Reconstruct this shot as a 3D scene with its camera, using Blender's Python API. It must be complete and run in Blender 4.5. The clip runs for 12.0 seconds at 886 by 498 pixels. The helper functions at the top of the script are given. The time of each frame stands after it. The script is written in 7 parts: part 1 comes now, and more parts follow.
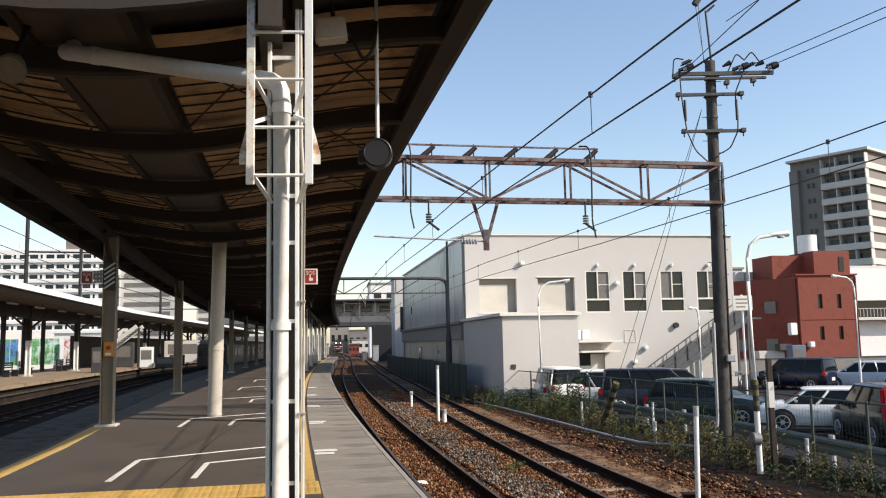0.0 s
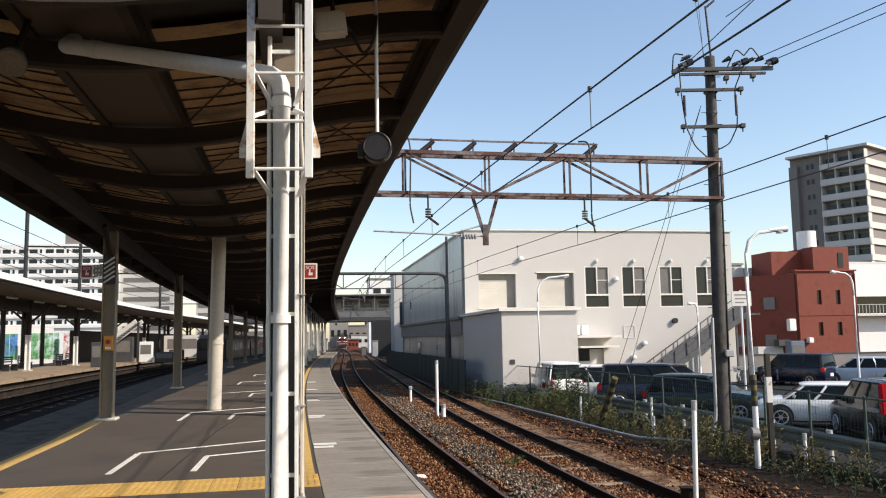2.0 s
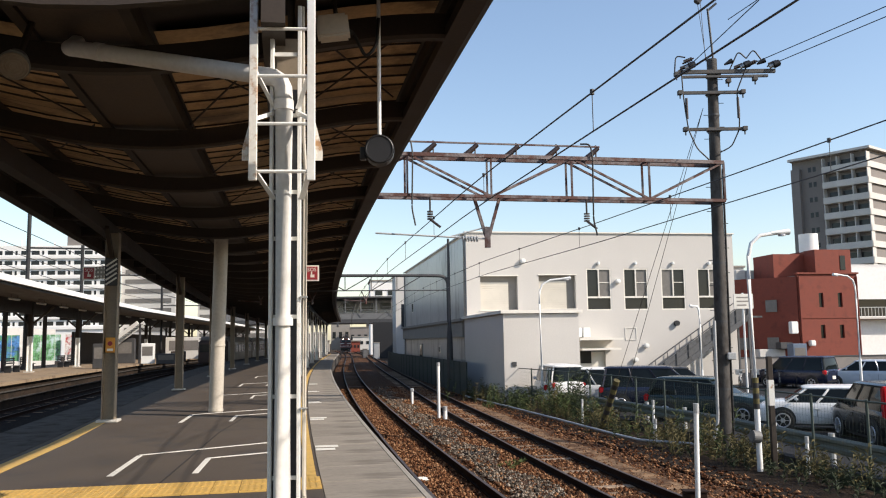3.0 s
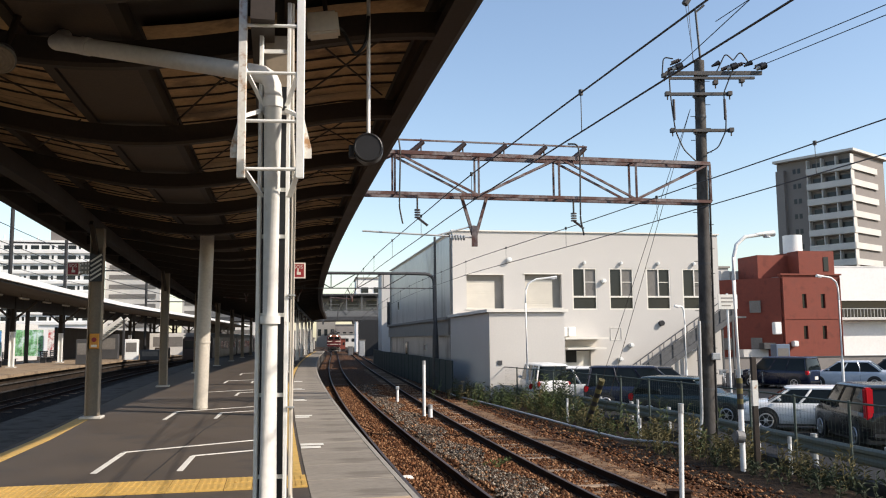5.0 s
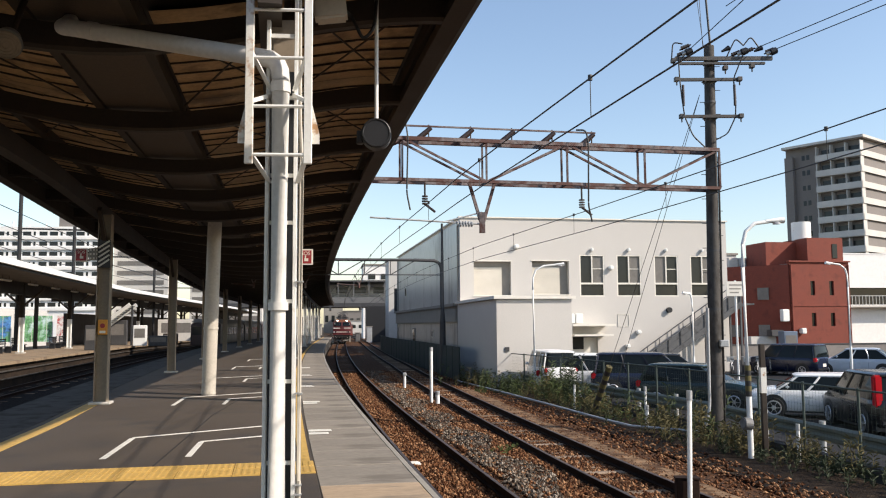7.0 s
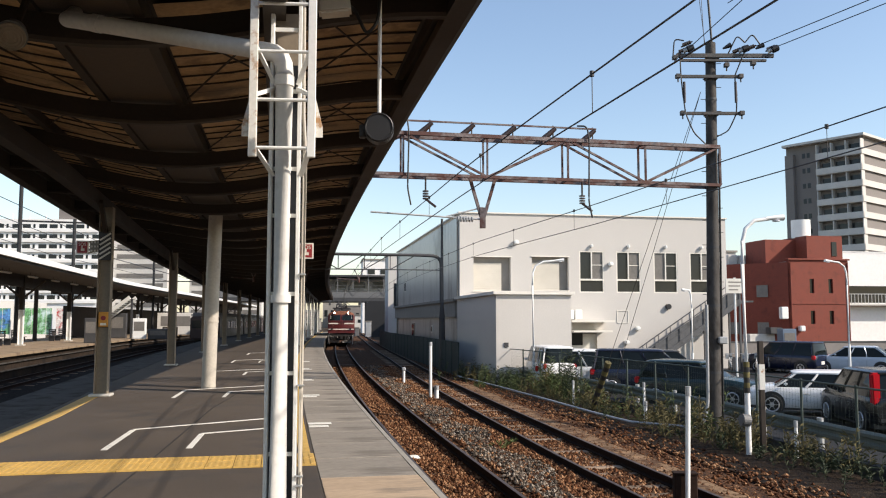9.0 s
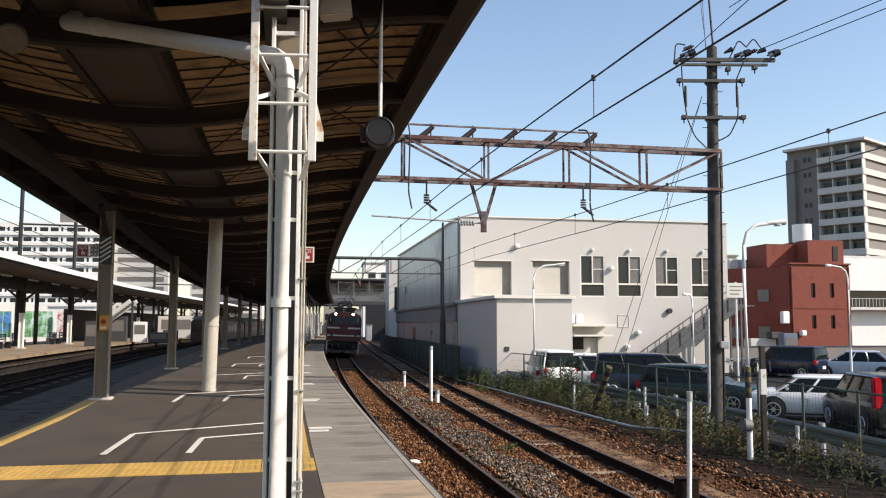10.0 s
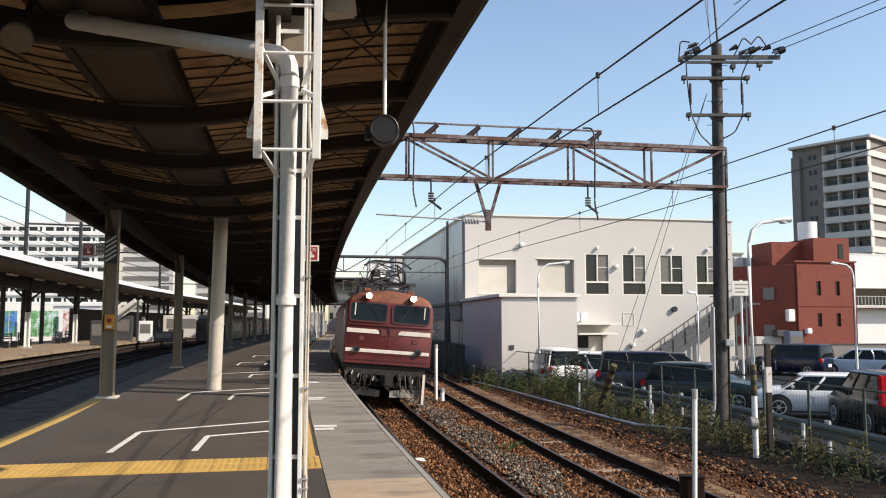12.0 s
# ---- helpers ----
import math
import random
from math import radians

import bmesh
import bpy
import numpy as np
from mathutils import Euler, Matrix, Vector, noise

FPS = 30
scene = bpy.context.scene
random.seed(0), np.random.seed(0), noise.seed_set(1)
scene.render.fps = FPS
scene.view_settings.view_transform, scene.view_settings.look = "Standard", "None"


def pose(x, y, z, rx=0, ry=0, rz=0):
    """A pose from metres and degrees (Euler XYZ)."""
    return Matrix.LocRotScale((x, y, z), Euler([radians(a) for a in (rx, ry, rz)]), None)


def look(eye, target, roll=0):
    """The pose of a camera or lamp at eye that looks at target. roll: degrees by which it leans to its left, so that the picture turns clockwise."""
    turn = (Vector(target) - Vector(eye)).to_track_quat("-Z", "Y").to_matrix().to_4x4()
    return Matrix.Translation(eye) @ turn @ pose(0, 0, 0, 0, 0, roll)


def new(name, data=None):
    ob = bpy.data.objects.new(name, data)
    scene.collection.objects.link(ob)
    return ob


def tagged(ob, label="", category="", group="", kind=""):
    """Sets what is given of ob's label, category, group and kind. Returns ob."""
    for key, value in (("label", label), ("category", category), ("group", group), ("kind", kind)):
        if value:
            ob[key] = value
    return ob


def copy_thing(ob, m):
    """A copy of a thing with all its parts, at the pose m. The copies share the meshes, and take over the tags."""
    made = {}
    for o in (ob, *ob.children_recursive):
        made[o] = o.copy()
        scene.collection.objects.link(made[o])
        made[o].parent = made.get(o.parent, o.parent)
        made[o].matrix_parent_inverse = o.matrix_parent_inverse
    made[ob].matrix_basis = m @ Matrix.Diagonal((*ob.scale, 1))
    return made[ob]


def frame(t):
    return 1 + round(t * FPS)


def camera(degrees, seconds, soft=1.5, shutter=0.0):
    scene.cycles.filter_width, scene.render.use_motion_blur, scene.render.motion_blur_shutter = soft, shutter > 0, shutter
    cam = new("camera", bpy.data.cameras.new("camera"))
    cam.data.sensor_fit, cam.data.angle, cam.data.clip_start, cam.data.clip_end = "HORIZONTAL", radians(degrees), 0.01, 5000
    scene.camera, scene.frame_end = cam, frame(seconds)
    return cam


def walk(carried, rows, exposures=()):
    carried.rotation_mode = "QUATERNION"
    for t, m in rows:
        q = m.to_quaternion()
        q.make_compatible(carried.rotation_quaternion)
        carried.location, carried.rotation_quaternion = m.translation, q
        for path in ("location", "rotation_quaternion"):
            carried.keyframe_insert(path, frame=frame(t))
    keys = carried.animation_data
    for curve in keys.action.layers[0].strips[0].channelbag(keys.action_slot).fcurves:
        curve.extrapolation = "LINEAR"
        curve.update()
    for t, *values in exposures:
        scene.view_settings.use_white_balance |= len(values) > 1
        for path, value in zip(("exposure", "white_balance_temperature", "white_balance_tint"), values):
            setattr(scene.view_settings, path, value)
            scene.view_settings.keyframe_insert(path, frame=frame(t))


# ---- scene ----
cam = camera(56.1, 12.0, soft=1.1)
PATH = [
    (0, (0.0, 0.014, 1.606), (0.001, 2.002, 1.832), -1.1),
    (0.5, (0.001, -0.02, 1.611), (0.004, 1.967, 1.843), -1.2),
    (1, (0.001, -0.001, 1.609), (0.008, 1.987, 1.832), -1.1),
    (1.5, (0.018, -0.005, 1.592), (0.024, 1.982, 1.814), -1.0),
    (2, (0.003, -0.014, 1.588), (0.005, 1.974, 1.803), -1.0),
    (2.5, (-0.006, -0.012, 1.598), (-0.011, 1.976, 1.812), -0.9),
    (3, (-0.001, -0.014, 1.594), (-0.003, 1.974, 1.814), -0.9),
    (5, (-0.018, -0.011, 1.605), (0.013, 1.978, 1.82), -0.5),
    (5.5, (-0.014, -0.025, 1.6), (0.016, 1.963, 1.814), -0.5),
    (6, (-0.027, -0.004, 1.598), (0.001, 1.987, 1.793), -0.6),
    (6.5, (-0.022, 0.013, 1.599), (0.001, 2.005, 1.784), -0.5),
    (7, (-0.031, 0.03, 1.607), (-0.017, 2.021, 1.79), -0.4),
    (9, (-0.049, -0.008, 1.592), (-0.034, 1.984, 1.764), 0.0),
    (9.5, (-0.049, 0.012, 1.599), (-0.04, 2.005, 1.77), 0.0),
    (10, (-0.05, 0.02, 1.6), (-0.037, 2.012, 1.781), 0.1),
    (10.5, (-0.038, 0.008, 1.595), (-0.03, 2.001, 1.765), 0.1),
    (11, (-0.047, 0.008, 1.591), (-0.038, 2.001, 1.76), 0.1),
    (11.5, (-0.05, 0.024, 1.594), (-0.045, 2.017, 1.77), 0.2),
    (12, (-0.051, 0.019, 1.59), (-0.049, 2.011, 1.768), 0.0),
]
walk(cam, [(t, look(eye, target, roll)) for t, eye, target, roll in PATH], exposures=((0, 0.45, 6750, 13), (12, 0.45, 6750, 13)))

# ---- daylight ----
SUN_TO = Vector((0.93, -0.37, 0.0)).normalized()
SUN_EL = radians(35)
world = bpy.data.worlds.new("sky")
scene.world = world
world.use_nodes = True
wn = world.node_tree.nodes
sky = wn.new("ShaderNodeTexSky")
sky.sky_type = "NISHITA"
sky.sun_disc = False
sky.sun_elevation = SUN_EL
sky.sun_rotation = math.atan2(SUN_TO.x, SUN_TO.y)
sky.air_density, sky.dust_density, sky.ozone_density = 1.15, 0.8, 1.9
wn["Background"].inputs["Strength"].default_value = 0.15
world.node_tree.links.new(sky.outputs["Color"], wn["Background"].inputs["Color"])
sun_data = bpy.data.lights.new("sun", "SUN")
sun_data.energy, sun_data.angle, sun_data.color = 4.2, radians(0.55), (1.0, 0.92, 0.81)
sun = new("sun", sun_data)
to_sun = Vector((SUN_TO.x * math.cos(SUN_EL), SUN_TO.y * math.cos(SUN_EL), math.sin(SUN_EL)))
sun.matrix_world = look((0, 0, 60), Vector((0, 0, 60)) - to_sun)


# ---- materials ----
def mat(name, color, rough=0.6, metal=0.0, var=0.12, scale=3.0, fine=40.0, bump=0.15, dist=0.01, stain=None, stain_at=0.62, stain_scale=2.0, each=0.0, stretch=(1, 1, 1)):
    """Procedural paint, stone or metal: two scales of variation, relief, an optional stain colour, and a change from piece to piece."""
    m = bpy.data.materials.new(name)
    m.use_nodes = True
    nt = m.node_tree
    n, l = nt.nodes, nt.links
    b = n["Principled BSDF"]
    b.inputs["Metallic"].default_value = metal
    if rough >= 0.85:
        b.inputs["Specular IOR Level"].default_value = 0.15
    tc = n.new("ShaderNodeTexCoord")
    mp = n.new("ShaderNodeMapping")
    mp.inputs["Scale"].default_value = stretch
    l.new(tc.outputs["Object"], mp.inputs["Vector"])
    big = n.new("ShaderNodeTexNoise")
    big.inputs["Scale"].default_value, big.inputs["Detail"].default_value = scale, 6
    small = n.new("ShaderNodeTexNoise")
    small.inputs["Scale"].default_value, small.inputs["Detail"].default_value = fine, 4
    for t in (big, small):
        l.new(mp.outputs["Vector"], t.inputs["Vector"])
    add = n.new("ShaderNodeMath")
    add.operation = "ADD"
    l.new(big.outputs["Fac"], add.inputs[0])
    l.new(small.outputs["Fac"], add.inputs[1])
    rng = n.new("ShaderNodeMapRange")
    rng.inputs["From Min"].default_value, rng.inputs["From Max"].default_value = 0.65, 1.35
    rng.inputs["To Min"].default_value, rng.inputs["To Max"].default_value = 1 - var * 1.6, 1 + var * 1.6
    l.new(add.outputs[0], rng.inputs["Value"])
    last = rng.outputs["Result"]
    if each:
        info = n.new("ShaderNodeObjectInfo")
        er = n.new("ShaderNodeMapRange")
        er.inputs["To Min"].default_value, er.inputs["To Max"].default_value = 1 - each, 1 + each
        l.new(info.outputs["Random"], er.inputs["Value"])
        mu = n.new("ShaderNodeMath")
        mu.operation = "MULTIPLY"
        l.new(last, mu.inputs[0])
        l.new(er.outputs["Result"], mu.inputs[1])
        last = mu.outputs[0]
    mix = n.new("ShaderNodeVectorMath")
    mix.operation = "SCALE"
    mix.inputs[0].default_value = color
    l.new(last, mix.inputs["Scale"])
    out = mix.outputs["Vector"]
    if stain:
        st = n.new("ShaderNodeTexNoise")
        st.inputs["Scale"].default_value, st.inputs["Detail"].default_value, st.inputs["Roughness"].default_value = stain_scale, 8, 0.65
        l.new(mp.outputs["Vector"], st.inputs["Vector"])
        sr = n.new("ShaderNodeMapRange")
        sr.inputs["From Min"].default_value, sr.inputs["From Max"].default_value = stain_at - 0.06, stain_at + 0.06
        l.new(st.outputs["Fac"], sr.inputs["Value"])
        mc = n.new("ShaderNodeMix")
        mc.data_type = "RGBA"
        l.new(sr.outputs["Result"], mc.inputs["Factor"])
        l.new(out, mc.inputs["A"])
        mc.inputs["B"].default_value = (*stain, 1)
        out = mc.outputs["Result"]
    l.new(out, b.inputs["Base Color"])
    rr = n.new("ShaderNodeMapRange")
    rr.inputs["To Min"].default_value, rr.inputs["To Max"].default_value = max(0.02, rough - 0.12), min(1, rough + 0.12)
    l.new(big.outputs["Fac"], rr.inputs["Value"])
    l.new(rr.outputs["Result"], b.inputs["Roughness"])
    bp = n.new("ShaderNodeBump")
    bp.inputs["Strength"].default_value, bp.inputs["Distance"].default_value = bump, dist
    l.new(small.outputs["Fac"], bp.inputs["Height"])
    l.new(bp.outputs["Normal"], b.inputs["Normal"])
    return m


def glass_mat(name, color, rough=0.06):
    m = mat(name, color, rough, 0.0, 0.1, 1.5, 8.0, 0.02)
    m.node_tree.nodes["Principled BSDF"].inputs["Specular IOR Level"].default_value = 0.3
    return m


def glow_mat(name, color, strength):
    m = bpy.data.materials.new(name)
    m.use_nodes = True
    b = m.node_tree.nodes["Principled BSDF"]
    b.inputs["Base Color"].default_value = (*color, 1)
    b.inputs["Emission Color"].default_value = (*color, 1)
    b.inputs["Emission Strength"].default_value = strength
    return m


ASPHALT = mat("platform_asphalt", (0.07, 0.052, 0.037), 0.8, var=0.16, scale=0.7, fine=60, bump=0.35, stain=(0.05, 0.04, 0.032), stain_at=0.58, stain_scale=0.8)
LOT_ASPHALT = mat("car_park_asphalt", (0.024, 0.024, 0.025), 0.85, var=0.15, scale=0.5, fine=40, bump=0.3)
CONCRETE = mat("slab_concrete", (0.25, 0.222, 0.186), 0.85, var=0.13, scale=1.1, fine=26, bump=0.2, each=0.09, stain=(0.165, 0.145, 0.12), stain_at=0.57, stain_scale=1.3, stretch=(0.45, 1.5, 1))
DARK_CONCRETE = mat("edge_concrete", (0.075, 0.07, 0.065), 0.9, var=0.2, scale=1.5, bump=0.4, stain=(0.035, 0.03, 0.025), stain_at=0.55)
SOIL = mat("dry_soil", (0.06, 0.04, 0.024), 0.95, var=0.3, scale=0.6, fine=12, bump=0.8, dist=0.04, stain=(0.02, 0.016, 0.01), stain_at=0.52, stain_scale=0.5)
BALLAST = mat("rusty_ballast", (0.115, 0.052, 0.023), 0.95, var=0.45, scale=9, fine=26, bump=1.0, dist=0.06, stain=(0.028, 0.018, 0.012), stain_at=0.52, stain_scale=14)
YELLOW = mat("tactile_yellow", (0.54, 0.34, 0.09), 0.7, var=0.12, scale=4, fine=50, bump=0.2, each=0.07, stain=(0.4, 0.24, 0.05), stain_at=0.62, stain_scale=6)
WHITE_LINE = mat("worn_white_line", (0.68, 0.66, 0.6), 0.75, var=0.1, scale=5, fine=60, stain=(0.3, 0.28, 0.25), stain_at=0.66, stain_scale=14)
WHITE_PAINT = mat("white_steel_paint", (0.78, 0.78, 0.75), 0.45, var=0.05, scale=2, fine=30, bump=0.06, stain=(0.5, 0.44, 0.36), stain_at=0.7, stain_scale=5)
WHITE_RUST = mat("white_paint_with_rust", (0.74, 0.72, 0.66), 0.5, var=0.07, scale=3, fine=30, bump=0.1, stain=(0.42, 0.24, 0.12), stain_at=0.6, stain_scale=7)
PIPE_WHITE = mat("weathered_white_pipe", (0.62, 0.61, 0.58), 0.5, var=0.07, scale=2, fine=24, bump=0.06, stain=(0.42, 0.37, 0.31), stain_at=0.66, stain_scale=3)
BEIGE_COLUMN = mat("beige_column_paint", (0.46, 0.42, 0.36), 0.5, var=0.08, scale=2, fine=20, bump=0.06, stain=(0.3, 0.26, 0.21), stain_at=0.66, stain_scale=3)
CREAM_PIPE = mat("cream_pipe_paint", (0.5, 0.46, 0.39), 0.5, var=0.06, scale=2, fine=20, bump=0.05)
BROWN_STEEL = mat("brown_painted_steel", (0.03, 0.02, 0.013), 0.65, var=0.15, scale=1.5, fine=25, bump=0.12)
TAN_PANEL = mat("tan_roof_panel", (0.48, 0.32, 0.17), 0.75, var=0.12, scale=1.2, fine=20, bump=0.1, stain=(0.24, 0.15, 0.08), stain_at=0.56, stain_scale=1.5)
GREY_PANEL = mat("grey_gutter_panel", (0.075, 0.055, 0.04), 0.7, var=0.15, scale=2)
GREY_STEEL = mat("grey_painted_column", (0.24, 0.195, 0.145), 0.5, var=0.1, scale=2, fine=20, bump=0.08, stain=(0.2, 0.15, 0.1), stain_at=0.64, stain_scale=4)
BLACK_PLASTIC = mat("black_plastic", (0.015, 0.015, 0.017), 0.45, var=0.1, bump=0.03)
RUST_STEEL = mat("rusting_truss_steel", (0.16, 0.132, 0.128), 0.7, var=0.28, scale=3, fine=18, bump=0.25, stain=(0.075, 0.026, 0.018), stain_at=0.5, stain_scale=2.5)
RAIL_SIDE = mat("rusty_rail", (0.024, 0.013, 0.009), 0.9, var=0.25, scale=3, fine=20, bump=0.2)
RAIL_TOP = mat("polished_rail_head", (0.07, 0.05, 0.04), 0.55, 0.3, var=0.1, scale=2, bump=0.03)
SLEEPER = mat("weathered_sleeper", (0.21, 0.155, 0.11), 0.9, var=0.3, scale=3, fine=20, bump=0.5, each=0.55)
WALL_WHITE = mat("cream_wall_panel", (0.525, 0.502, 0.466), 0.8, var=0.035, scale=0.5, fine=15, bump=0.08, stain=(0.55, 0.52, 0.47), stain_at=0.66, stain_scale=0.5)
TRIM_WHITE = mat("pale_trim", (0.7, 0.67, 0.6), 0.6, var=0.05, scale=2)
SHUTTER = mat("roller_shutter", (0.6, 0.56, 0.48), 0.6, var=0.06, scale=1.5)
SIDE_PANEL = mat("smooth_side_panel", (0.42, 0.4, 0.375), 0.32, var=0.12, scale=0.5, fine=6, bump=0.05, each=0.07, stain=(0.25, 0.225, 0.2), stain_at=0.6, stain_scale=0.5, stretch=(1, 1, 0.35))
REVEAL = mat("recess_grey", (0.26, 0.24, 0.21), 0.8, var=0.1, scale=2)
DARK_GLASS = glass_mat("dark_window_glass", (0.02, 0.023, 0.024))
PALE_GLASS = glass_mat("screened_window", (0.16, 0.15, 0.14), 0.2)
RED_BRICK = mat("red_brick_tile", (0.2, 0.042, 0.024), 0.8, var=0.14, scale=1.2, fine=14, bump=0.2, stain=(0.15, 0.036, 0.022), stain_at=0.58, stain_scale=1.2)
TOWER_GREY = mat("tower_grey_tile", (0.2, 0.18, 0.165), 0.8, var=0.08, scale=0.3, fine=4)
TOWER_PALE = mat("tower_pale_balcony", (0.55, 0.53, 0.49), 0.75, var=0.06, scale=0.4, fine=5)
BLOCK_WHITE = mat("apartment_white", (0.8, 0.79, 0.76), 0.8, var=0.04, scale=0.2, fine=4)
POLE_CONCRETE = mat("stained_pole_concrete", (0.06, 0.055, 0.05), 0.8, var=0.2, scale=3, fine=26, bump=0.3, stain=(0.03, 0.025, 0.021), stain_at=0.52, stain_scale=3.5, stretch=(1, 1, 0.6))
DARK_STEEL = mat("dark_mast_steel", (0.045, 0.045, 0.047), 0.6, var=0.2, scale=2)
GALVANISED = mat("galvanised_steel", (0.42, 0.43, 0.43), 0.5, 0.4, var=0.12, scale=3, fine=30)
DULL_STEEL = mat("dull_galvanised_steel", (0.15, 0.15, 0.148), 0.6, 0.2, var=0.15, scale=3, fine=30)
# Same stone as BALLAST, coloured near black for the canopy's shade.
SHADED_BALLAST = mat("shaded_ballast", (0.014, 0.011, 0.009), 0.95, var=0.4, scale=9, fine=26, bump=1.0, dist=0.05)
# Brown wall; the deep shade between the platforms is put into its colour.
SHADED_WALL = mat("shaded_platform_wall", (0.036, 0.025, 0.018), 0.9, var=0.3, scale=1.5, fine=12, bump=0.4, stain=(0.02, 0.016, 0.013), stain_at=0.55, stain_scale=1.2)
SCREEN_GREEN = mat("dark_green_screen", (0.014, 0.027, 0.026), 0.7, var=0.2, scale=3)
PATCH_RED = mat("red_white_picture", (0.6, 0.56, 0.52), 0.5, var=0.2, scale=2, fine=6, stain=(0.42, 0.05, 0.05), stain_at=0.55, stain_scale=1.6)
SEAM = mat("asphalt_seam", (0.02, 0.017, 0.014), 0.8, var=0.2)
GREEN_FENCE = mat("faded_green_fence", (0.05, 0.07, 0.058), 0.6, var=0.15, scale=4)
CABLE = mat("black_cable", (0.012, 0.012, 0.013), 0.6, var=0.1)
COPPER_WIRE = mat("weathered_wire", (0.06, 0.055, 0.05), 0.6, var=0.1)
INSULATOR = mat("brown_insulator", (0.045, 0.028, 0.022), 0.3, var=0.1)
RED_SIGN = mat("red_sign_face", (0.28, 0.022, 0.028), 0.5, var=0.05)
ORANGE_BOX = mat("orange_box", (0.6, 0.26, 0.03), 0.5, var=0.08)
LOCO_RED = mat("locomotive_red", (0.105, 0.0125, 0.0125), 0.42, var=0.1, scale=1.2, fine=14, bump=0.05, stain=(0.07, 0.011, 0.01), stain_at=0.56, stain_scale=1.5)
LOCO_ROOF = mat("sunlit_rust_dust", (0.2, 0.062, 0.025), 0.7, var=0.25, scale=1.5, fine=14, bump=0.1, stain=(0.09, 0.03, 0.015), stain_at=0.55, stain_scale=2)
SLATE = mat("slate_paint", (0.035, 0.042, 0.055), 0.5, var=0.12, scale=2, stain=(0.02, 0.02, 0.022), stain_at=0.6, stain_scale=3)
CAB_GLASS = glass_mat("cab_glass", (0.006, 0.009, 0.008), 0.04)
CAB_GLASS.node_tree.nodes["Principled BSDF"].inputs["Specular IOR Level"].default_value = 0.3
DARK_EARTH = mat("dark_earth", (0.019, 0.012, 0.007), 0.95, var=0.45, scale=3, fine=24, bump=1.0, dist=0.05, stain=(0.07, 0.048, 0.028), stain_at=0.6, stain_scale=2)
SAND = mat("sandy_dirt", (0.22, 0.14, 0.08), 0.95, var=0.35, scale=2, fine=30, bump=0.8, stain=(0.08, 0.042, 0.022), stain_at=0.5, stain_scale=3)
LOCO_CREAM = mat("cream_band", (0.72, 0.66, 0.58), 0.5, var=0.05)
LOCO_UNDER = mat("dirty_underframe", (0.022, 0.019, 0.017), 0.8, var=0.3, scale=4, bump=0.3)
LOCO_GREY = mat("grey_skirt", (0.06, 0.056, 0.052), 0.7, var=0.15, scale=3)
LAMP_ON = glow_mat("lit_headlight", (1.0, 0.86, 0.62), 22.0)
TYRE = mat("tyre_rubber", (0.014, 0.014, 0.014), 0.8, var=0.1)
ALLOY = mat("alloy_wheel", (0.55, 0.55, 0.56), 0.35, 0.7, var=0.06)
TAIL_RED = glass_mat("red_tail_lens", (0.5, 0.012, 0.02), 0.15)
CLEAR_LENS = glass_mat("clear_lens", (0.6, 0.6, 0.62), 0.1)
CAR_GLASS = glass_mat("tinted_car_glass", (0.008, 0.011, 0.011), 0.05)
CAR_GLASS.node_tree.nodes["Principled BSDF"].inputs["Specular IOR Level"].default_value = 0.22
PATCH_GREEN = mat("green_picture", (0.12, 0.3, 0.12), 0.5, var=0.5, scale=1.2, fine=5, stain=(0.5, 0.62, 0.6), stain_at=0.55, stain_scale=1.0)
PATCH_BLUE = mat("blue_picture", (0.06, 0.18, 0.4), 0.5, var=0.5, scale=1.0, fine=4, stain=(0.1, 0.28, 0.12), stain_at=0.52, stain_scale=0.8)
LEAF = mat("weed_leaf", (0.06, 0.085, 0.022), 0.7, var=0.3, scale=2, fine=10, each=0.2)
LEAF_DRY = mat("dry_weed", (0.12, 0.1, 0.035), 0.8, var=0.3, scale=2, fine=10, each=0.2)
LEAF_DARK = mat("dark_weed_leaf", (0.032, 0.048, 0.018), 0.7, var=0.3, scale=2, fine=10, each=0.2)
for leaf in (LEAF, LEAF_DRY, LEAF_DARK):
    leaf.node_tree.nodes["Principled BSDF"].inputs["Transmission Weight"].default_value = 0.0


# ---- mesh helpers ----
def box(bm, c, s, rz=0.0, m=None):
    """A box of size s round c, turned rz degrees, or placed by the matrix m."""
    r = bmesh.ops.create_cube(bm, size=1.0)
    t = (m if m is not None else pose(*c, 0, 0, rz)) @ Matrix.Diagonal((*s, 1))
    bmesh.ops.transform(bm, matrix=t, verts=r["verts"])
    return r["verts"]


def rod(bm, a, b, r, seg=8, r2=None):
    """A round bar from a to b."""
    a, b = Vector(a), Vector(b)
    d = b - a
    g = bmesh.ops.create_cone(bm, cap_ends=True, segments=seg, radius1=r, radius2=r if r2 is None else r2, depth=d.length)
    t = Matrix.Translation((a + b) / 2) @ d.to_track_quat("Z", "Y").to_matrix().to_4x4()
    bmesh.ops.transform(bm, matrix=t, verts=g["verts"])


def bar(bm, a, b, w, h):
    """A flat bar of width w and height h from a to b."""
    a, b = Vector(a), Vector(b)
    d = b - a
    t = Matrix.Translation((a + b) / 2) @ d.to_track_quat("Y", "Z").to_matrix().to_4x4()
    box(bm, (0, 0, 0), (w, d.length, h), m=t)


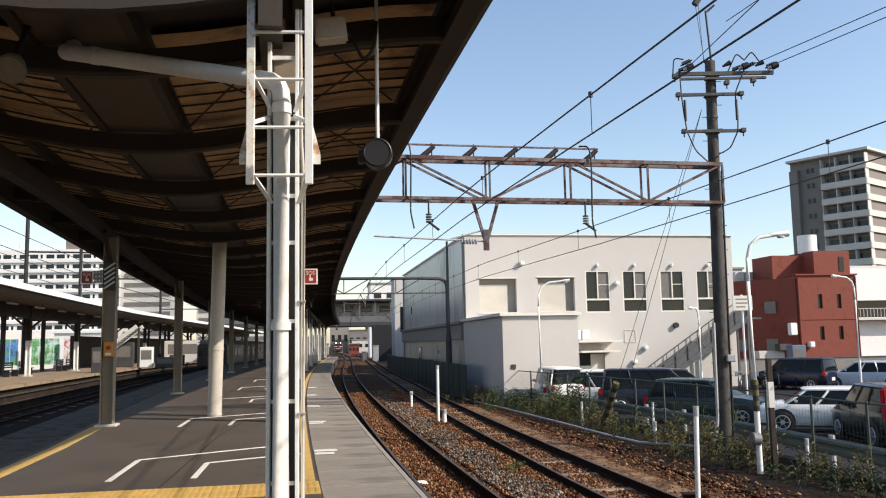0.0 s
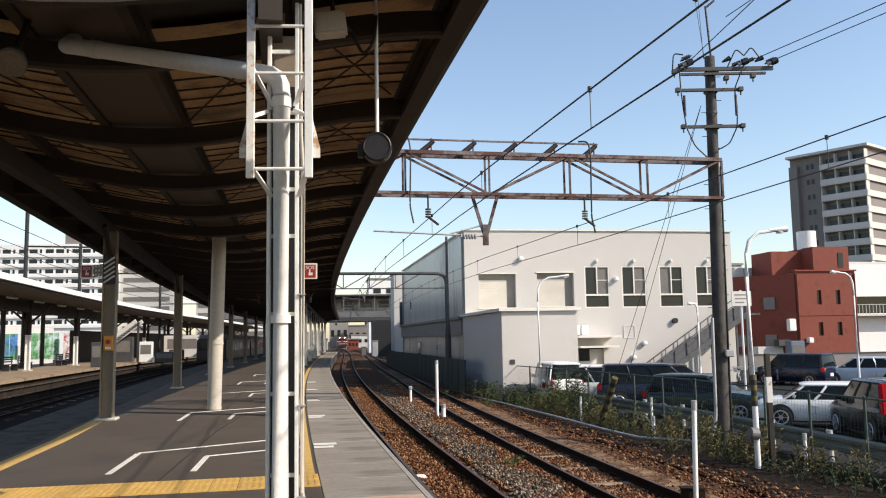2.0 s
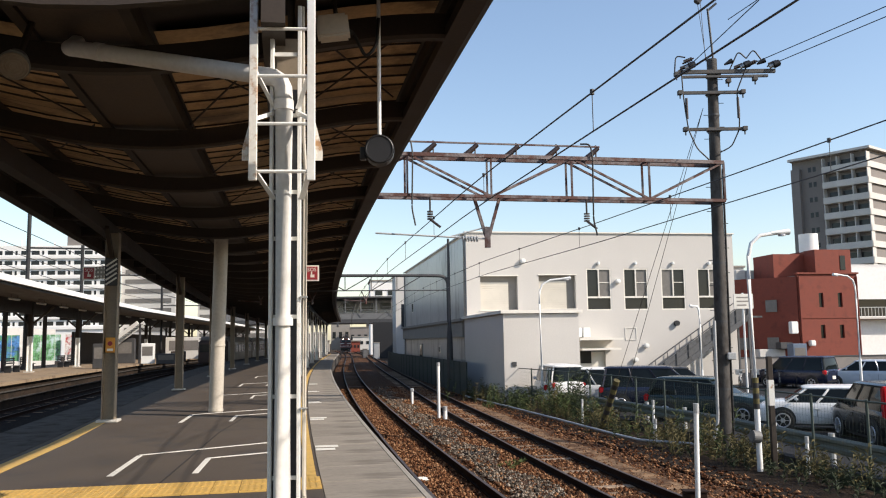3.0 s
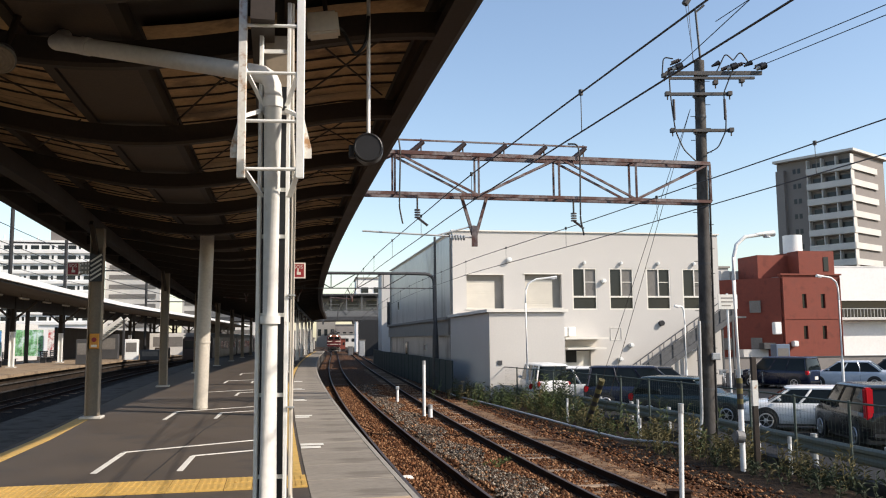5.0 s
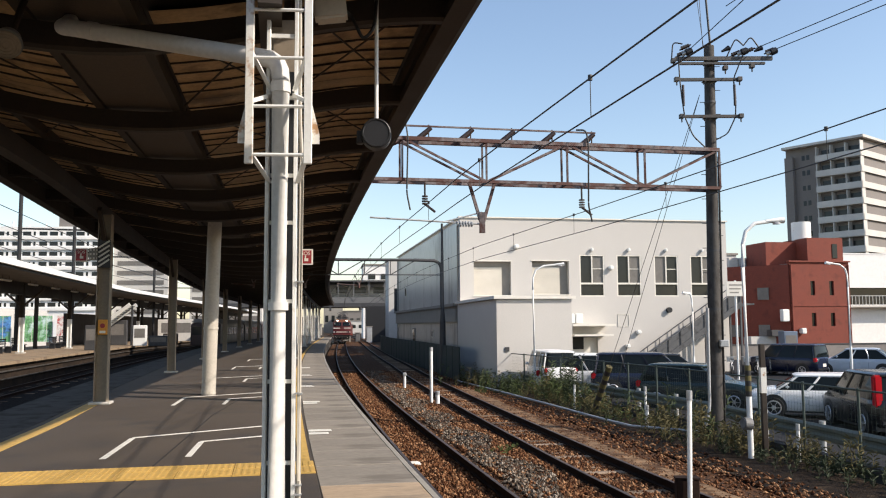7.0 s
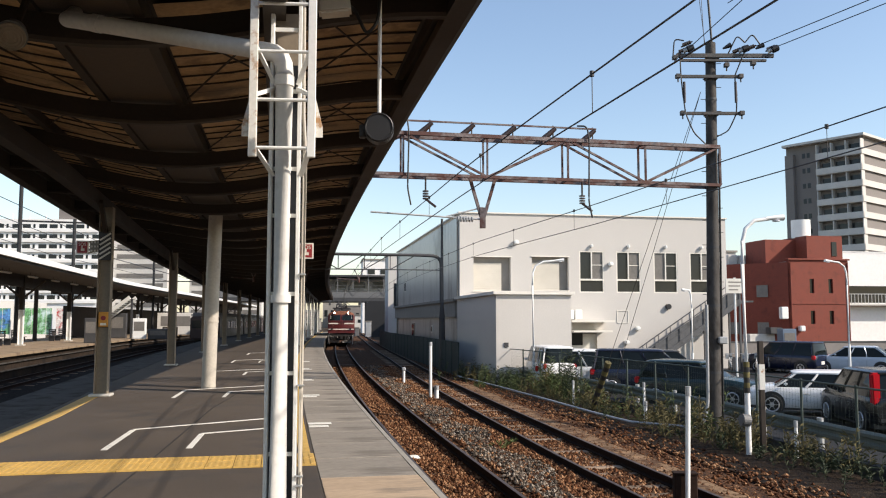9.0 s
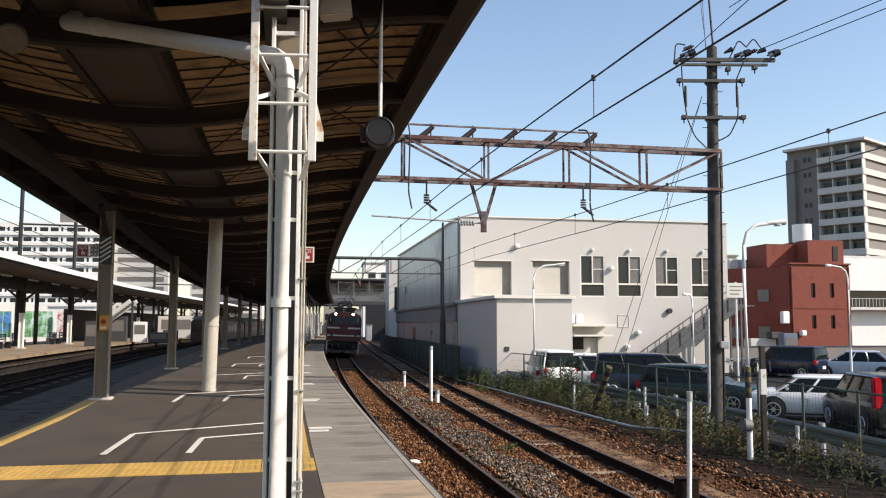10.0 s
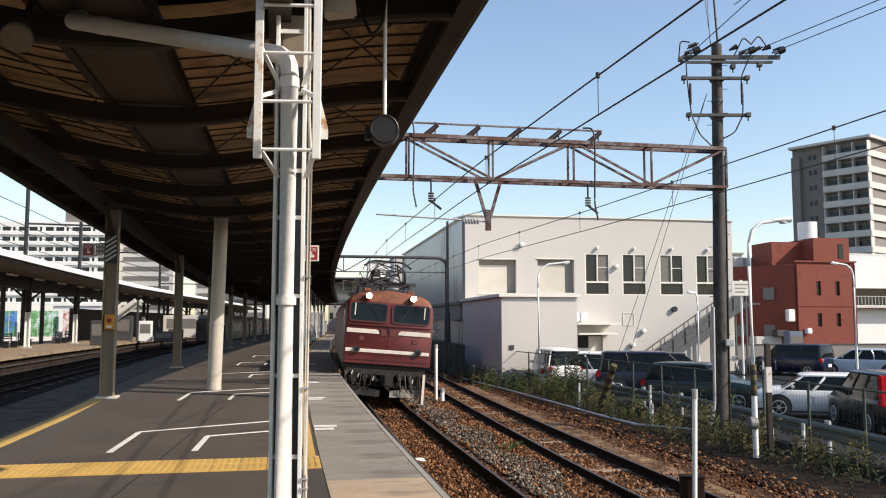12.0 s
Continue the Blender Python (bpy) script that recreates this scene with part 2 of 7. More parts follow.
def tube(bm, pts, r, seg=8):
    """A bent pipe through pts."""
    pts = [Vector(p) for p in pts]
    rings = []
    for i, p in enumerate(pts):
        d = (pts[min(i + 1, len(pts) - 1)] - pts[max(i - 1, 0)]).normalized()
        q = d.to_track_quat("Z", "Y").to_matrix()
        rings.append([bm.verts.new(p + q @ Vector((r * math.cos(k * math.tau / seg), r * math.sin(k * math.tau / seg), 0))) for k in range(seg)])
    for a, b in zip(rings, rings[1:]):
        for k in range(seg):
            bm.faces.new((a[k], a[(k + 1) % seg], b[(k + 1) % seg], b[k]))
    bm.faces.new(rings[0][::-1])
    bm.faces.new(rings[-1])


def rounded(pts, r, n=5):
    """The corners of a path rounded by radius r."""
    pts = [Vector(p) for p in pts]
    out = [pts[0]]
    for a, b, c in zip(pts, pts[1:], pts[2:]):
        p, q = b + (a - b).normalized() * r, b + (c - b).normalized() * r
        for i in range(n + 1):
            t = i / n
            out.append(p * (1 - t) ** 2 + b * 2 * t * (1 - t) + q * t * t)
    return out + [pts[-1]]


def hang(a, b, sag, n=14):
    """A hanging line from a to b."""
    a, b = Vector(a), Vector(b)
    return [a.lerp(b, i / n) - Vector((0, 0, 4 * sag * (i / n) * (1 - i / n))) for i in range(n + 1)]


def soften(bm, w=0.01, seg=1, angle=40):
    es = [e for e in bm.edges if len(e.link_faces) == 2 and e.calc_face_angle(0) > radians(angle)]
    bmesh.ops.bevel(bm, geom=es, offset=w, segments=seg, affect="EDGES", clamp_overlap=True)


def mesh_of(name, bm, material, smooth=False):
    bmesh.ops.recalc_face_normals(bm, faces=bm.faces)
    me = bpy.data.meshes.new(name)
    bm.to_mesh(me)
    bm.free()
    me.materials.append(material)
    if smooth:
        for p in me.polygons:
            p.use_smooth = True
        me.set_sharp_from_angle(angle=radians(40))
    return me


def thing(name, label, category, m=None, group="", kind=""):
    """An Empty that carries its parts, at the pose m."""
    ob = new(name)
    ob.empty_display_size = 0.2
    ob.matrix_basis = m if m is not None else Matrix()
    return tagged(ob, label, category, group, kind)


def part(name, bm, material, parent, label="", smooth=False, here=False):
    """Links a bmesh as one mesh object under a thing or part; here: its points are given in the world."""
    me = mesh_of(name, bm, material, smooth)
    if here:
        top = parent.parent if parent.parent else parent
        me.transform(top.matrix_basis.inverted())
    ob = new(name, me)
    ob.parent = parent
    return tagged(ob, label)


def single(name, bm, material, label, category, kind="", group="", smooth=False):
    ob = new(name, mesh_of(name, bm, material, smooth))
    return tagged(ob, label, category, group, kind)


def B():
    return bmesh.new()


# ---- the line of the track ----
CURVE = (0.4201, -3.4931, 8.824, -20.3243, 3.0771)


def cx(y):
    v = y / 100
    return ((((CURVE[0] * v + CURVE[1]) * v + CURVE[2]) * v + CURVE[3]) * v) + CURVE[4]


def heading(y):
    return (cx(y + 0.5) - cx(y - 0.5))


def on(y, off, z):
    """The point beside the near track's middle at y: off metres to its right, at height z."""
    k = heading(y)
    n = math.hypot(1, k)
    return Vector((cx(y) + off / n, y - off * k / n, z))


def turn(y):
    """The track's bearing at y, degrees to the left."""
    return math.degrees(math.atan(-heading(y)))


def steps(a, b, d):
    n = max(1, int(round((b - a) / d)))
    return [a + (b - a) * i / n for i in range(n + 1)]


def sweep(bm, section, y0, y1, d=3.0, closed=True, shift=None):
    """A section of (off, z) points swept along the track."""
    rings = []
    for y in steps(y0, y1, d):
        s = shift(y) if shift else 0.0
        rings.append([bm.verts.new(on(y, o + s, z)) for o, z in section])
    m = len(section)
    for a, b in zip(rings, rings[1:]):
        for k in range(m if closed else m - 1):
            bm.faces.new((a[k], a[(k + 1) % m], b[(k + 1) % m], b[k]))
    if closed:
        bm.faces.new(rings[0])
        bm.faces.new(rings[-1][::-1])


def rect(o0, o1, z0, z1):
    return [(o0, z0), (o1, z0), (o1, z1), (o0, z1)]


def widen(y):
    """How far the platform's far side swings away from the near track."""
    return -0.055 * max(0.0, min(y, 75) - 15)


# ---- ground, ballast, tracks ----
bm = B()
bmesh.ops.create_grid(bm, x_segments=2, y_segments=2, size=1500, matrix=pose(0, 900, -1.34))
single("ground", bm, SOIL, "dry brown earth reaching the horizon", "ground", "structure")


def second(y):
    """The far track's distance to the right of the near one."""
    return 2.85 + 0.018 * max(0.0, min(y, 57) - 15)


def left_edge(y):
    return -8.2 + widen(y)


bm = B()
sweep(bm, [(-1.45, -1.4), (-1.45, -1.2), (-0.8, -1.18), (-0.5, -1.19), (0.6, -1.19), (1.0, -1.15), (1.5, -1.12), (2.1, -1.17), (3.6, -1.18), (4.6, -1.18), (5.2, -1.27), (5.6, -1.4)], -12, 290, 3)
single("ballast_bed", bm, BALLAST, "rust-brown crushed stone ballast under the tracks", "ballast", "structure")
bm = B()
rings = []
for y in steps(-12, 290, 3):
    e = left_edge(y)
    rings.append([bm.verts.new(on(y, o, z)) for o, z in ((e + 0.05, -1.2), (e - 1.4, -1.14), (e - 3.4, -1.2), (e - 5.2, -1.14), (e - 6.9, -1.2))])
for a, b in zip(rings, rings[1:]):
    for k in range(4):
        bm.faces.new((a[k], a[k + 1], b[k + 1], b[k]))
single("ballast_bed", bm, SHADED_BALLAST, "ballast between the two platforms, coloured dark for shade", "ballast", "structure")

RAIL = [(-0.065, -0.15), (0.065, -0.15), (0.065, -0.135), (0.012, -0.12), (0.012, -0.04), (0.034, -0.03), (0.034, -0.006), (-0.034, -0.006), (-0.034, -0.03), (-0.012, -0.04), (-0.012, -0.12), (-0.065, -0.135)]
sleeper_bm = B()
box(sleeper_bm, (0, 0, 0), (2.0, 0.21, 0.12))
soften(sleeper_bm, 0.012)
sleeper_me = mesh_of("sleeper", sleeper_bm, SLEEPER)


def railway(label, off, y0, y1, ties, sunk=0.0):
    tr = thing("railway_track", label, "railway track", pose(*on(20, off(20), -1.0)))
    for side in (-0.5675, 0.5675):
        bm = B()
        sweep(bm, [(o + side, z - 1.0) for o, z in RAIL], y0, y1, 2.0, shift=off)
        rail = part("rail", bm, RAIL_SIDE, tr, here=True)
        bm = B()
        sweep(bm, rect(side - 0.03, side + 0.03, -1.008, -1.0), y0, y1, 2.0, shift=off)
        part("rail_head", bm, RAIL_TOP, rail, "polished running surface", here=True)
    base = tr.matrix_basis.inverted()
    y = ties[0]
    while y < ties[1]:
        s = new("sleeper", sleeper_me)
        s.parent = tr
        s.matrix_basis = base @ pose(*on(y, off(y), -1.226 - sunk + 0.014 * math.sin(y * 7)), 0, 0, turn(y))
        y += 0.62
    return tr


railway("rusty rails of the near curving track on ballast", lambda y: 0.0, -8, 285, (8, 78), 0.035)
railway("rusty rails of the second track nearer the car park", second, -8, 285, (8, 78))
railway("shaded track between the platforms", lambda y: left_edge(y) - 1.55, -6, 200, (12, 40))
railway("shaded track along the opposite platform", lambda y: left_edge(y) - 5.35, -6, 200, (20, 50))

bm = B()
sweep(bm, [(0.86, -1.2), (0.9, -1.155), (1.12, -1.15), (1.42, -1.152), (1.5, -1.2)], 12, 36, 1.0, shift=lambda y: second(y) + 0.06 * math.sin(y * 1.3))
single("sand_strip", bm, SAND, "sandy dirt trodden along the second track", "dirt", "structure")
bm = B()
sweep(bm, [(5.35, -1.4), (5.4, -1.262), (6.6, -1.25), (7.5, -1.255), (7.55, -1.4)], -6, 40, 1.0, shift=lambda y: 0.12 * math.sin(y * 0.9) - 0.03 * max(0.0, y - 24))
single("earth_strip", bm, DARK_EARTH, "dark earth below the fence", "earth", "structure")

# loose stones on the shoulder, past counting
rng = random.Random(5)
verts, faces, tint = [], [], []
for i in range(78000):
    y = 9 + 42 * rng.random() ** 1.7
    o = rng.uniform(-1.35, 4.35) if i % 16 else rng.uniform(4.2, 6.2)
    if abs(abs(o) - 0.57) < 0.06 or abs(abs(o - second(y)) - 0.57) < 0.06:
        continue
    p = on(y, o, -1.185 + (0.05 if 0.9 < o < 2.2 else -0.07 if o > 5.3 else 0.0) + rng.uniform(-0.01, 0.02))
    r = rng.uniform(0.018, 0.042) if i % 5 else rng.uniform(0.036, 0.062)
    grey = 1 if 0.85 + 0.2 * math.sin(y * 2.1) < o < 1.75 + 0.25 * math.sin(y * 1.3) and rng.random() < 0.8 else 0
    k = len(verts)
    for dx, dy, dz in ((1, 0, 0), (-1, 0.2, 0), (0.1, 1, 0), (0, -1, 0.1), (0, 0.1, 0.9), (0, 0, -0.8)):
        verts.append((p.x + dx * r * rng.uniform(0.7, 1.3), p.y + dy * r * rng.uniform(0.7, 1.3), p.z + dz * r * rng.uniform(0.6, 1.1)))
    for a, b in ((0, 2), (2, 1), (1, 3), (3, 0)):
        faces.append((k + a, k + b, k + 4))
        faces.append((k + b, k + a, k + 5))
    tint.extend([grey] * 8)
me = bpy.data.meshes.new("ballast_stones")
me.from_pydata(verts, [], faces)


def stone(name, dark, middle, light):
    m = mat(name, middle, 0.95, var=0.3, scale=3, fine=20, bump=0.3)
    isl = m.node_tree.nodes.new("ShaderNodeNewGeometry")
    hue = m.node_tree.nodes.new("ShaderNodeValToRGB")
    hue.color_ramp.elements[0].color, hue.color_ramp.elements[1].color = (*dark, 1), (*light, 1)
    mid = hue.color_ramp.elements.new(0.6)
    mid.color = (*middle, 1)
    m.node_tree.links.new(isl.outputs["Random Per Island"], hue.inputs["Fac"])
    m.node_tree.links.new(hue.outputs["Color"], m.node_tree.nodes["Principled BSDF"].inputs["Base Color"])
    return m


me.materials.append(stone("rusty_stone", (0.02, 0.008, 0.004), (0.135, 0.054, 0.022), (0.33, 0.185, 0.096)))
me.materials.append(stone("grey_stone", (0.02, 0.016, 0.012), (0.11, 0.085, 0.062), (0.3, 0.25, 0.195)))
me.polygons.foreach_set("material_index", tint)
tagged(new("ballast_stones", me), "loose rust-brown ballast stones strewn between the rails", "stones", kind="stuff")

# ---- our platform ----
plat = thing("platform", "asphalt island platform with concrete edge slabs and yellow lines", "platform", pose(*on(20, -5, 0)), kind="structure")


def deck(o0, o1, z0, z1, y0, y1, d=2.0):
    bm = B()
    rings = []
    for y in steps(y0, y1, d):
        a, b = o0(y), o1(y)
        rings.append([bm.verts.new(on(y, o, z)) for o, z in ((a, z0), (b, z0), (b, z1), (a, z1))])
    for a, b in zip(rings, rings[1:]):
        for k in range(4):
            bm.faces.new((a[k], a[(k + 1) % 4], b[(k + 1) % 4], b[k]))
    bm.faces.new(rings[0])
    bm.faces.new(rings[-1][::-1])
    return bm


part("base", deck(lambda y: left_edge(y) + 0.18, lambda y: -1.66, -1.3, -0.12, -12, 124), DARK_CONCRETE, plat, "stained concrete retaining wall", here=True)
part("asphalt", deck(lambda y: left_edge(y) + 1.22, lambda y: -2.58, -0.12, 0.0, -12, 124), ASPHALT, plat, "brown-grey worn asphalt", here=True)
part("side_strip", deck(lambda y: left_edge(y), lambda y: left_edge(y) + 1.2, -0.14, 0.001, -12, 124), DARK_CONCRETE, plat, "grey concrete strip", here=True)
part("yellow_line", deck(lambda y: left_edge(y) + 1.35, lambda y: left_edge(y) + 1.62, 0.0, 0.006, -12, 19.2), YELLOW, plat, "worn yellow warning line", here=True)
part("yellow_line", deck(lambda y: -2.76, lambda y: -2.62, 0.0, 0.006, 9.85, 124), YELLOW, plat, "worn yellow warning line", here=True)
part("coping", deck(lambda y: -1.56, lambda y: -1.5, -0.14, 0.004, -12, 124), mat("pale_coping", (0.29, 0.265, 0.225), 0.8, var=0.12, scale=3, fine=30), plat, "pale concrete lip", here=True)
base = plat.matrix_basis.inverted()
slabs = {}
for ln in (1.16, 4.0):
    bm = B()
    box(bm, (0, 0, 0), (1.01, ln - 0.006, 0.14))
    soften(bm, 0.006)
    slabs[ln] = mesh_of("slab", bm, CONCRETE)
near_slab = slabs[1.16].copy()
near_slab.materials[0] = mat("beige_slab", (0.4, 0.3, 0.205), 0.85, var=0.14, scale=1.0, fine=24, bump=0.25, each=0.06, stain=(0.24, 0.19, 0.14), stain_at=0.58, stain_scale=1.6, stretch=(0.5, 2.2, 1))
y, k = -6.0, 0
while y < 120:
    ln = 1.16 if y < 60 else 4.0
    c = on(y + ln / 2, -2.07, -0.066)
    s = new("slab", near_slab if y + ln < 10.1 else slabs[ln])
    s.parent = plat
    s.matrix_basis = base @ pose(c.x, c.y, c.z + 0.002 * math.sin(k * 2.3), 0, 0.15 * math.sin(k * 1.7), turn(y + ln / 2))
    y += ln
    k += 1

# tactile paving across the platform: square yellow tiles with raised bars
tile_bm = B()
box(tile_bm, (0, 0, 0), (0.292, 0.392, 0.014))
for j in range(4):
    box(tile_bm, (-0.105 + 0.07 * j, 0, 0.009), (0.03, 0.34, 0.007))
tile_me = mesh_of("tile", tile_bm, YELLOW)
dirx = Vector((2.85, 0.54, 0)).normalized()
diry = Vector((-dirx.y, dirx.x, 0))
for i in range(-8, 14):
    for j in range(2):
        p = Vector((-4.8, 8.9, 0)) + dirx * (0.3 * i) + diry * (0.4 * j)
        if p.x > -1.5 or p.x < -6.6:
            continue
        s = new("tile", tile_me)
        s.parent = plat
        s.matrix_basis = base @ pose(p.x, p.y, 0.008, 0, 0, math.degrees(math.atan2(dirx.y, dirx.x)))


def stripe(a, b, w=0.075):
    bm = B()
    bar(bm, (*a, 0.003), (*b, 0.003), w, 0.005)
    part("white_line", bm, WHITE_LINE, plat, "worn white queue line", here=True)


for dy, dx in ((0.0, 0.0), (7.0, -1.35), (14.2, -2.6), (21.5, -3.7), (29, -4.8)):
    f = lambda x, y: (x + dx, y + dy)
    stripe(f(-4.16, 10.46), f(-4.48, 12.35))
    stripe(f(-4.5, 12.41), f(-2.75, 13.85))
    stripe(f(-3.15, 10.6), f(-3.36, 11.92))
    stripe(f(-3.38, 11.96), f(-2.2, 12.8))
for a, b in (((-5.2, 27.0), (-4.15, 15.4)), ((-4.15, 15.4), (-3.35, 9.9)), ((-3.35, 9.9), (-2.7, 5.0))):
    bm = B()
    bar(bm, (*a, 0.0015), (*b, 0.0015), 0.022, 0.004)
    part("seam", bm, SEAM, plat, "dark asphalt seam", here=True)
for y in (13.3, 18.2, 23, 28, 33):
    for dy in (-0.17, 0.17):
        bm = B()
        bar(bm, on(y + dy, -2.56, 0.012), on(y + dy, -2.24 + 0.04 * math.sin(y + dy * 9), 0.012), 0.2, 0.006)
        part("boarding_mark", bm, WHITE_LINE, plat, "worn white boarding mark", here=True)

# ---- canopy ----
VAL = -4.75


def sag(o, e):
    """Height of the beams' underside; e is the left edge there."""
    half = (-1.26 - VAL) if o > VAL else (VAL - e)
    t = min(1.0, abs(o - VAL) / half)
    return 4.06 + 0.5 * (0.5 - 0.5 * math.cos(math.pi * t)) * (1 if o > VAL else 0.9)


roof = thing("canopy", "brown steel platform canopy with tan ceiling panels and dipping beams", "canopy", pose(*on(20, VAL, 4)), kind="structure")
CAN0, CAN1 = 6.65, 121.0
bm = B()
rings = []
for y in steps(CAN0, CAN1, 1.5):
    e = left_edge(y)
    offs = [-1.22, -2.2, -3.2, -4.3, VAL, -5.2, 0.55 * e - 2.15, 0.8 * e - 0.95, e]
    rings.append([bm.verts.new(on(y, o, sag(max(min(o, -1.26), e), e) + 0.46)) for o in offs] + [bm.verts.new(on(y, o, sag(max(min(o, -1.26), e), e) + 0.52)) for o in offs[::-1]])
for a, b in zip(rings, rings[1:]):
    for k in range(18):
        bm.faces.new((a[k], a[(k + 1) % 18], b[(k + 1) % 18], b[k]))
bm.faces.new(rings[0])
bm.faces.new(rings[-1][::-1])
part("roof_sheet", bm, BROWN_STEEL, roof, "dark roof sheet", here=True)
bm = B()
beam_ys = [8.2 + 3.0 * k for k in range(0, 38)]
for y in beam_ys:
    near = y < 45
    n_s = 8 if near else 4
    y0 = y
    d = 3.0 / n_s
    for k in range(n_s):
        a, b = y0 + d * k + 0.006, y0 + d * (k + 1) - (0.006 if near else 0.0)
        e = left_edge(y)
        for o0, o1, m in ((-1.5, -2.85, 3), (-2.98, -4.2, 3), (-5.3, 0.5 * (e - 5.3) + 0.06, 3), (0.5 * (e - 5.3) - 0.06, e + 0.2, 3)):
            pts = [o0 + (o1 - o0) * i / m for i in range(m + 1)]
            lo = [bm.verts.new(on(a, o, sag(o, e) + 0.40)) for o in pts]
            hi = [bm.verts.new(on(b, o, sag(o, e) + 0.40)) for o in pts]
            for i in range(m):
                bm.faces.new((lo[i], lo[i + 1], hi[i + 1], hi[i]))
part("ceiling_panels", bm, TAN_PANEL, roof, "tan boarded ceiling panels", here=True)
bm = B()
for y in beam_ys[:16]:
    e = left_edge(y)
    for k in range(1, 8):
        yk = y + 3.0 / 8 * k
        for o0, o1 in ((-1.5, -2.85), (-2.98, -4.2), (-5.3, 0.5 * (e - 5.3) + 0.06), (0.5 * (e - 5.3) - 0.06, e + 0.2)):
            om = (o0 + o1) / 2
            for p, q in ((o0, om), (om, o1)):
                bar(bm, on(yk, p, sag(p, e) + 0.385), on(yk, q, sag(q, e) + 0.39), 0.016, 0.02)
part("board_joint", bm, BROWN_STEEL, roof, "dark battens over the board joints", here=True)
# Unseen downstand, added to block light from the first ceiling panels.
bm = B()
for i in range(14):
    e = left_edge(6.7)
    o0, o1 = -1.3 + (e + 1.3) * i / 14, -1.3 + (e + 1.3) * (i + 1) / 14
    z0, z1 = sag(o0, e), sag(o1, e)
    v = [bm.verts.new(on(y, o, z)) for y in (6.7, 6.78) for o, z in ((o0, z0 + 0.02), (o1, z1 + 0.02), (o1, z1 + 0.46), (o0, z0 + 0.46))]
    for f in ((0, 1, 2, 3), (7, 6, 5, 4), (0, 4, 5, 1), (2, 6, 7, 3)):
        bm.faces.new([v[k] for k in f])
part("light_baffle", bm, BROWN_STEEL, roof, "unseen brown board added to keep light off the panels", here=True)
bm = B()
sweep(bm, rect(-5.15, -4.35, 4.36, 4.4), CAN0, CAN1, 1.5)
part("valley_panel", bm, GREY_PANEL, roof, "grey valley gutter lining", here=True)
for y in beam_ys:
    bm = B()
    e = left_edge(y)
    offs = [-1.3 + (e + 1.3 + 0.05) * i / 22 for i in range(23)]
    rings = []
    for o in offs:
        z = sag(o, e)
        rings.append([bm.verts.new(on(y + s * 0.075, o, z + h)) for s, h in ((-1, 0.03), (-0.6, 0.0), (0.6, 0.0), (1, 0.03), (1, 0.24), (-1, 0.24))])
    for a, b in zip(rings, rings[1:]):
        for k in range(6):
            bm.faces.new((a[k], a[(k + 1) % 6], b[(k + 1) % 6], b[k]))
    bm.faces.new(rings[0])
    bm.faces.new(rings[-1][::-1])
    part("beam", bm, BROWN_STEEL, roof, here=True, smooth=True)
for fr in (0.05, 0.46, 0.88):
    for side in (1, -1):
        bm = B()
        rings = []
        for y in steps(CAN0, CAN1, 1.5):
            e = left_edge(y)
            o = VAL + fr * ((-1.26 - VAL) if side > 0 else (e - VAL)) + side * 0.28
            z = sag(o, e) + 0.24
            rings.append([bm.verts.new(on(y, o + a, z + h)) for a, h in ((-0.05, 0.0), (0.05, 0.0), (0.05, 0.17), (-0.05, 0.17))])
        for a, b in zip(rings, rings[1:]):
            for k in range(4):
                bm.faces.new((a[k], a[(k + 1) % 4], b[(k + 1) % 4], b[k]))
        part("purlin", bm, BROWN_STEEL, roof, here=True)
for y in beam_ys[:18]:
    e = left_edge(y)
    for o0, o1 in ((-1.6, -2.8), (-2.95, -4.2), (-5.4, -6.7)):
        bm = B()
        for p, q in ((o0, o1), (o1, o0)):
            rod(bm, on(y + 0.1, p, sag(p, e) + 0.3), on(y + 2.9, q, sag(q, e) + 0.3), 0.012, 5)
        part("brace", bm, BROWN_STEEL, roof, here=True)
bm = B()
sweep(bm, [(-1.26, 4.55), (-1.2, 4.57), (-1.16, 4.7), (-1.16, 4.86), (-1.3, 4.86), (-1.46, 4.66), (-1.46, 4.55)], CAN0, CAN1, 1.5)
part("gutter", bm, BROWN_STEEL, roof, "dark brown edge gutter", here=True)
bm = B()
sweep(bm, [(-1.15, 4.7), (-1.13, 4.7), (-1.13, 4.9), (-1.15, 4.9)], CAN0, CAN1, 1.5)
part("drip_edge", bm, BROWN_STEEL, roof, here=True)
part("gutter", deck(lambda y: left_edge(y) - 0.05, lambda y: left_edge(y) + 0.16, 4.42, 4.78, CAN0, CAN1), BROWN_STEEL, roof, "dark brown edge gutter", here=True)
for d, h in ((1.35, 4.02), (5.1, 4.02)):
    part("girder", deck(lambda y: (left_edge(y) + d) if d < 2 else -3.18, lambda y: (left_edge(y) + d + 0.2) if d < 2 else -3.0, h, h + 0.3, CAN0, CAN1), BROWN_STEEL, roof, "longitudinal girder on the columns", here=True)


# Unseen roof added to cut bounced light; the gap left lets sun reach the ladder.
rear = thing("canopy", "unseen brown canopy piece added to limit light below the roof", "canopy", pose(*on(0, VAL, 4)), kind="structure")
part("roof_sheet", deck(lambda y: left_edge(y), lambda y: -1.2, 4.5, 4.62, -11, 5.5), BROWN_STEEL, rear, "dark roof sheet", here=True)
for y in (-9.8, -6.8, -3.8, -0.8, 2.2, 5.2):
    part("beam", deck(lambda v: left_edge(v), lambda v: -1.3, 4.22, 4.46, y - 0.08, y + 0.08), BROWN_STEEL, rear, here=True)
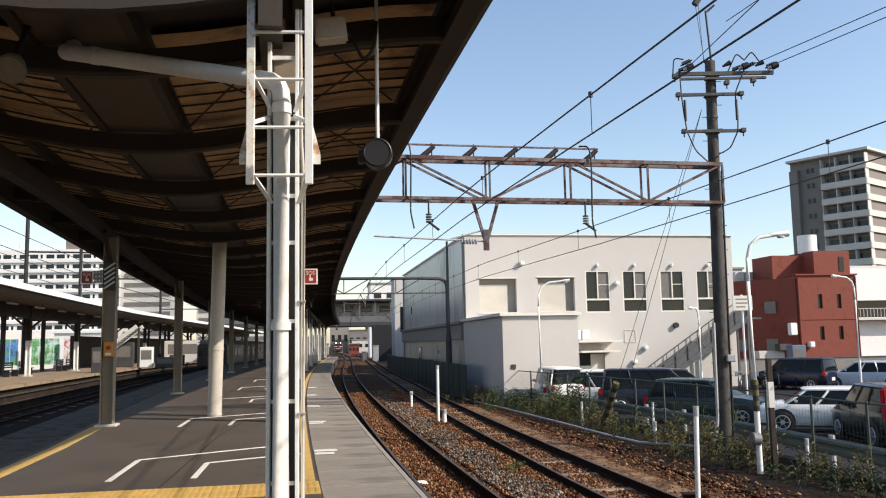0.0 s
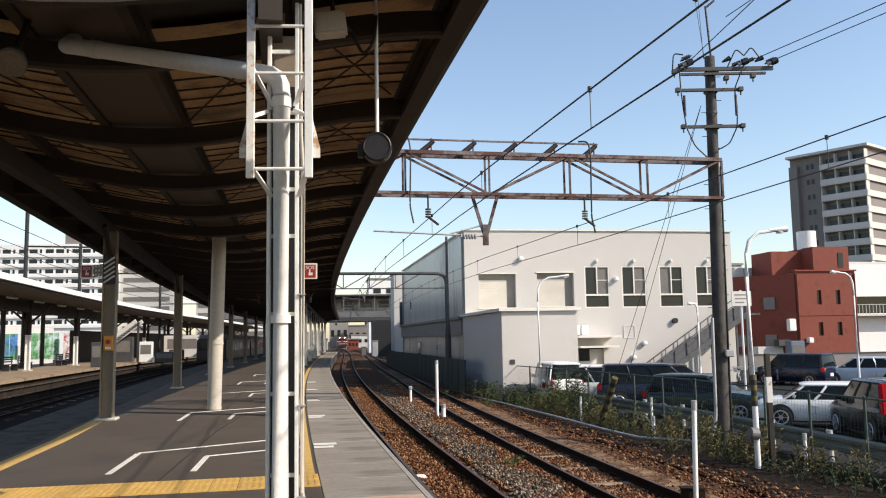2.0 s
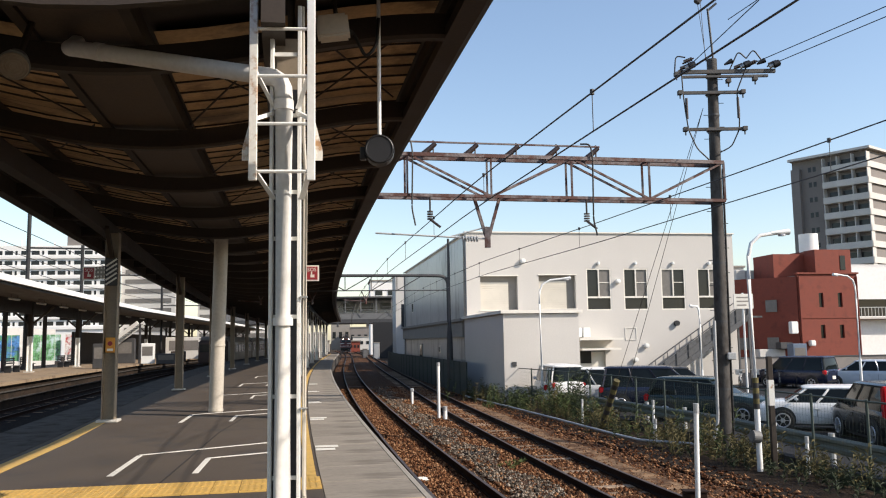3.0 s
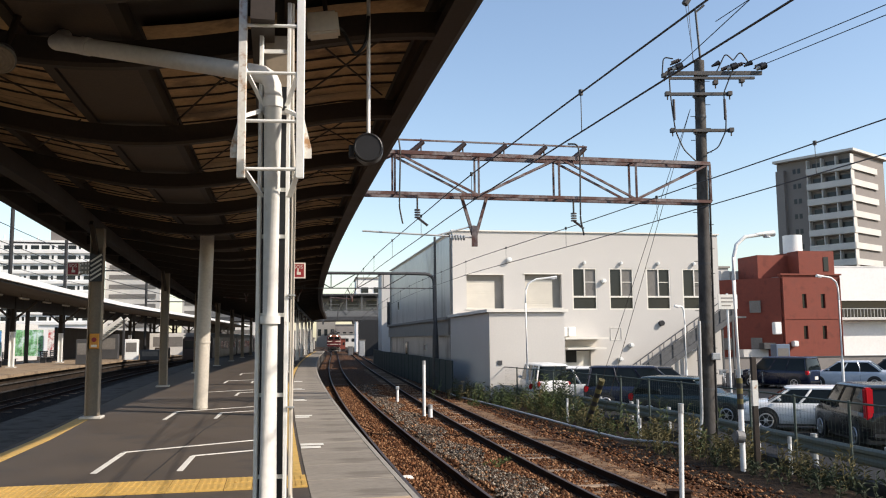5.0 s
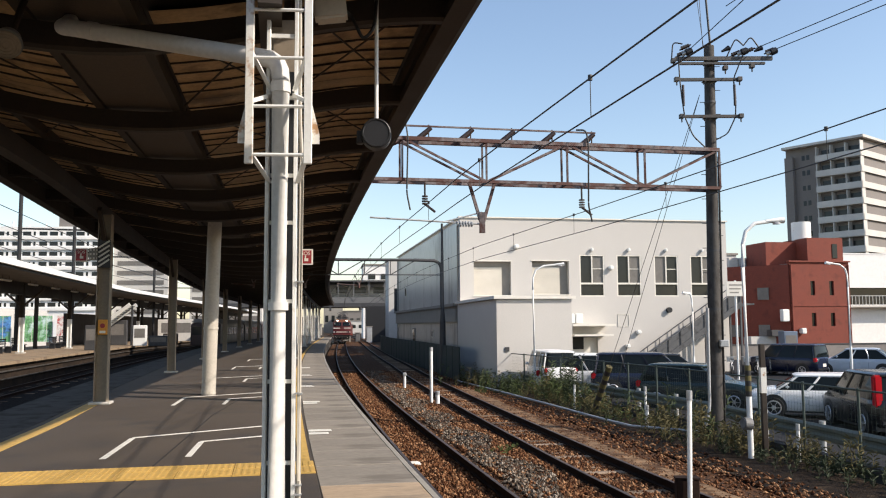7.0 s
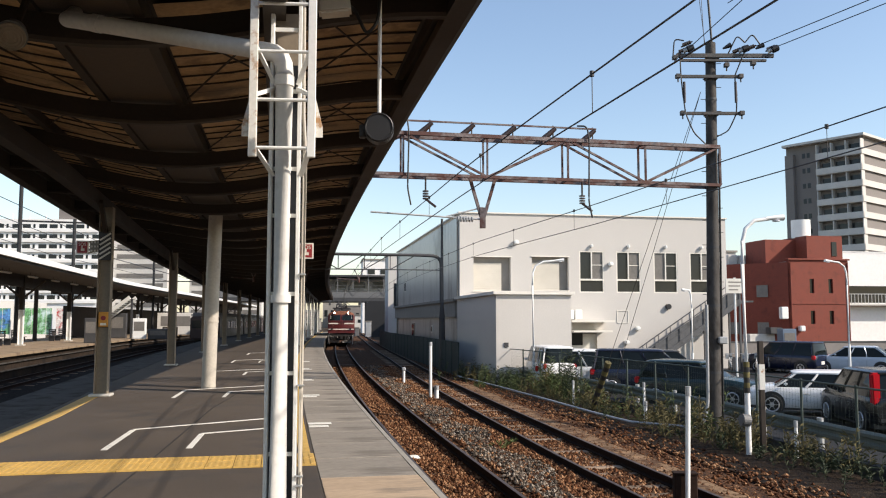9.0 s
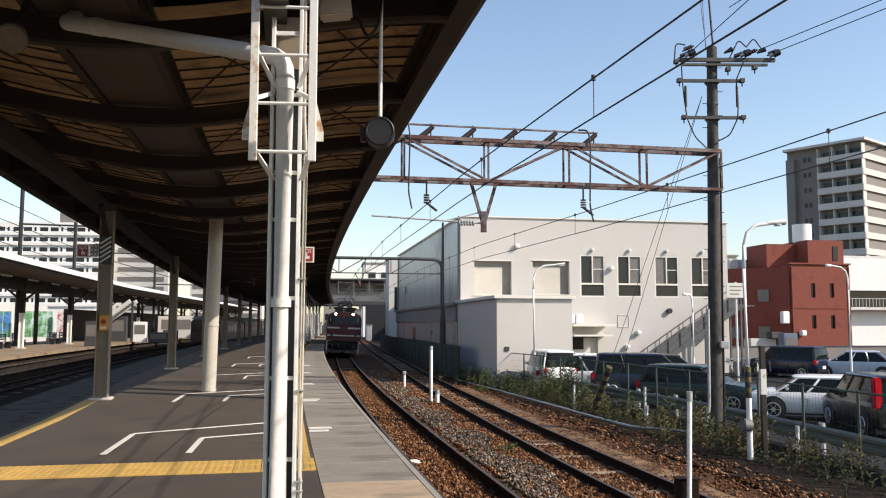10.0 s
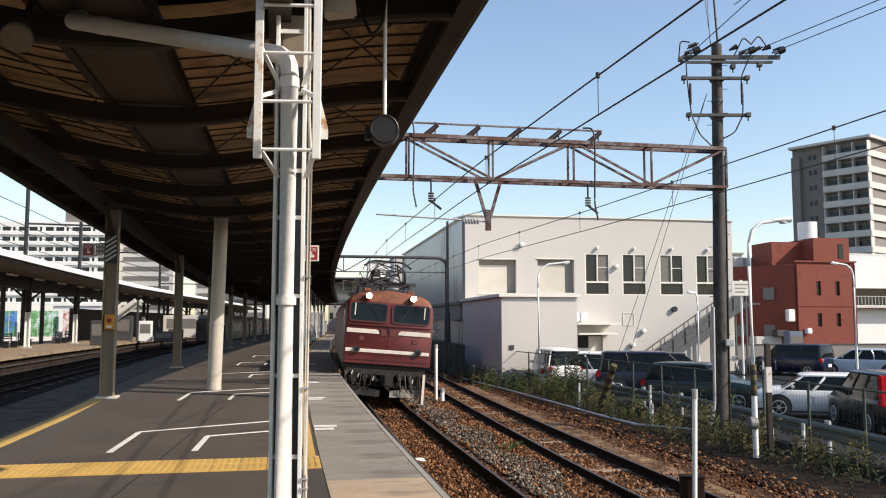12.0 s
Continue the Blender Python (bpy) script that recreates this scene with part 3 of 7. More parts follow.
for o in (-3.1, -6.85):
    bm = B()
    p = on(-3.5, o, 0)
    box(bm, (p.x, p.y, 2.2), (0.26, 0.24, 4.4))
    part("post", bm, GREY_STEEL, rear, here=True)


# platform columns
def column(m, label, coat=None):
    c = thing("platform_column", label, "column", m, "canopy columns")
    bm = B()
    for s in (-1, 1):
        box(bm, (s * 0.125, 0, 2.03), (0.02, 0.24, 4.0))
    box(bm, (0, 0, 2.03), (0.24, 0.016, 4.0))
    part("shaft", bm, coat or GREY_STEEL, c)
    bm = B()
    box(bm, (0, 0, 0.03), (0.44, 0.4, 0.06))
    soften(bm, 0.015)
    part("base", bm, mat_base, c, "pale concrete footing")
    bm = B()
    for s in (-1, 1):
        box(bm, (0, 0, 0), (0.08, 0.9, 0.1), m=Matrix.Translation((0, s * 0.35, 3.75)) @ pose(0, 0, 0, s * 45))
    part("bracket", bm, BROWN_STEEL, c)
    return c


mat_base = mat("pale_footing", (0.46, 0.44, 0.4), 0.8, var=0.12, scale=4)
first = None
for y in [6.0 + 12.05 * k for k in range(0, 10)]:
    p = on(y + 0.95, max(-6.76 - 0.03 * (y - 18), -9.6), 0.0)
    m = pose(p.x, p.y, 0, 0, 0, turn(y))
    if first is None:
        first = column(m, "grey-brown steel H column carrying the canopy")
    else:
        copy_thing(first, m)
first = None
for y in [18.8 + 12.0 * k for k in range(0, 9)]:
    p = on(y, -3.1, 0.0)
    m = pose(p.x, p.y, 0, 0, 0, turn(y))
    if first is None:
        first = column(m, "white steel H column beside the yellow line", WHITE_PAINT)
    else:
        copy_thing(first, m)

rc = thing("round_column", "beige round steel column, sunlit at its lower half", "column", pose(-5.5, 20.1, 0))
bm = B()
rod(bm, (0, 0, 0), (0.08, 0, 4.2), 0.165, 24)
part("shaft", bm, BEIGE_COLUMN, rc, smooth=True)
bm = B()
for z in (0.02, 1.55):
    rod(bm, (0.02 * z, 0, z), (0.02 * z, 0, z + 0.05), 0.175, 24)
part("collar", bm, BEIGE_COLUMN, rc, smooth=True)


# ---- ladder post at the platform's edge ----
PY = 6.4
post = thing("ladder_post", "white steel post with drain pipe, cable conduit and service ladder", "post", pose(-1.215, PY, 0, 0, 0, 4))
for x in (-0.132, 0.085):
    bm = B()
    box(bm, (x, 0.05, 2.15), (0.03, 0.06, 4.3))
    soften(bm, 0.004)
    part("upright", bm, WHITE_PAINT, post)
for z in (0.0 + 0.58, 1.19, 1.80, 2.41, 2.78, 3.4, 3.9):
    bm = B()
    box(bm, (-0.03, 0.05, z), (0.2, 0.02, 0.03))
    part("tie", bm, WHITE_PAINT, post)
bm = B()
tube(bm, [(-0.03, -0.02, 0.0), (-0.03, -0.02, 3.52), (-0.036, -0.02, 3.6), (-0.06, -0.018, 3.655), (-0.11, -0.01, 3.69), (-0.2, 0.02, 3.715), (-1.86, 0.6, 4.13), (-1.93, 0.64, 4.15), (-1.97, 0.72, 4.18), (-1.99, 0.86, 4.25), (-1.99, 0.95, 4.32)], 0.07, 18)
pipe = part("drain_pipe", bm, PIPE_WHITE, post, "white drain pipe bent towards the roof valley", smooth=True)
for p, q in (((-0.03, -0.02, 1.73), (-0.03, -0.02, 1.79)), ((-0.03, -0.02, 3.42), (-0.03, -0.02, 3.5)), ((-1.62, 0.515, 4.07), (-1.69, 0.54, 4.09))):
    bm = B()
    rod(bm, p, q, 0.077, 18)
    part("pipe_socket", bm, PIPE_WHITE, pipe, smooth=True)
bm = B()
tube(bm, [(0.132, 0.02, 0.0), (0.136, 0.02, 0.45), (0.14, 0.02, 2.9), (0.12, 0.04, 3.2), (0.11, 0.05, 4.3)], 0.0125, 10)
tube(bm, [(0.118, 0.05, 0.0), (0.118, 0.05, 3.0), (0.1, 0.06, 4.3)], 0.008, 8)
part("conduit", bm, CREAM_PIPE, post, "thin cream cable conduits", smooth=True)
bm = B()
box(bm, (-0.0235, 0.085, 1.81), (0.19, 0.012, 3.62))
part("back_plate", bm, SLATE, post, "dark blue-grey plate between the uprights")
for z in (0.35, 0.42, 1.1, 1.95):
    bm = B()
    box(bm, (0.125, 0.02, z), (0.055, 0.04, 0.012))
    part("conduit_clip", bm, GALVANISED, post)
bm = B()
box(bm, (-0.025, 0.28, 3.83), (0.2, 0.2, 0.5))
part("core_column", bm, GREY_STEEL, post, "brown-grey steel core column")
for x, s in ((-0.238, WHITE_RUST), (0.2, WHITE_PAINT)):
    bm = B()
    box(bm, (x, -0.22, 3.72), (0.062, 0.035, 1.8))
    soften(bm, 0.004)
    part("ladder_rail", bm, s, post, "white ladder rail with rust stains" if x < 0 else "")
for z in (2.89, 3.26, 3.635, 4.01, 4.38):
    bm = B()
    rod(bm, (-0.238, -0.22, z), (0.2, -0.22, z), 0.014, 8)
    part("rung", bm, WHITE_PAINT, post)
for x, o in ((-0.238, -1), (0.2, 1)):
    bm = B()
    v = [bm.verts.new((x + o * a, -0.2 + 0.0 * b, z)) for a, b, z in ((0.02, 0, 3.32), (0.03, 0, 3.28), (0.085, 0, 3.06), (0.085, 0, 2.98), (0.02, 0, 2.98))]
    f = bm.faces.new(v)
    g = bmesh.ops.extrude_face_region(bm, geom=[f])
    bmesh.ops.translate(bm, verts=[e for e in g["geom"] if isinstance(e, bmesh.types.BMVert)], vec=(0, 0.012, 0))
    part("gusset", bm, WHITE_RUST, post, "white bracket plate, rust-stained")
    bm = B()
    bar(bm, (x, -0.2, 2.92), (x - o * (0.13 if o < 0 else 0.1), 0.03, 2.72), 0.04, 0.012)
    part("stay", bm, WHITE_PAINT, post)
    bm = B()
    bar(bm, (x, -0.2, 3.7), (x - o * 0.13, 0.03, 3.45), 0.035, 0.012)
    part("stay", bm, WHITE_PAINT, post)
    bm = B()
    bar(bm, (x, -0.2, 3.3), (x - o * 0.13, 0.04, 3.42), 0.035, 0.03)
    part("stay", bm, WHITE_PAINT, post)

# hanging things under the canopy
spk = thing("hanging_loudspeaker", "black drum loudspeaker hung on a white rod under the canopy", "loudspeaker", pose(-0.573, 7.42, 3.33, 0, 0, 4))
bm = B()
rod(bm, (0, -0.07, 0), (0, 0.1, 0), 0.135, 28)
rod(bm, (0, 0.1, 0), (0, 0.17, 0), 0.12, 28, 0.06)
soften(bm, 0.012, 2)
part("drum", bm, BLACK_PLASTIC, spk, smooth=True)
bm = B()
tube(bm, [(0.12 * math.cos(a * math.tau / 24), -0.07, 0.12 * math.sin(a * math.tau / 24)) for a in range(25)], 0.008, 5)
part("rim", bm, BLACK_PLASTIC, spk)
bm = B()
box(bm, (-0.15, 0.05, -0.02), (0.06, 0.08, 0.12))
soften(bm, 0.01)
part("clamp", bm, BLACK_PLASTIC, spk)
bm = B()
rod(bm, (0, 0.02, 0.13), (0.0, 0.02, 1.62), 0.018, 12)
part("rod", bm, WHITE_PAINT, spk, "white hanger rod", smooth=True)
bm = B()
tube(bm, rounded([(0.0, 0.0, 1.25), (-0.02, -0.02, 0.98), (-0.12, -0.02, 0.86), (-0.24, -0.02, 1.12), (-0.3, -0.1, 1.1)], 0.07), 0.016, 8)
part("cable", bm, CABLE, spk)
jb = thing("junction_box", "pale grey junction box under the canopy", "junction box", pose(-0.94, 7.0, 4.33, 0, -7, 4))
bm = B()
box(bm, (0, 0, 0), (0.28, 0.18, 0.2))
soften(bm, 0.02, 2)
part("case", bm, CREAM_PIPE, jb)
bm = B()
rod(bm, (0.04, 0, 0.07), (0.04, 0, 0.25), 0.02, 8)
part("hanger", bm, BROWN_STEEL, jb)
cl = thing("ceiling_lamp", "round grey ceiling lamp under the canopy beam", "ceiling lamp", pose(-3.5, 6.6, 3.92, -52, 0, 18))
bm = B()
rod(bm, (0, 0, -0.07), (0, 0, 0.1), 0.13, 28, 0.09)
soften(bm, 0.02, 2)
part("housing", bm, DULL_STEEL, cl, smooth=True)
bm = B()
rod(bm, (0, 0, -0.08), (0, 0, -0.071), 0.115, 24)
for r in (0.11, 0.085, 0.06, 0.03):
    tube(bm, [(r * math.cos(a * math.tau / 24), r * math.sin(a * math.tau / 24), -0.085) for a in range(25)], 0.006, 5)
part("diffuser", bm, GREY_STEEL, cl, smooth=True)
bm = B()
rod(bm, (-3.5, 6.64, 3.97), (-3.5, 7.0, 4.66), 0.03, 10)
part("stem", bm, BROWN_STEEL, cl, here=True)


def sos_sign(p, w, rz, arm):
    s = thing("emergency_sign", "red SOS emergency button sign with a white border", "sign", pose(*p, 0, 0, rz), "emergency signs")
    bm = B()
    box(bm, (0, 0, 0), (w, 0.03, w * 1.12))
    soften(bm, 0.006)
    board = part("board", bm, TRIM_WHITE, s, "white sign board")
    bm = B()
    box(bm, (0, -0.018, 0), (w * 0.8, 0.006, w * 0.92))
    part("panel", bm, RED_SIGN, s, "red panel")
    text = bpy.data.curves.new("lettering", "FONT")
    text.body, text.size, text.align_x, text.align_y, text.extrude = "SOS", w * 0.36, "CENTER", "CENTER", 0.002
    text.materials.append(TRIM_WHITE)
    t = new("lettering", text)
    t.parent = s
    t.matrix_basis = pose(0, -0.0235, w * 0.24, 90)
    bm = B()
    box(bm, (-w * 0.02, -0.023, -w * 0.02), (w * 0.09, 0.004, w * 0.26))
    box(bm, (w * 0.04, -0.023, -w * 0.2), (w * 0.28, 0.004, w * 0.2))
    part("hand_symbol", bm, TRIM_WHITE, s, "white pointing hand")
    bm = B()
    if arm:
        bar(bm, (w / 2, 0, 0.12), (w / 2 + arm, 0, 0.16), 0.03, 0.03)
        bar(bm, (w / 2, 0, -0.12), (w / 2 + arm, 0, 0.0), 0.03, 0.03)
        bar(bm, (w / 2, 0.03, 0.02), (w / 2 + arm, 0.03, 0.02), 0.03, 0.03)
    else:
        bar(bm, (-w / 2, 0, 0.05), (-w / 2 - 0.3, 0, 0.05), 0.03, 0.03)
        bar(bm, (-w / 2 - 0.05, 0, 0.05), (-w / 2 - 0.05, 0, 1.55), 0.025, 0.025)
    part("arm", bm, GREY_STEEL, s)
    if arm:
        bm = B()
        box(bm, (w / 2 + arm * 0.48, 0.0, 0.02), (arm * 0.84, 0.025, w * 0.95))
        side = part("side_board", bm, REVEAL, s, "grey side board with white marks")
        for i in range(4):
            for j in range(3):
                bm = B()
                box(bm, (w / 2 + arm * (0.18 + 0.2 * i), -0.016, 0.11 - 0.09 * j), (0.035, 0.006, 0.04))
                part("mark", bm, TRIM_WHITE, side)


sos_sign((-3.1, 19.4, 3.22), 0.33, 6, 0)
sos_sign((-7.64, 17.8, 3.16), 0.26, 6, 0.34)
pc = on(18.05 + 0.95, -6.76, 0.0)
tape = thing("hazard_tape", "faded white and black striped tape round a steel column", "tape", pose(pc.x, pc.y, 2.98, 0, 0, turn(18.05)))
for k in range(5):
    bm = B()
    box(bm, (0, 0, 0), (0.27, 0.008, 0.035), m=Matrix.Translation((0, -0.127, 0.1 * k)) @ pose(0, 0, 0, 0, -35, 0))
    part("stripe", bm, TOWER_PALE, tape)
bm = B()
box(bm, (0, -0.122, 0.2), (0.262, 0.004, 0.6))
part("backing", bm, BLACK_PLASTIC, tape)
al = thing("alarm_box", "orange emergency alarm box on a steel column", "alarm box", pose(-7.12, 17.78, 1.62, 0, 0, 8))
bm = B()
box(bm, (0, 0, 0), (0.2, 0.12, 0.32))
soften(bm, 0.015)
part("case", bm, ORANGE_BOX, al)
bm = B()
rod(bm, (0, -0.062, 0.03), (0, -0.075, 0.03), 0.05, 16)
part("button", bm, RED_SIGN, al, "red push button")
bm = B()
box(bm, (0, -0.063, -0.1), (0.12, 0.005, 0.05))
part("label_plate", bm, TRIM_WHITE, al)


# ---- overhead line ----
def truss(bm, a, b, depth, w, bays, z_drop=0.0):
    """A lattice beam from a to b (top chord), hanging depth below."""
    a, b = Vector(a), Vector(b)
    d = Vector((0, 0, -depth))
    side = (b - a).cross(Vector((0, 0, 1))).normalized() * w
    for s in (-0.5, 0.5):
        bar(bm, a + side * s, b + side * s, 0.09, 0.09)
        bar(bm, a + d + side * s, b + d + side * s, 0.075, 0.075)
        for i in range(bays):
            p, q = a.lerp(b, i / bays) + side * s, a.lerp(b, (i + 1) / bays) + side * s
            bar(bm, p, p + d, 0.05, 0.05)
            if i % 2:
                bar(bm, p + d, q, 0.05, 0.05)
            else:
                bar(bm, p, q + d, 0.05, 0.05)
    for i in range(bays + 1):
        p = a.lerp(b, i / bays)
        bar(bm, p - side / 2, p + side / 2, 0.04, 0.04)
        bar(bm, p + d - side / 2, p + d + side / 2, 0.04, 0.04)


PB = Vector((7.02, 21.37, -1.25))
ARM_STEEL = mat("weathered_arm_steel", (0.065, 0.063, 0.06), 0.65, 0.1, var=0.25, scale=4, fine=30, stain=(0.12, 0.075, 0.05), stain_at=0.62, stain_scale=6)
up = thing("utility_pole", "stained concrete pole with crossarms and insulators beside the fence", "utility pole", pose(*PB))
bm = B()
rod(bm, (0, 0, 0), (0.16, 0, 10.15), 0.18, 20, 0.13)
shaft = part("shaft", bm, POLE_CONCRETE, up, "dark stained concrete shaft", smooth=True)
for z in (1.5, 3.2, 4.7, 6.3, 7.35, 8.6):
    bm = B()
    rod(bm, (0.016 * z, 0, z), (0.016 * z, 0, z + 0.06), 0.185 - 0.0045 * z, 20)
    part("band", bm, DARK_STEEL, shaft, smooth=True)
for k in range(26):
    z = 1.6 + 0.32 * k
    s = 1 if k % 2 else -1
    bm = B()
    rod(bm, (0.016 * z + s * 0.13, 0, z), (0.016 * z + s * 0.27, 0, z), 0.009, 6)
    part("step_bolt", bm, DARK_STEEL, up)
for z, x0, x1, h in ((9.76, -0.95, 1.6, 0.1), (9.63, -0.85, 1.4, 0.06), (9.2, -0.83, 0.74, 0.075), (8.22, -0.72, 0.74, 0.075)):
    bm = B()
    bar(bm, (x0 + 0.15, -0.17, z), (x1 + 0.15, -0.17, z), 0.08, h)
    part("crossarm", bm, ARM_STEEL, up, "dark weathered steel crossarm")
for x, z in ((-0.72, 9.86), (-0.62, 10.04), (0.7, 9.86), (1.05, 9.94), (1.6, 9.93)):
    bm = B()
    for k in range(4):
        t = k * 0.055
        rod(bm, (x + t, -0.17, z + 0.4 * t), (x + t + 0.03, -0.17, z + 0.4 * t + 0.012), 0.055, 10)
    rod(bm, (x - 0.05, -0.17, z - 0.05), (x + 0.25, -0.17, z + 0.1), 0.02, 8)
    part("insulator", bm, INSULATOR, up, smooth=True)
# strain insulators that hold the lines, and small fittings on the arms
for x, d in ((-0.5, 1), (0.95, 1), (1.72, 1)):
    bm = B()
    rod(bm, (x - 0.12, -0.2, 9.86), (x - 0.02, -0.22, 9.9), 0.055, 10)
    part("insulator_stem", bm, GALVANISED, up, "pale porcelain stem", smooth=True)
    bm = B()
    rod(bm, (x - 0.03, -0.22, 9.9), (x + 0.14, -0.25, 9.96), 0.1, 14, 0.085)
    soften(bm, 0.02, 2)
    part("insulator_cap", bm, BLACK_PLASTIC, up, smooth=True)
for x in (0.42, 1.28):
    bm = B()
    rod(bm, (x, -0.2, 9.94), (x + 0.2, -0.2, 10.04), 0.025, 10, 0.07)
    part("cable_cone", bm, BLACK_PLASTIC, up, smooth=True)
for x, z in ((-0.78, 9.2), (0.86, 9.2), (-0.68, 8.22), (0.86, 8.22), (-0.85, 9.7), (1.2, 9.55), (0.5, 9.5)):
    bm = B()
    box(bm, (x, -0.2, z), (0.12, 0.14, 0.11))
    rod(bm, (x, -0.2, z - 0.16), (x, -0.2, z + 0.02), 0.02, 8)
    soften(bm, 0.015)
    part("clamp", bm, ARM_STEEL, up)
for z in (8.22, 9.2, 9.7):
    bm = B()
    box(bm, (0.016 * z, -0.02, z), (0.36, 0.34, 0.1))
    soften(bm, 0.04, 2)
    part("arm_band", bm, ARM_STEEL, shaft)
bm = B()
rod(bm, (0.2, 0, 10.1), (0.12, 0, 11.55), 0.03, 8)
rod(bm, (0.12, 0, 11.5), (0.36, 0, 11.7), 0.03, 8)
rod(bm, (0.02, 0, 10.1), (-0.18, -0.1, 11.75), 0.008, 5)
rod(bm, (0.0, 0, 10.1), (-0.1, -0.1, 11.75), 0.008, 5)
rod(bm, (-0.2, -0.12, 11.68), (-0.08, -0.12, 11.86), 0.09, 10)
part("top_spike", bm, DARK_STEEL, up)
for pts in (((-0.72, -0.2, 9.9), (-0.7, -0.2, 9.2), (-0.66, -0.2, 8.7), (-0.6, -0.2, 8.2), (-0.4, -0.2, 7.7), (-0.1, -0.2, 7.4)),
            ((1.0, -0.2, 9.9), (0.7, -0.2, 9.2), (0.75, -0.2, 8.7), (0.72, -0.2, 8.2), (0.5, -0.2, 7.75), (0.2, -0.2, 7.6)),
            ((1.0, -0.2, 10.1), (1.2, -0.2, 10.35), (1.4, -0.2, 10.05)), ((0.55, -0.2, 9.8), (0.8, -0.2, 10.3), (1.0, -0.2, 10.1)), ((-0.9, -0.2, 9.7), (-0.85, -0.2, 10.2), (-0.6, -0.2, 10.15))):
    bm = B()
    tube(bm, rounded(pts, 0.12), 0.018, 6)
    part("jumper_cable", bm, CABLE, up)
for x in (-0.62, 0.72):
    bm = B()
    rod(bm, (x, -0.2, 8.5), (x, -0.2, 9.05), 0.035, 8)
    part("line_fuse", bm, INSULATOR, up)
bm = B()
for k in range(3):
    rod(bm, (0.19 + 0.02 * k, -0.1 + 0.08 * k, 0.2), (0.28 + 0.02 * k, -0.08 + 0.08 * k, 7.2), 0.022, 6)
part("cable", bm, CABLE, up)
bm = B()
box(bm, (0.2, -0.2, 2.35), (0.22, 0.12, 0.18))
soften(bm, 0.02)
part("terminal_box", bm, GALVANISED, up)

# first gantry, from the pole over both tracks to behind the canopy
yaw1 = radians(11)
ux = Vector((math.cos(yaw1), math.sin(yaw1), 0))
G0 = PB + Vector((0.12, 0.0, 7.33)) + ux * 0.1
G1 = G0 - ux * 10.35
ga = thing("catenary_gantry", "rust-streaked steel lattice gantry over the tracks", "gantry", pose(G0.x, G0.y, -1.25), group="overhead gantries")
bm = B()
truss(bm, G0, G1, 1.0, 0.42, 5)
part("lattice_beam", bm, RUST_STEEL, ga, here=True)
bm = B()
bar(bm, G0 - ux * 3.3 + Vector((0, 0, 0.36)), G1 + Vector((0, 0, 0.36)), 0.04, 0.04)
part("top_rail", bm, RUST_STEEL, ga, here=True)
for d in (3.4, 4.45, 5.5, 6.55, 7.6, 8.6):
    bm = B()
    p = G0 - ux * d
    rod(bm, p + Vector((-0.24, 0, 0.06)), p + Vector((0.06, 0, 0.33)), 0.08, 10, 0.055)
    rod(bm, p + Vector((0, 0, 0.05)), p + Vector((0, 0, 0.4)), 0.02, 6)
    part("insulator", bm, INSULATOR, ga, here=True)
for d, drop in ((8.15, 1.75), (3.6, 1.95)):
    p = G0 - ux * d
    bm = B()
    tube(bm, rounded([p + Vector((-0.25, -0.3, 0.36)), p + Vector((0, -0.3, 0.36)), p + Vector((0.05, -0.3, 0.0)), p + Vector((0.02, -0.3, -drop + 0.4)), p + Vector((0.1, -0.3, -drop))], 0.12), 0.022, 6)
    part("jumper_cable", bm, CABLE, ga, here=True)
bm = B()
c = G0 - ux * 6.28 + Vector((0, 0, -1.0))
bar(bm, c + ux * -0.32, c + Vector((0, 0, -0.95)) + ux * -0.04, 0.07, 0.07)
bar(bm, c + ux * 0.32, c + Vector((0, 0, -0.95)) + ux * 0.04, 0.07, 0.07)
box(bm, c + Vector((0, 0, -0.98)), (0.14, 0.14, 0.5))
part("drop_bracket", bm, RUST_STEEL, ga, here=True)
bm = B()
a = c + Vector((0, 0, -1.02))
rod(bm, a + ux * 0.05, a - ux * 2.75 + Vector((0, 0, 0.12)), 0.022, 8)
rod(bm, a + Vector((0, 0, 0.3)), a - ux * 1.0 + Vector((0, 0, 0.03)), 0.018, 8)
for k in range(6):
    rod(bm, a - ux * (0.25 + 0.07 * k), a - ux * (0.28 + 0.07 * k), 0.07, 10)
part("cantilever", bm, GALVANISED, ga, "cantilever arm with insulator", here=True)
for p in (G0 - ux * 7.7 + Vector((0, 0, -1.0)), G0 - ux * 3.7 + Vector((0, 0, -1.0))):
    bm = B()
    rod(bm, p, p + Vector((0, 0, -0.35)), 0.025, 6)
    for k in range(4):
        rod(bm, p + Vector((0, 0, -0.35 - 0.06 * k)), p + Vector((0, 0, -0.38 - 0.06 * k)), 0.075, 10)
    rod(bm, p + Vector((0, 0, -0.55)), p + Vector((0.25, 0, -0.75)), 0.03, 6)
    part("suspension_insulator", bm, INSULATOR, ga, here=True)

# second gantry, on a dark mast beside the white building
g2 = thing("catenary_gantry", "dark steel gantry on a mast beside the white building", "gantry", pose(0.25, 47.6, -1.25), group="overhead gantries")
bm = B()
rod(bm, (0, 0, 0), (0, 0, 3.0), 0.2, 14, 0.17)
rod(bm, (0, 0, 3.0), (0, 0, 3.8), 0.17, 14, 0.1)
rod(bm, (0, 0, 3.8), (0, 0, 8.7), 0.1, 14, 0.07)
part("mast", bm, DARK_STEEL, g2, smooth=True)
bm = B()
tube(bm, rounded([(-0.04, 0, 3.9), (-0.06, 0, 6.55), (-1.6, -0.28, 6.58)], 0.55, 8), 0.095, 10)
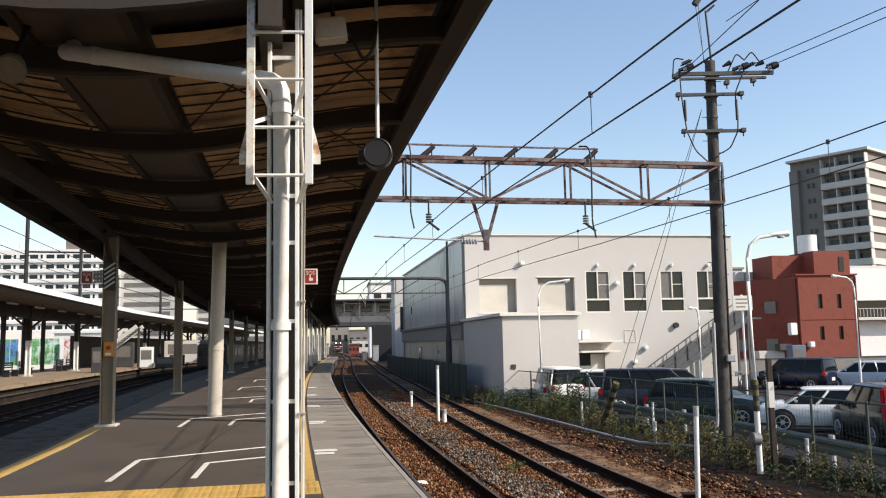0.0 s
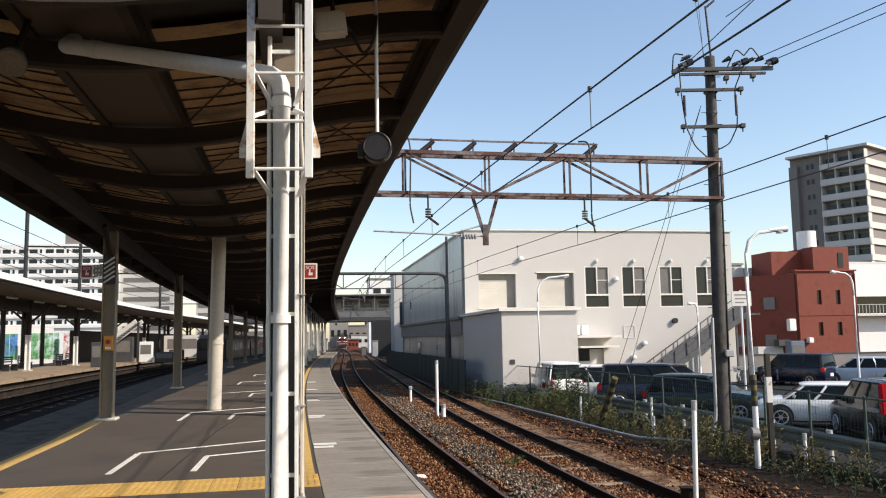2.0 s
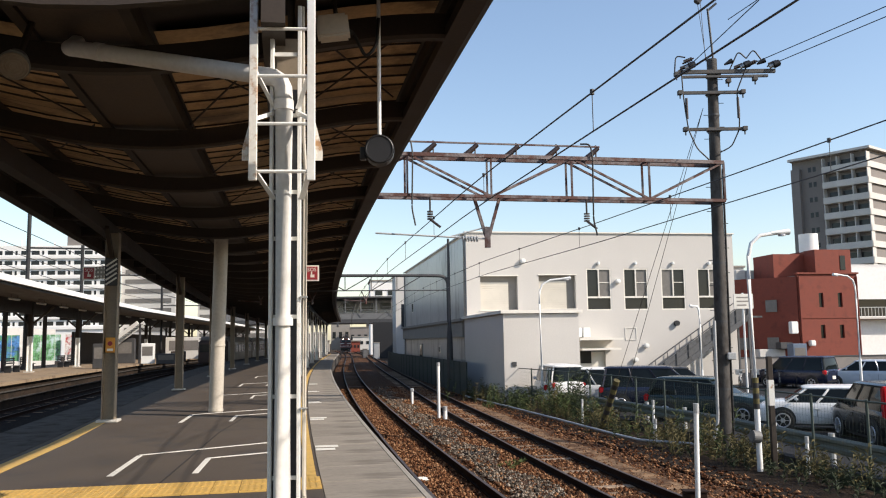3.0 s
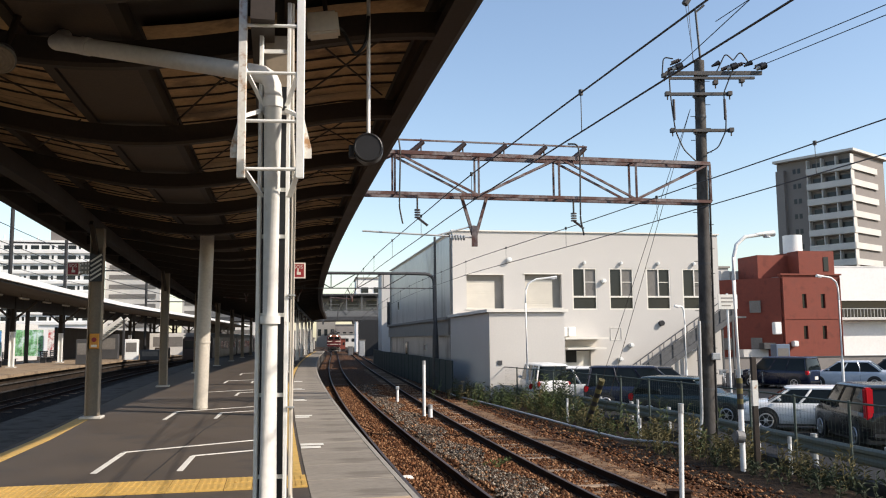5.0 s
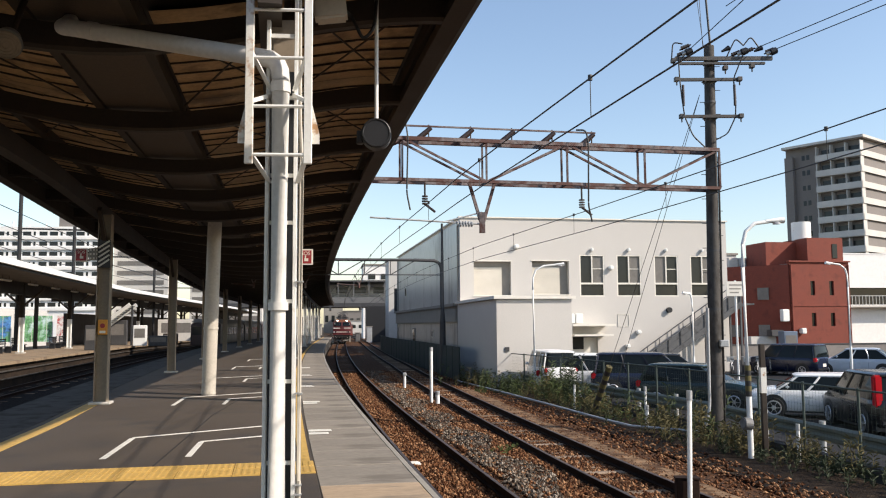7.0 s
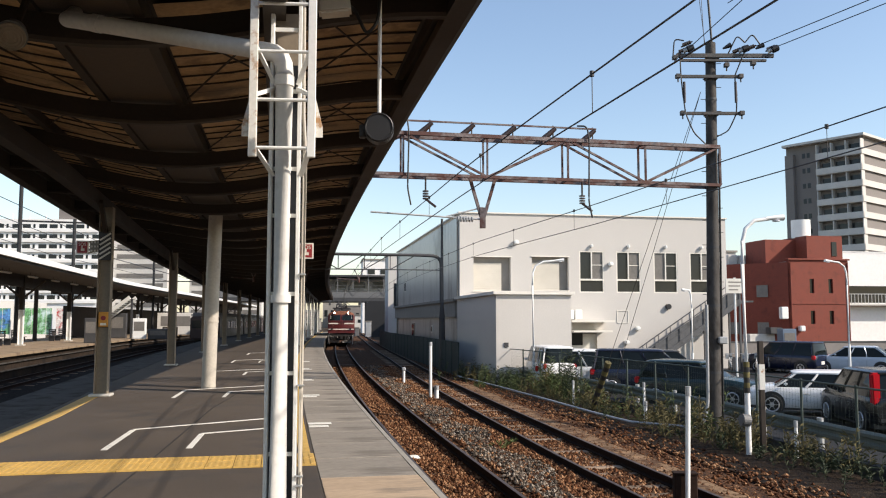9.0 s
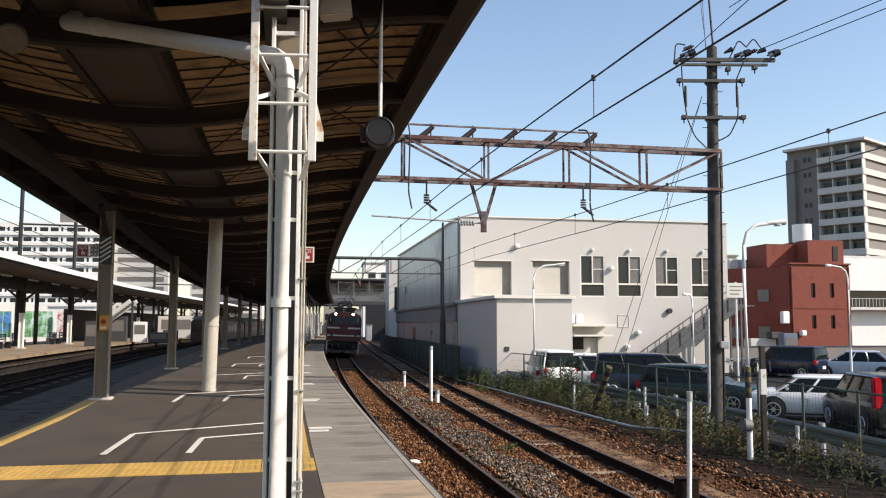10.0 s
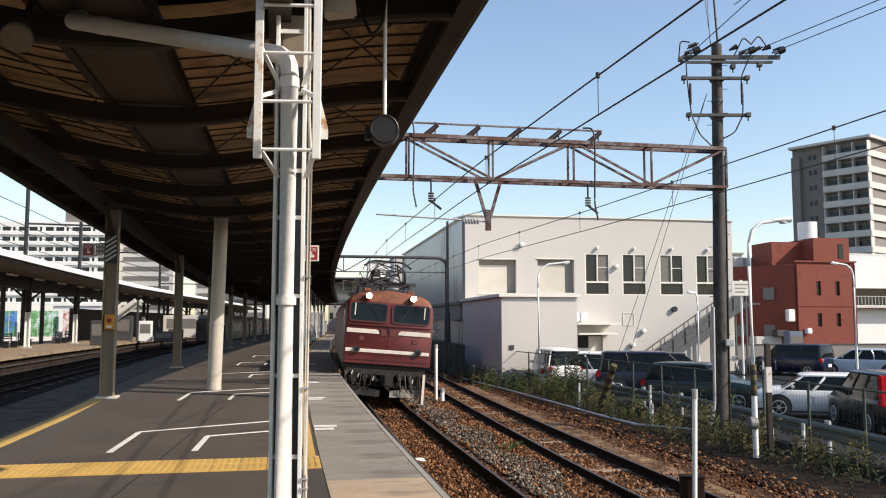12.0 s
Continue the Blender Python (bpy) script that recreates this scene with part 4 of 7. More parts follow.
part("knee", bm, DARK_STEEL, g2, "bent pipe knee", smooth=True)
A, E = Vector((-1.5, -0.26, 6.58)), Vector((-11.6, -2.05, 6.58))
bm = B()
rod(bm, A, E, 0.085, 10)
part("top_chord", bm, DARK_STEEL, g2, "thick pipe chord", smooth=True)
low = Vector((0, 0, -0.85))
bm = B()
bar(bm, Vector((0, 0, 5.73)), E + low, 0.06, 0.06)
for k in range(1, 8):
    p = A.lerp(E, k / 7)
    bar(bm, p, p + low, 0.05, 0.05)
for k in range(7):
    p, q = A.lerp(E, k / 7), A.lerp(E, (k + 1) / 7)
    bar(bm, p if k < 3 else p + low, q + low if k < 3 else q, 0.055, 0.055)
part("web", bm, DARK_STEEL, g2, "thin lower chord and diagonals")
for d in (3.2, 6.4, 9.4):
    p = A.lerp(E, d / 11.0) + low
    bm = B()
    bar(bm, p, p + Vector((-0.25, 0, -0.55)), 0.05, 0.05)
    bar(bm, p + Vector((-0.5, 0, 0)), p + Vector((-0.25, 0, -0.55)), 0.05, 0.05)
    rod(bm, p + Vector((-0.25, 0, -0.75)), p + Vector((-0.25, 0, -0.5)), 0.06, 8)
    rod(bm, p + Vector((-0.25, 0, -0.6)), p + Vector((-1.5, 0, -0.5)), 0.025, 6)
    part("drop_bracket", bm, RUST_STEEL, g2)
m3 = thing("line_mast", "dark line mast with a signal box by the building", "mast", pose(-3.5, 75, -1.25))
bm = B()
rod(bm, (0, 0, 0), (0, 0, 7.4), 0.17, 12)
part("shaft", bm, DARK_STEEL, m3)
bm = B()
box(bm, (-0.3, 0, 5.2), (0.25, 0.3, 2.0))
box(bm, (0.6, 0, 5.3), (0.9, 0.2, 0.4))
bar(bm, (-0.4, 0, 4.1), (3.2, 0, 4.5), 0.15, 0.15)
part("equipment", bm, DARK_STEEL, m3)


def wire(name, label, pts, r, m):
    bm = B()
    tube(bm, pts, r, 5)
    single(name, bm, m, label, "wire", group="overhead wires", kind="")


def contact(off, zc, zm, y0, y1, label):
    """Contact wire, catenary and droppers over a track, off metres to its right."""
    w = thing("contact_line", label, "overhead line", pose(*on(y0, off(y0), zc)))
    ys = steps(y0, y1, 2)
    bm = B()
    low = lambda y: zc + 0.009 * max(0.0, 20 - y)
    tube(bm, [on(y, off(y), low(y)) for y in ys], 0.011, 5)
    part("contact_wire", bm, COPPER_WIRE, w, here=True)
    bm = B()
    top = lambda y: zm + 0.007 * max(0.0, 20 - y)
    tube(bm, [on(y, off(y), top(y)) for y in ys], 0.012, 5)
    part("catenary_wire", bm, COPPER_WIRE, w, here=True)
    for y in steps(y0 + 2, y1, 5):
        bm = B()
        rod(bm, on(y, off(y), low(y)), on(y, off(y), top(y)), 0.006, 4)
        rod(bm, on(y, off(y), top(y) - 0.03), on(y, off(y), top(y) + 0.04), 0.03, 6)
        part("dropper", bm, COPPER_WIRE, w, here=True)


def over_second(y):
    return float(np.interp(y, (2, 12, 21, 31, 45, 130), (6.1, 5.5, 4.9, 4.1, 3.7, 3.6)))


contact(lambda y: float(np.interp(y, (3, 9, 16, 30), (1.1, 0.85, 0.55, 0.3))), 4.1, 4.62, 3, 132, "contact wire over the near track")
contact(over_second, 4.1, 4.62, 5, 132, "contact wire over the second track")
for a, b, s in (((8.87, 21.2, 8.76), (30.9, -40.0, 7.9), 0.15), ((8.32, 21.2, 8.77), (31.6, -40.0, 8.3), 0.15), ((6.61, 21.2, 8.76), (9.5, -40.0, 8.7), 0.15), ((7.65, 21.3, 9.97), (21.5, -40.0, 9.9), 0.15)):
    wire("power_line", "black power line from the pole's crossarm", hang(a, b, s), 0.012, CABLE)
for dx in (0.0, 0.45):
    a, b = Vector((6.9, 21.4, 7.6)), Vector((4.75 + dx, 26.2, -1.3))
    gw = thing("guy_wire", "thin steel guy wire of the pole with a striped guard", "guy wire", pose(*b))
    bm = B()
    rod(bm, a, b, 0.008, 5)
    part("wire", bm, COPPER_WIRE, gw, here=True)
    if dx == 0.0:
        d = (a - b).normalized()
        for k in range(12):
            bm = B()
            rod(bm, b + d * (0.1 + 0.15 * k), b + d * (0.25 + 0.15 * k), 0.1, 12)
            part("guard_stripe", bm, LEAF_DRY if k % 2 else BLACK_PLASTIC, gw, "faded striped guard", here=True)


# ---- white building ----
YB = 10.0
bld = thing("white_building", "cream two-storey railway building with shutters, sash windows and outside stair", "building", pose(1.25, 47.0, -1.25, 0, 0, YB))
Z0 = 1.25


def wall_holes(bm, x0, x1, z0, z1, holes, y0, y1):
    """A wall in the xz plane between y0 and y1 with rectangular holes (a, b, c, d)."""
    xs = sorted({x0, x1, *[h[0] for h in holes], *[h[1] for h in holes]})
    zs = sorted({z0, z1, *[h[2] for h in holes], *[h[3] for h in holes]})
    for a, b in zip(xs, xs[1:]):
        for c, d in zip(zs, zs[1:]):
            mx, mz = (a + b) / 2, (c + d) / 2
            if any(h[0] < mx < h[1] and h[2] < mz < h[3] for h in holes):
                continue
            box(bm, (mx, (y0 + y1) / 2, mz), (b - a, y1 - y0, d - c))
    bmesh.ops.remove_doubles(bm, verts=bm.verts, dist=0.001)


shut = [(0.8, 2.98, 3.3 + Z0, 5.22 + Z0), (4.24, 6.45, 3.34 + Z0, 5.27 + Z0)]
wins = [(x, x + 1.52, 3.22 + Z0, 5.66 + Z0) for x in (7.1, 9.38, 11.72, 14.02)]
door = (6.35, 8.12, 0.0, 0.9 + Z0)
bm = B()
wall_holes(bm, 0.0, 16.4, 0.0, 7.72 + Z0, shut + wins + [door], 0.0, 0.3)
part("front_wall", bm, WALL_WHITE, bld)
bm = B()
box(bm, (0.15, 14.3, 4.42), (0.3, 27.9, 8.84))
part("side_wall", bm, WALL_WHITE, bld, "long shaded side wall")
bm = B()
box(bm, (16.25, 14.3, 4.42), (0.3, 27.9, 8.84))
box(bm, (8.2, 28.1, 4.42), (15.8, 0.3, 8.84))
part("back_wall", bm, WALL_WHITE, bld)
bm = B()
box(bm, (8.2, 14.2, 8.6), (15.8, 27.4, 0.25))
part("roof", bm, REVEAL, bld, "flat grey roof")
bm = B()
box(bm, (8.2, 0.12, 9.0), (16.56, 0.42, 0.07))
box(bm, (0.15, 14.3, 9.0), (0.42, 28.0, 0.07))
box(bm, (12.5, 2.0, 9.06), (4.6, 0.4, 0.12))
part("parapet_cap", bm, TRIM_WHITE, bld)
for a, b, c, d in shut:
    bm = B()
    box(bm, ((a + b) / 2, 0.34, (c + d) / 2), (b - a, 0.04, d - c))
    part("recess", bm, REVEAL, bld, "grey recess")
    bm = B()
    box(bm, ((a + b) / 2 - 0.24, 0.29, (c + d) / 2 - 0.16), (b - a - 0.5, 0.03, d - c - 0.32))
    sh = part("roller_shutter", bm, SHUTTER, bld, "closed pale roller shutter")
    n_s = 13
    for k in range(n_s):
        h = (d - c - 0.32) / n_s
        bm = B()
        box(bm, ((a + b) / 2 - 0.24, 0.262, c + h * (k + 0.5)), (b - a - 0.5, 0.025, h - 0.014))
        part("slat", bm, SHUTTER, sh)
    for z in (d + 0.03, c - 0.03):
        bm = B()
        box(bm, ((a + b) / 2, -0.02, z), (b - a + 0.1, 0.08, 0.05))
        part("frame", bm, TRIM_WHITE, bld)
for i, (a, b, c, d) in enumerate(wins):
    mx = (a + b) / 2
    bm = B()
    wall_holes(bm, a, b, c, d, [(a + 0.07, mx - 0.035, c + 0.81, d - 0.07), (mx + 0.035, b - 0.07, c + 0.81, d - 0.07), (a + 0.07, b - 0.07, c + 0.07, c + 0.71)], 0.01, 0.11)
    w = part("window", bm, TRIM_WHITE, bld, "white framed window")
    for a1, b1, c1, d1, dark in ((a + 0.07, mx - 0.035, c + 0.81, d - 0.07, i != 2), (mx + 0.035, b - 0.07, c + 0.81, d - 0.07, i == 2), (a + 0.07, b - 0.07, c + 0.07, c + 0.71, True)):
        bm = B()
        box(bm, ((a1 + b1) / 2, 0.1, (c1 + d1) / 2), (b1 - a1, 0.012, d1 - c1))
        part("pane", bm, DARK_GLASS if dark else PALE_GLASS, w)
    bm = B()
    box(bm, ((mx + b) / 2, 0.075, c + 1.62), ((b - a) / 2 - 0.08, 0.03, 0.04))
    if i == 2:
        box(bm, (mx + 0.3, 0.12, c + 0.9), (0.5, 0.03, 0.6))
        box(bm, (a + 0.35, 0.12, c + 0.4), (0.3, 0.03, 0.45))
    part("screen_bar", bm, TRIM_WHITE, w)
    bm = B()
    box(bm, (a + 0.75, -0.1, d + 0.3), (0.16, 0.2, 0.2))
    soften(bm, 0.04, 2)
    part("wall_lamp", bm, WHITE_PAINT, bld)
bm = B()
box(bm, (7.25, 0.26, 1.05), (1.77, 0.05, 2.1))
dr = part("door", bm, TRIM_WHITE, bld, "pale door in a shaded recess")
bm = B()
box(bm, (7.0, 0.225, 1.78), (0.65, 0.03, 0.7))
part("door_window", bm, DARK_GLASS, dr)
bm = B()
box(bm, (7.35, -0.75, 1.57 + Z0), (2.55, 1.6, 0.12))
box(bm, (7.35, -0.75, 1.0 + Z0), (2.3, 1.5, 0.1))
part("door_canopy", bm, TRIM_WHITE, bld, "flat slab over the door")
bm = B()
for x in (6.35, 6.85):
    box(bm, (x, -0.35, 1.95 + Z0), (0.42, 0.35, 0.55))
soften(bm, 0.04)
part("air_unit", bm, WHITE_PAINT, bld)
for x, z in ((3.3, 6.1), (10.6, 1.15), (9.0, 4.9), (9.9, 0.35)):
    bm = B()
    box(bm, (x, -0.13, z + Z0), (0.28, 0.26, 0.24))
    soften(bm, 0.05, 2)
    part("wall_vent", bm, WHITE_PAINT, bld)
bm = B()
rod(bm, (12.55, -0.2, 2.42 + Z0), (12.55, 0, 2.42 + Z0), 0.16, 14)
part("dark_vent", bm, BLACK_PLASTIC, bld)
bm = B()
for x, w2, z, h in ((9.38, 0.03, 1.83, 0.7), (10.05, 0.03, 1.83, 0.7)):
    box(bm, (x, -0.01, z + Z0), (w2, 0.04, h))
for z in (1.48, 2.18):
    box(bm, (9.72, -0.01, z + Z0), (0.7, 0.04, 0.03))
part("hatch", bm, TRIM_WHITE, bld, "framed wall hatch")
# annex, in line with the side wall
bm = B()
box(bm, (1.65, -4.5, 2.015), (3.6, 8.99, 4.03))
part("annex", bm, WALL_WHITE, bld, "low plain annex")
bm = B()
box(bm, (1.65, -4.5, 4.12), (3.9, 9.3, 0.14))
part("annex_roof", bm, TRIM_WHITE, bld)
bm = B()
box(bm, (0.32, -9.02, 1.75), (0.2, 0.04, 0.2))
part("meter_box", bm, DARK_STEEL, bld)
# outside stair against the front
STAIR_STEEL = mat("stair_paint", (0.085, 0.088, 0.092), 0.7, var=0.2, scale=2, fine=20, stain=(0.05, 0.05, 0.05), stain_at=0.58, stain_scale=2)
bm = B()
n_t = 22
for k in range(n_t):
    x = 10.2 + 6.0 * k / n_t
    z = 0.18 * (k + 1)
    box(bm, (x + 0.14, -1.1, z), (0.29, 1.2, 0.04))
box(bm, (16.6, -1.1, 3.96), (0.9, 1.3, 0.1))
st = part("outside_stair", bm, STAIR_STEEL, bld, "dark blue-grey steel outside stair")
for y in (-1.72, -0.48):
    bm = B()
    bar(bm, (10.1, y, 0.0), (16.3, y, 4.0), 0.05, 0.3)
    bar(bm, (10.1, y, 1.0), (16.3, y, 5.0), 0.05, 0.05)
    bar(bm, (10.1, y, 0.6), (16.3, y, 4.6), 0.03, 0.03)
    for k in range(9):
        x = 10.2 + 6.0 * k / 8
        bar(bm, (x, y, 4.0 * (x - 10.1) / 6.2), (x, y, 4.0 * (x - 10.1) / 6.2 + 1.0), 0.035, 0.035)
    part("stair_rail", bm, STAIR_STEEL, st)
# Added sheet; its dark colour stands for the stair's shadow on the wall.
bm = B()
v = [bm.verts.new((x, y, z)) for y in (-1.68, -1.66) for x, z in ((10.1, 0.05), (16.3, 4.05), (16.3, 4.92), (10.1, 0.92))]
for f in ((0, 1, 2, 3), (7, 6, 5, 4), (0, 4, 5, 1), (1, 5, 6, 2), (2, 6, 7, 3), (3, 7, 4, 0)):
    bm.faces.new([v[k] for k in f])
part("stair_shadow_sheet", bm, STAIR_STEEL, st, "added dark sheet along the flight, standing for its shadow")
bm = B()
for x in (14.6, 16.2):
    for y in (-1.7, -0.5):
        bar(bm, (x, y, 0), (x, y, 3.95 if x > 15 else 2.9), 0.1, 0.1)
part("stair_post", bm, STAIR_STEEL, st)
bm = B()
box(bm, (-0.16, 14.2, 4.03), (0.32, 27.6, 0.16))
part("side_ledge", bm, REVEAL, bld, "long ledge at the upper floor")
# Grey strip set where the ledge shades the wall.
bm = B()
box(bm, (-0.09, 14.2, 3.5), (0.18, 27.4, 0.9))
part("ledge_shade_band", bm, REVEAL, bld, "grey band standing for the shade below the ledge")
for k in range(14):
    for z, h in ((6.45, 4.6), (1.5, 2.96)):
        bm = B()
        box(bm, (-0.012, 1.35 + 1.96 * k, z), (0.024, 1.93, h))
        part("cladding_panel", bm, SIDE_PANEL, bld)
for y, z, w, h in ((17.5, 2.05, 1.2, 1.25), (9.0, 2.3, 0.5, 0.5), (5.0, 2.3, 0.5, 0.4), (22.0, 5.6, 0.8, 0.8)):
    bm = B()
    box(bm, (-0.05, y, z), (0.08, w, h))
    w1 = part("side_window", bm, TRIM_WHITE if w < 1 else REVEAL, bld)
    bm = B()
    box(bm, (-0.095, y, z), (0.02, w - 0.16, h - 0.16))
    part("pane", bm, DARK_GLASS, w1)
for y in (0.2, 27):
    bm = B()
    rod(bm, (-0.09, y, 0.2), (-0.09, y, 8.7), 0.05, 8)
    part("downpipe", bm, REVEAL, bld)
bm = B()
for k in range(9):
    box(bm, (4.0 + 0.3 * k, 16.0 + 0.9 * k, 9.35), (0.3, 0.5, 0.5))
soften(bm, 0.1, 2)
part("roof_vent", bm, WHITE_PAINT, bld)

# ---- things beyond the tracks' bend ----
wb = thing("pale_stair_tower", "sunlit pale stair tower at the footbridge", "tower", pose(-5.0, 96, -1.25, 0, 0, 8))
bm = B()
box(bm, (0.2, 2.4, 5.2), (1.7, 5.0, 10.4))
part("wall", bm, WALL_WHITE, wb)
bm = B()
box(bm, (0.2, 2.4, 10.5), (1.9, 5.2, 0.2))
part("roof", bm, REVEAL, wb)
fb = thing("footbridge", "grey covered footbridge spanning the tracks", "footbridge", pose(-15.4, 155, -0.82, 0, 0, 7))
bm = B()
box(bm, (-9, 2, 6.25), (36, 10, 0.7))
part("deck", bm, DARK_STEEL, fb, "dark bridge deck")
for y in (-2.95, 6.95):
    bm = B()
    box(bm, (-9, y, 7.15), (34, 0.12, 1.05))
    part("parapet", bm, DULL_STEEL, fb, "pale metal parapet")
bm = B()
box(bm, (-9, 2, 10.6), (36.6, 10.6, 0.3))
part("roof", bm, DARK_STEEL, fb)
for k in range(13):
    bm = B()
    box(bm, (-25.5 + 2.8 * k, -2.95, 9.05), (0.16, 0.14, 2.8))
    part("post", bm, DULL_STEEL, fb)
for z in (7.9, 8.35, 8.8):
    bm = B()
    bar(bm, (-26, -2.95, z), (8, -2.95, z), 0.07, 0.07)
    part("hand_rail", bm, DULL_STEEL, fb)
for k in range(12):
    a, b = -25.5 + 2.8 * k, -22.7 + 2.8 * k
    bm = B()
    bar(bm, (a, -3.05, 6.9 if k % 2 else 10.2), (b, -3.05, 10.2 if k % 2 else 6.9), 0.06, 0.06)
    part("diagonal", bm, DARK_STEEL, fb)
bm = B()
box(bm, (-9, 6.9, 9.0), (34, 0.1, 2.9))
part("back_wall", bm, TOWER_PALE, fb, "pale back wall")
for k in range(9):
    bm = B()
    box(bm, (-24 + 3.6 * k, 6.82, 9.3), (2.2, 0.06, 1.3))
    part("window", bm, DARK_GLASS, fb)
bm = B()
box(bm, (4.2, -1, 2.7), (4.4, 5, 6.6))
part("pier", bm, CABLE, fb, "dark pier and stair well")
bm = B()
box(bm, (-24, 0, 2.7), (1.0, 5, 6.6))
part("pier", bm, DARK_CONCRETE, fb)
for k in range(5):
    bm = B()
    box(bm, (1.0 - 5.5 * k, -1.0, 5.6), (0.35, 6.5, 0.6))
    part("cross_girder", bm, DARK_STEEL, fb)
for x, y, w, h, m, lb in ((-11.7, 142, 1.0, 2.7, GALVANISED, "grey relay cabinet beside the far track"), (-14.4, 150, 0.8, 1.6, DULL_STEEL, "low relay cabinet beside the far track")):
    rc2 = thing("relay_cabinet", lb, "cabinet", pose(x, y, -1.25, 0, 0, 8), "lineside cabinets")
    bm = B()
    box(bm, (0, 0, h / 2), (w, 1.0, h))
    soften(bm, 0.05)
    part("case", bm, m, rc2)
    bm = B()
    box(bm, (0, -0.52, h * 0.55), (w * 0.8, 0.04, h * 0.7))
    part("door", bm, m, rc2)
    bm = B()
    box(bm, (0, 0, h + 0.06), (w + 0.2, 1.2, 0.12))
    part("lid", bm, REVEAL, rc2)
# Unseen blocks, added so that their shadows fall on the far tracks.
for y0, dep in ((78, 33), (120, 34)):
    rowb = thing("railway_building", "unseen pale block behind the white building, added to shade the tracks", "building", pose(4.0, y0, -1.3, 0, 0, 6), "railway buildings")
    bm = B()
    box(bm, (6, dep / 2, 5.1), (12, dep, 10.2))
    part("wall", bm, WALL_WHITE, rowb)
    bm = B()
    box(bm, (6, dep / 2, 10.3), (12.4, dep + 0.4, 0.2))
    part("roof", bm, REVEAL, rowb)
sb = thing("station_building", "pale flat-roofed building behind the footbridge", "building", pose(-17.5, 196, -1.3, 0, 0, 7))
bm = B()
box(bm, (8, 6, 8.6), (16, 12, 17.2))
part("wall", bm, BLOCK_WHITE, sb)
bm = B()
box(bm, (8, 6, 17.35), (16.5, 12.5, 0.3))
part("roof", bm, REVEAL, sb)
for f in range(4):
    for k in range(5):
        bm = B()
        box(bm, (2.0 + 3.0 * k, -0.03, 3.4 + 3.7 * f), (1.7, 0.1, 1.3))
        part("window", bm, DARK_GLASS, sb)
# house row behind the bridge
for i, (x, y, w, h, m) in enumerate(((-47, 300, 9, 6, TOWER_GREY), (-33, 330, 7, 5, TOWER_PALE), (-21, 310, 6, 6.5, TOWER_GREY), (-58, 310, 10, 8, TOWER_GREY), (-27, 250, 3, 3.2, RED_BRICK), (-40, 270, 5, 3.4, REVEAL), (-36, 350, 8, 9, TOWER_GREY), (-45, 360, 8, 11, REVEAL), (-52, 345, 6, 7, TOWER_PALE), (-27, 355, 7, 10, REVEAL), (-18, 345, 9, 9.5, TOWER_GREY), (-68, 350, 14, 12, TOWER_GREY), (-8, 340, 10, 11, REVEAL))):
    hs = thing("far_house", "pale far house beyond the footbridge", "house", pose(x, y, -1.3, 0, 0, 6), "far houses")
    bm = B()
    box(bm, (0, 0, h / 2), (w, 8, h))
    part("wall", bm, m, hs)
    bm = B()
    box(bm, (0, 0, h + 0.15), (w + 0.6, 8.6, 0.3))
    part("roof", bm, REVEAL, hs)
    for k in range(3):
        bm = B()
        box(bm, (-w / 3 + k * w / 3, -4.03, h * 0.55), (w / 6, 0.1, h * 0.25))
        part("window", bm, DARK_GLASS, hs)

# red brick building
rb = thing("red_brick_building", "red brick building with narrow windows and a roof tank", "building", pose(31.85, 75, -1.3, 0, 0, 10))
bm = B()
slits = [(2.05, 2.5, 2.6, 3.8), (3.95, 4.4, 2.6, 3.8), (2.05, 2.5, 5.4, 6.7), (3.95, 4.4, 5.4, 6.7)]
wall_holes(bm, 0, 6.0, 0, 8.4, slits, 0, 0.35)
part("front_wall", bm, RED_BRICK, rb)
bm = B()
bar(bm, (0.05, 0.15, 4.1), (-4.3, 4.95, 4.1), 0.35, 8.2)
box(bm, (5.82, 5.2, 4.15), (0.35, 9.6, 8.3))
box(bm, (0.9, 9.8, 4.1), (10.0, 0.3, 8.2))
bar(bm, (-4.3, 4.95, 4.1), (-4.3, 9.8, 4.1), 0.3, 8.2)
part("side_wall", bm, RED_BRICK, rb)
bm = B()
box(bm, (3.7, 1.9, 9.5), (3.6, 3.8, 2.3))
box(bm, (1.3, 3.4, 9.3), (5.0, 3.4, 2.2))
part("penthouse", bm, RED_BRICK, rb)
bm = B()
box(bm, (2.9, 5, 8.2), (5.6, 9.2, 0.2))
part("roof", bm, REVEAL, rb)
for a, b, c, d in slits + [(4.4, 4.9, 8.8, 10.1)]:
    bm = B()
    y = 0.22 if d < 8 else -0.02
    box(bm, ((a + b) / 2, y, (c + d) / 2), (b - a, 0.06, d - c))
    part("window", bm, DARK_GLASS, rb)
for q in (0.35, 0.75):
    for z in (2.2, 5.6):
        bm = B()
        box(bm, (0, 0, 0), (1.0, 0.08, 1.1), m=pose(-4.35 * q - 0.18, 4.8 * q - 0.05, z, 0, 0, -48))
        part("window", bm, PALE_GLASS, rb)
bm = B()
rod(bm, (2.7, 2.0, 10.6), (2.7, 2.0, 12.3), 0.85, 20)
part("water_tank", bm, WHITE_PAINT, rb, "white roof water tank", smooth=True)
bm = B()
for x in (-2.6, -1.4, -0.4):
    box(bm, (x, 6.0 + x * 0.2, 8.7), (1.0, 0.9, 1.0))
soften(bm, 0.05)
part("roof_unit", bm, TOWER_PALE, rb)
bm = B()
box(bm, (3.0, -0.03, 0.7), (6.0, 0.1, 0.1))
part("band", bm, RED_BRICK, rb)
bm = B()
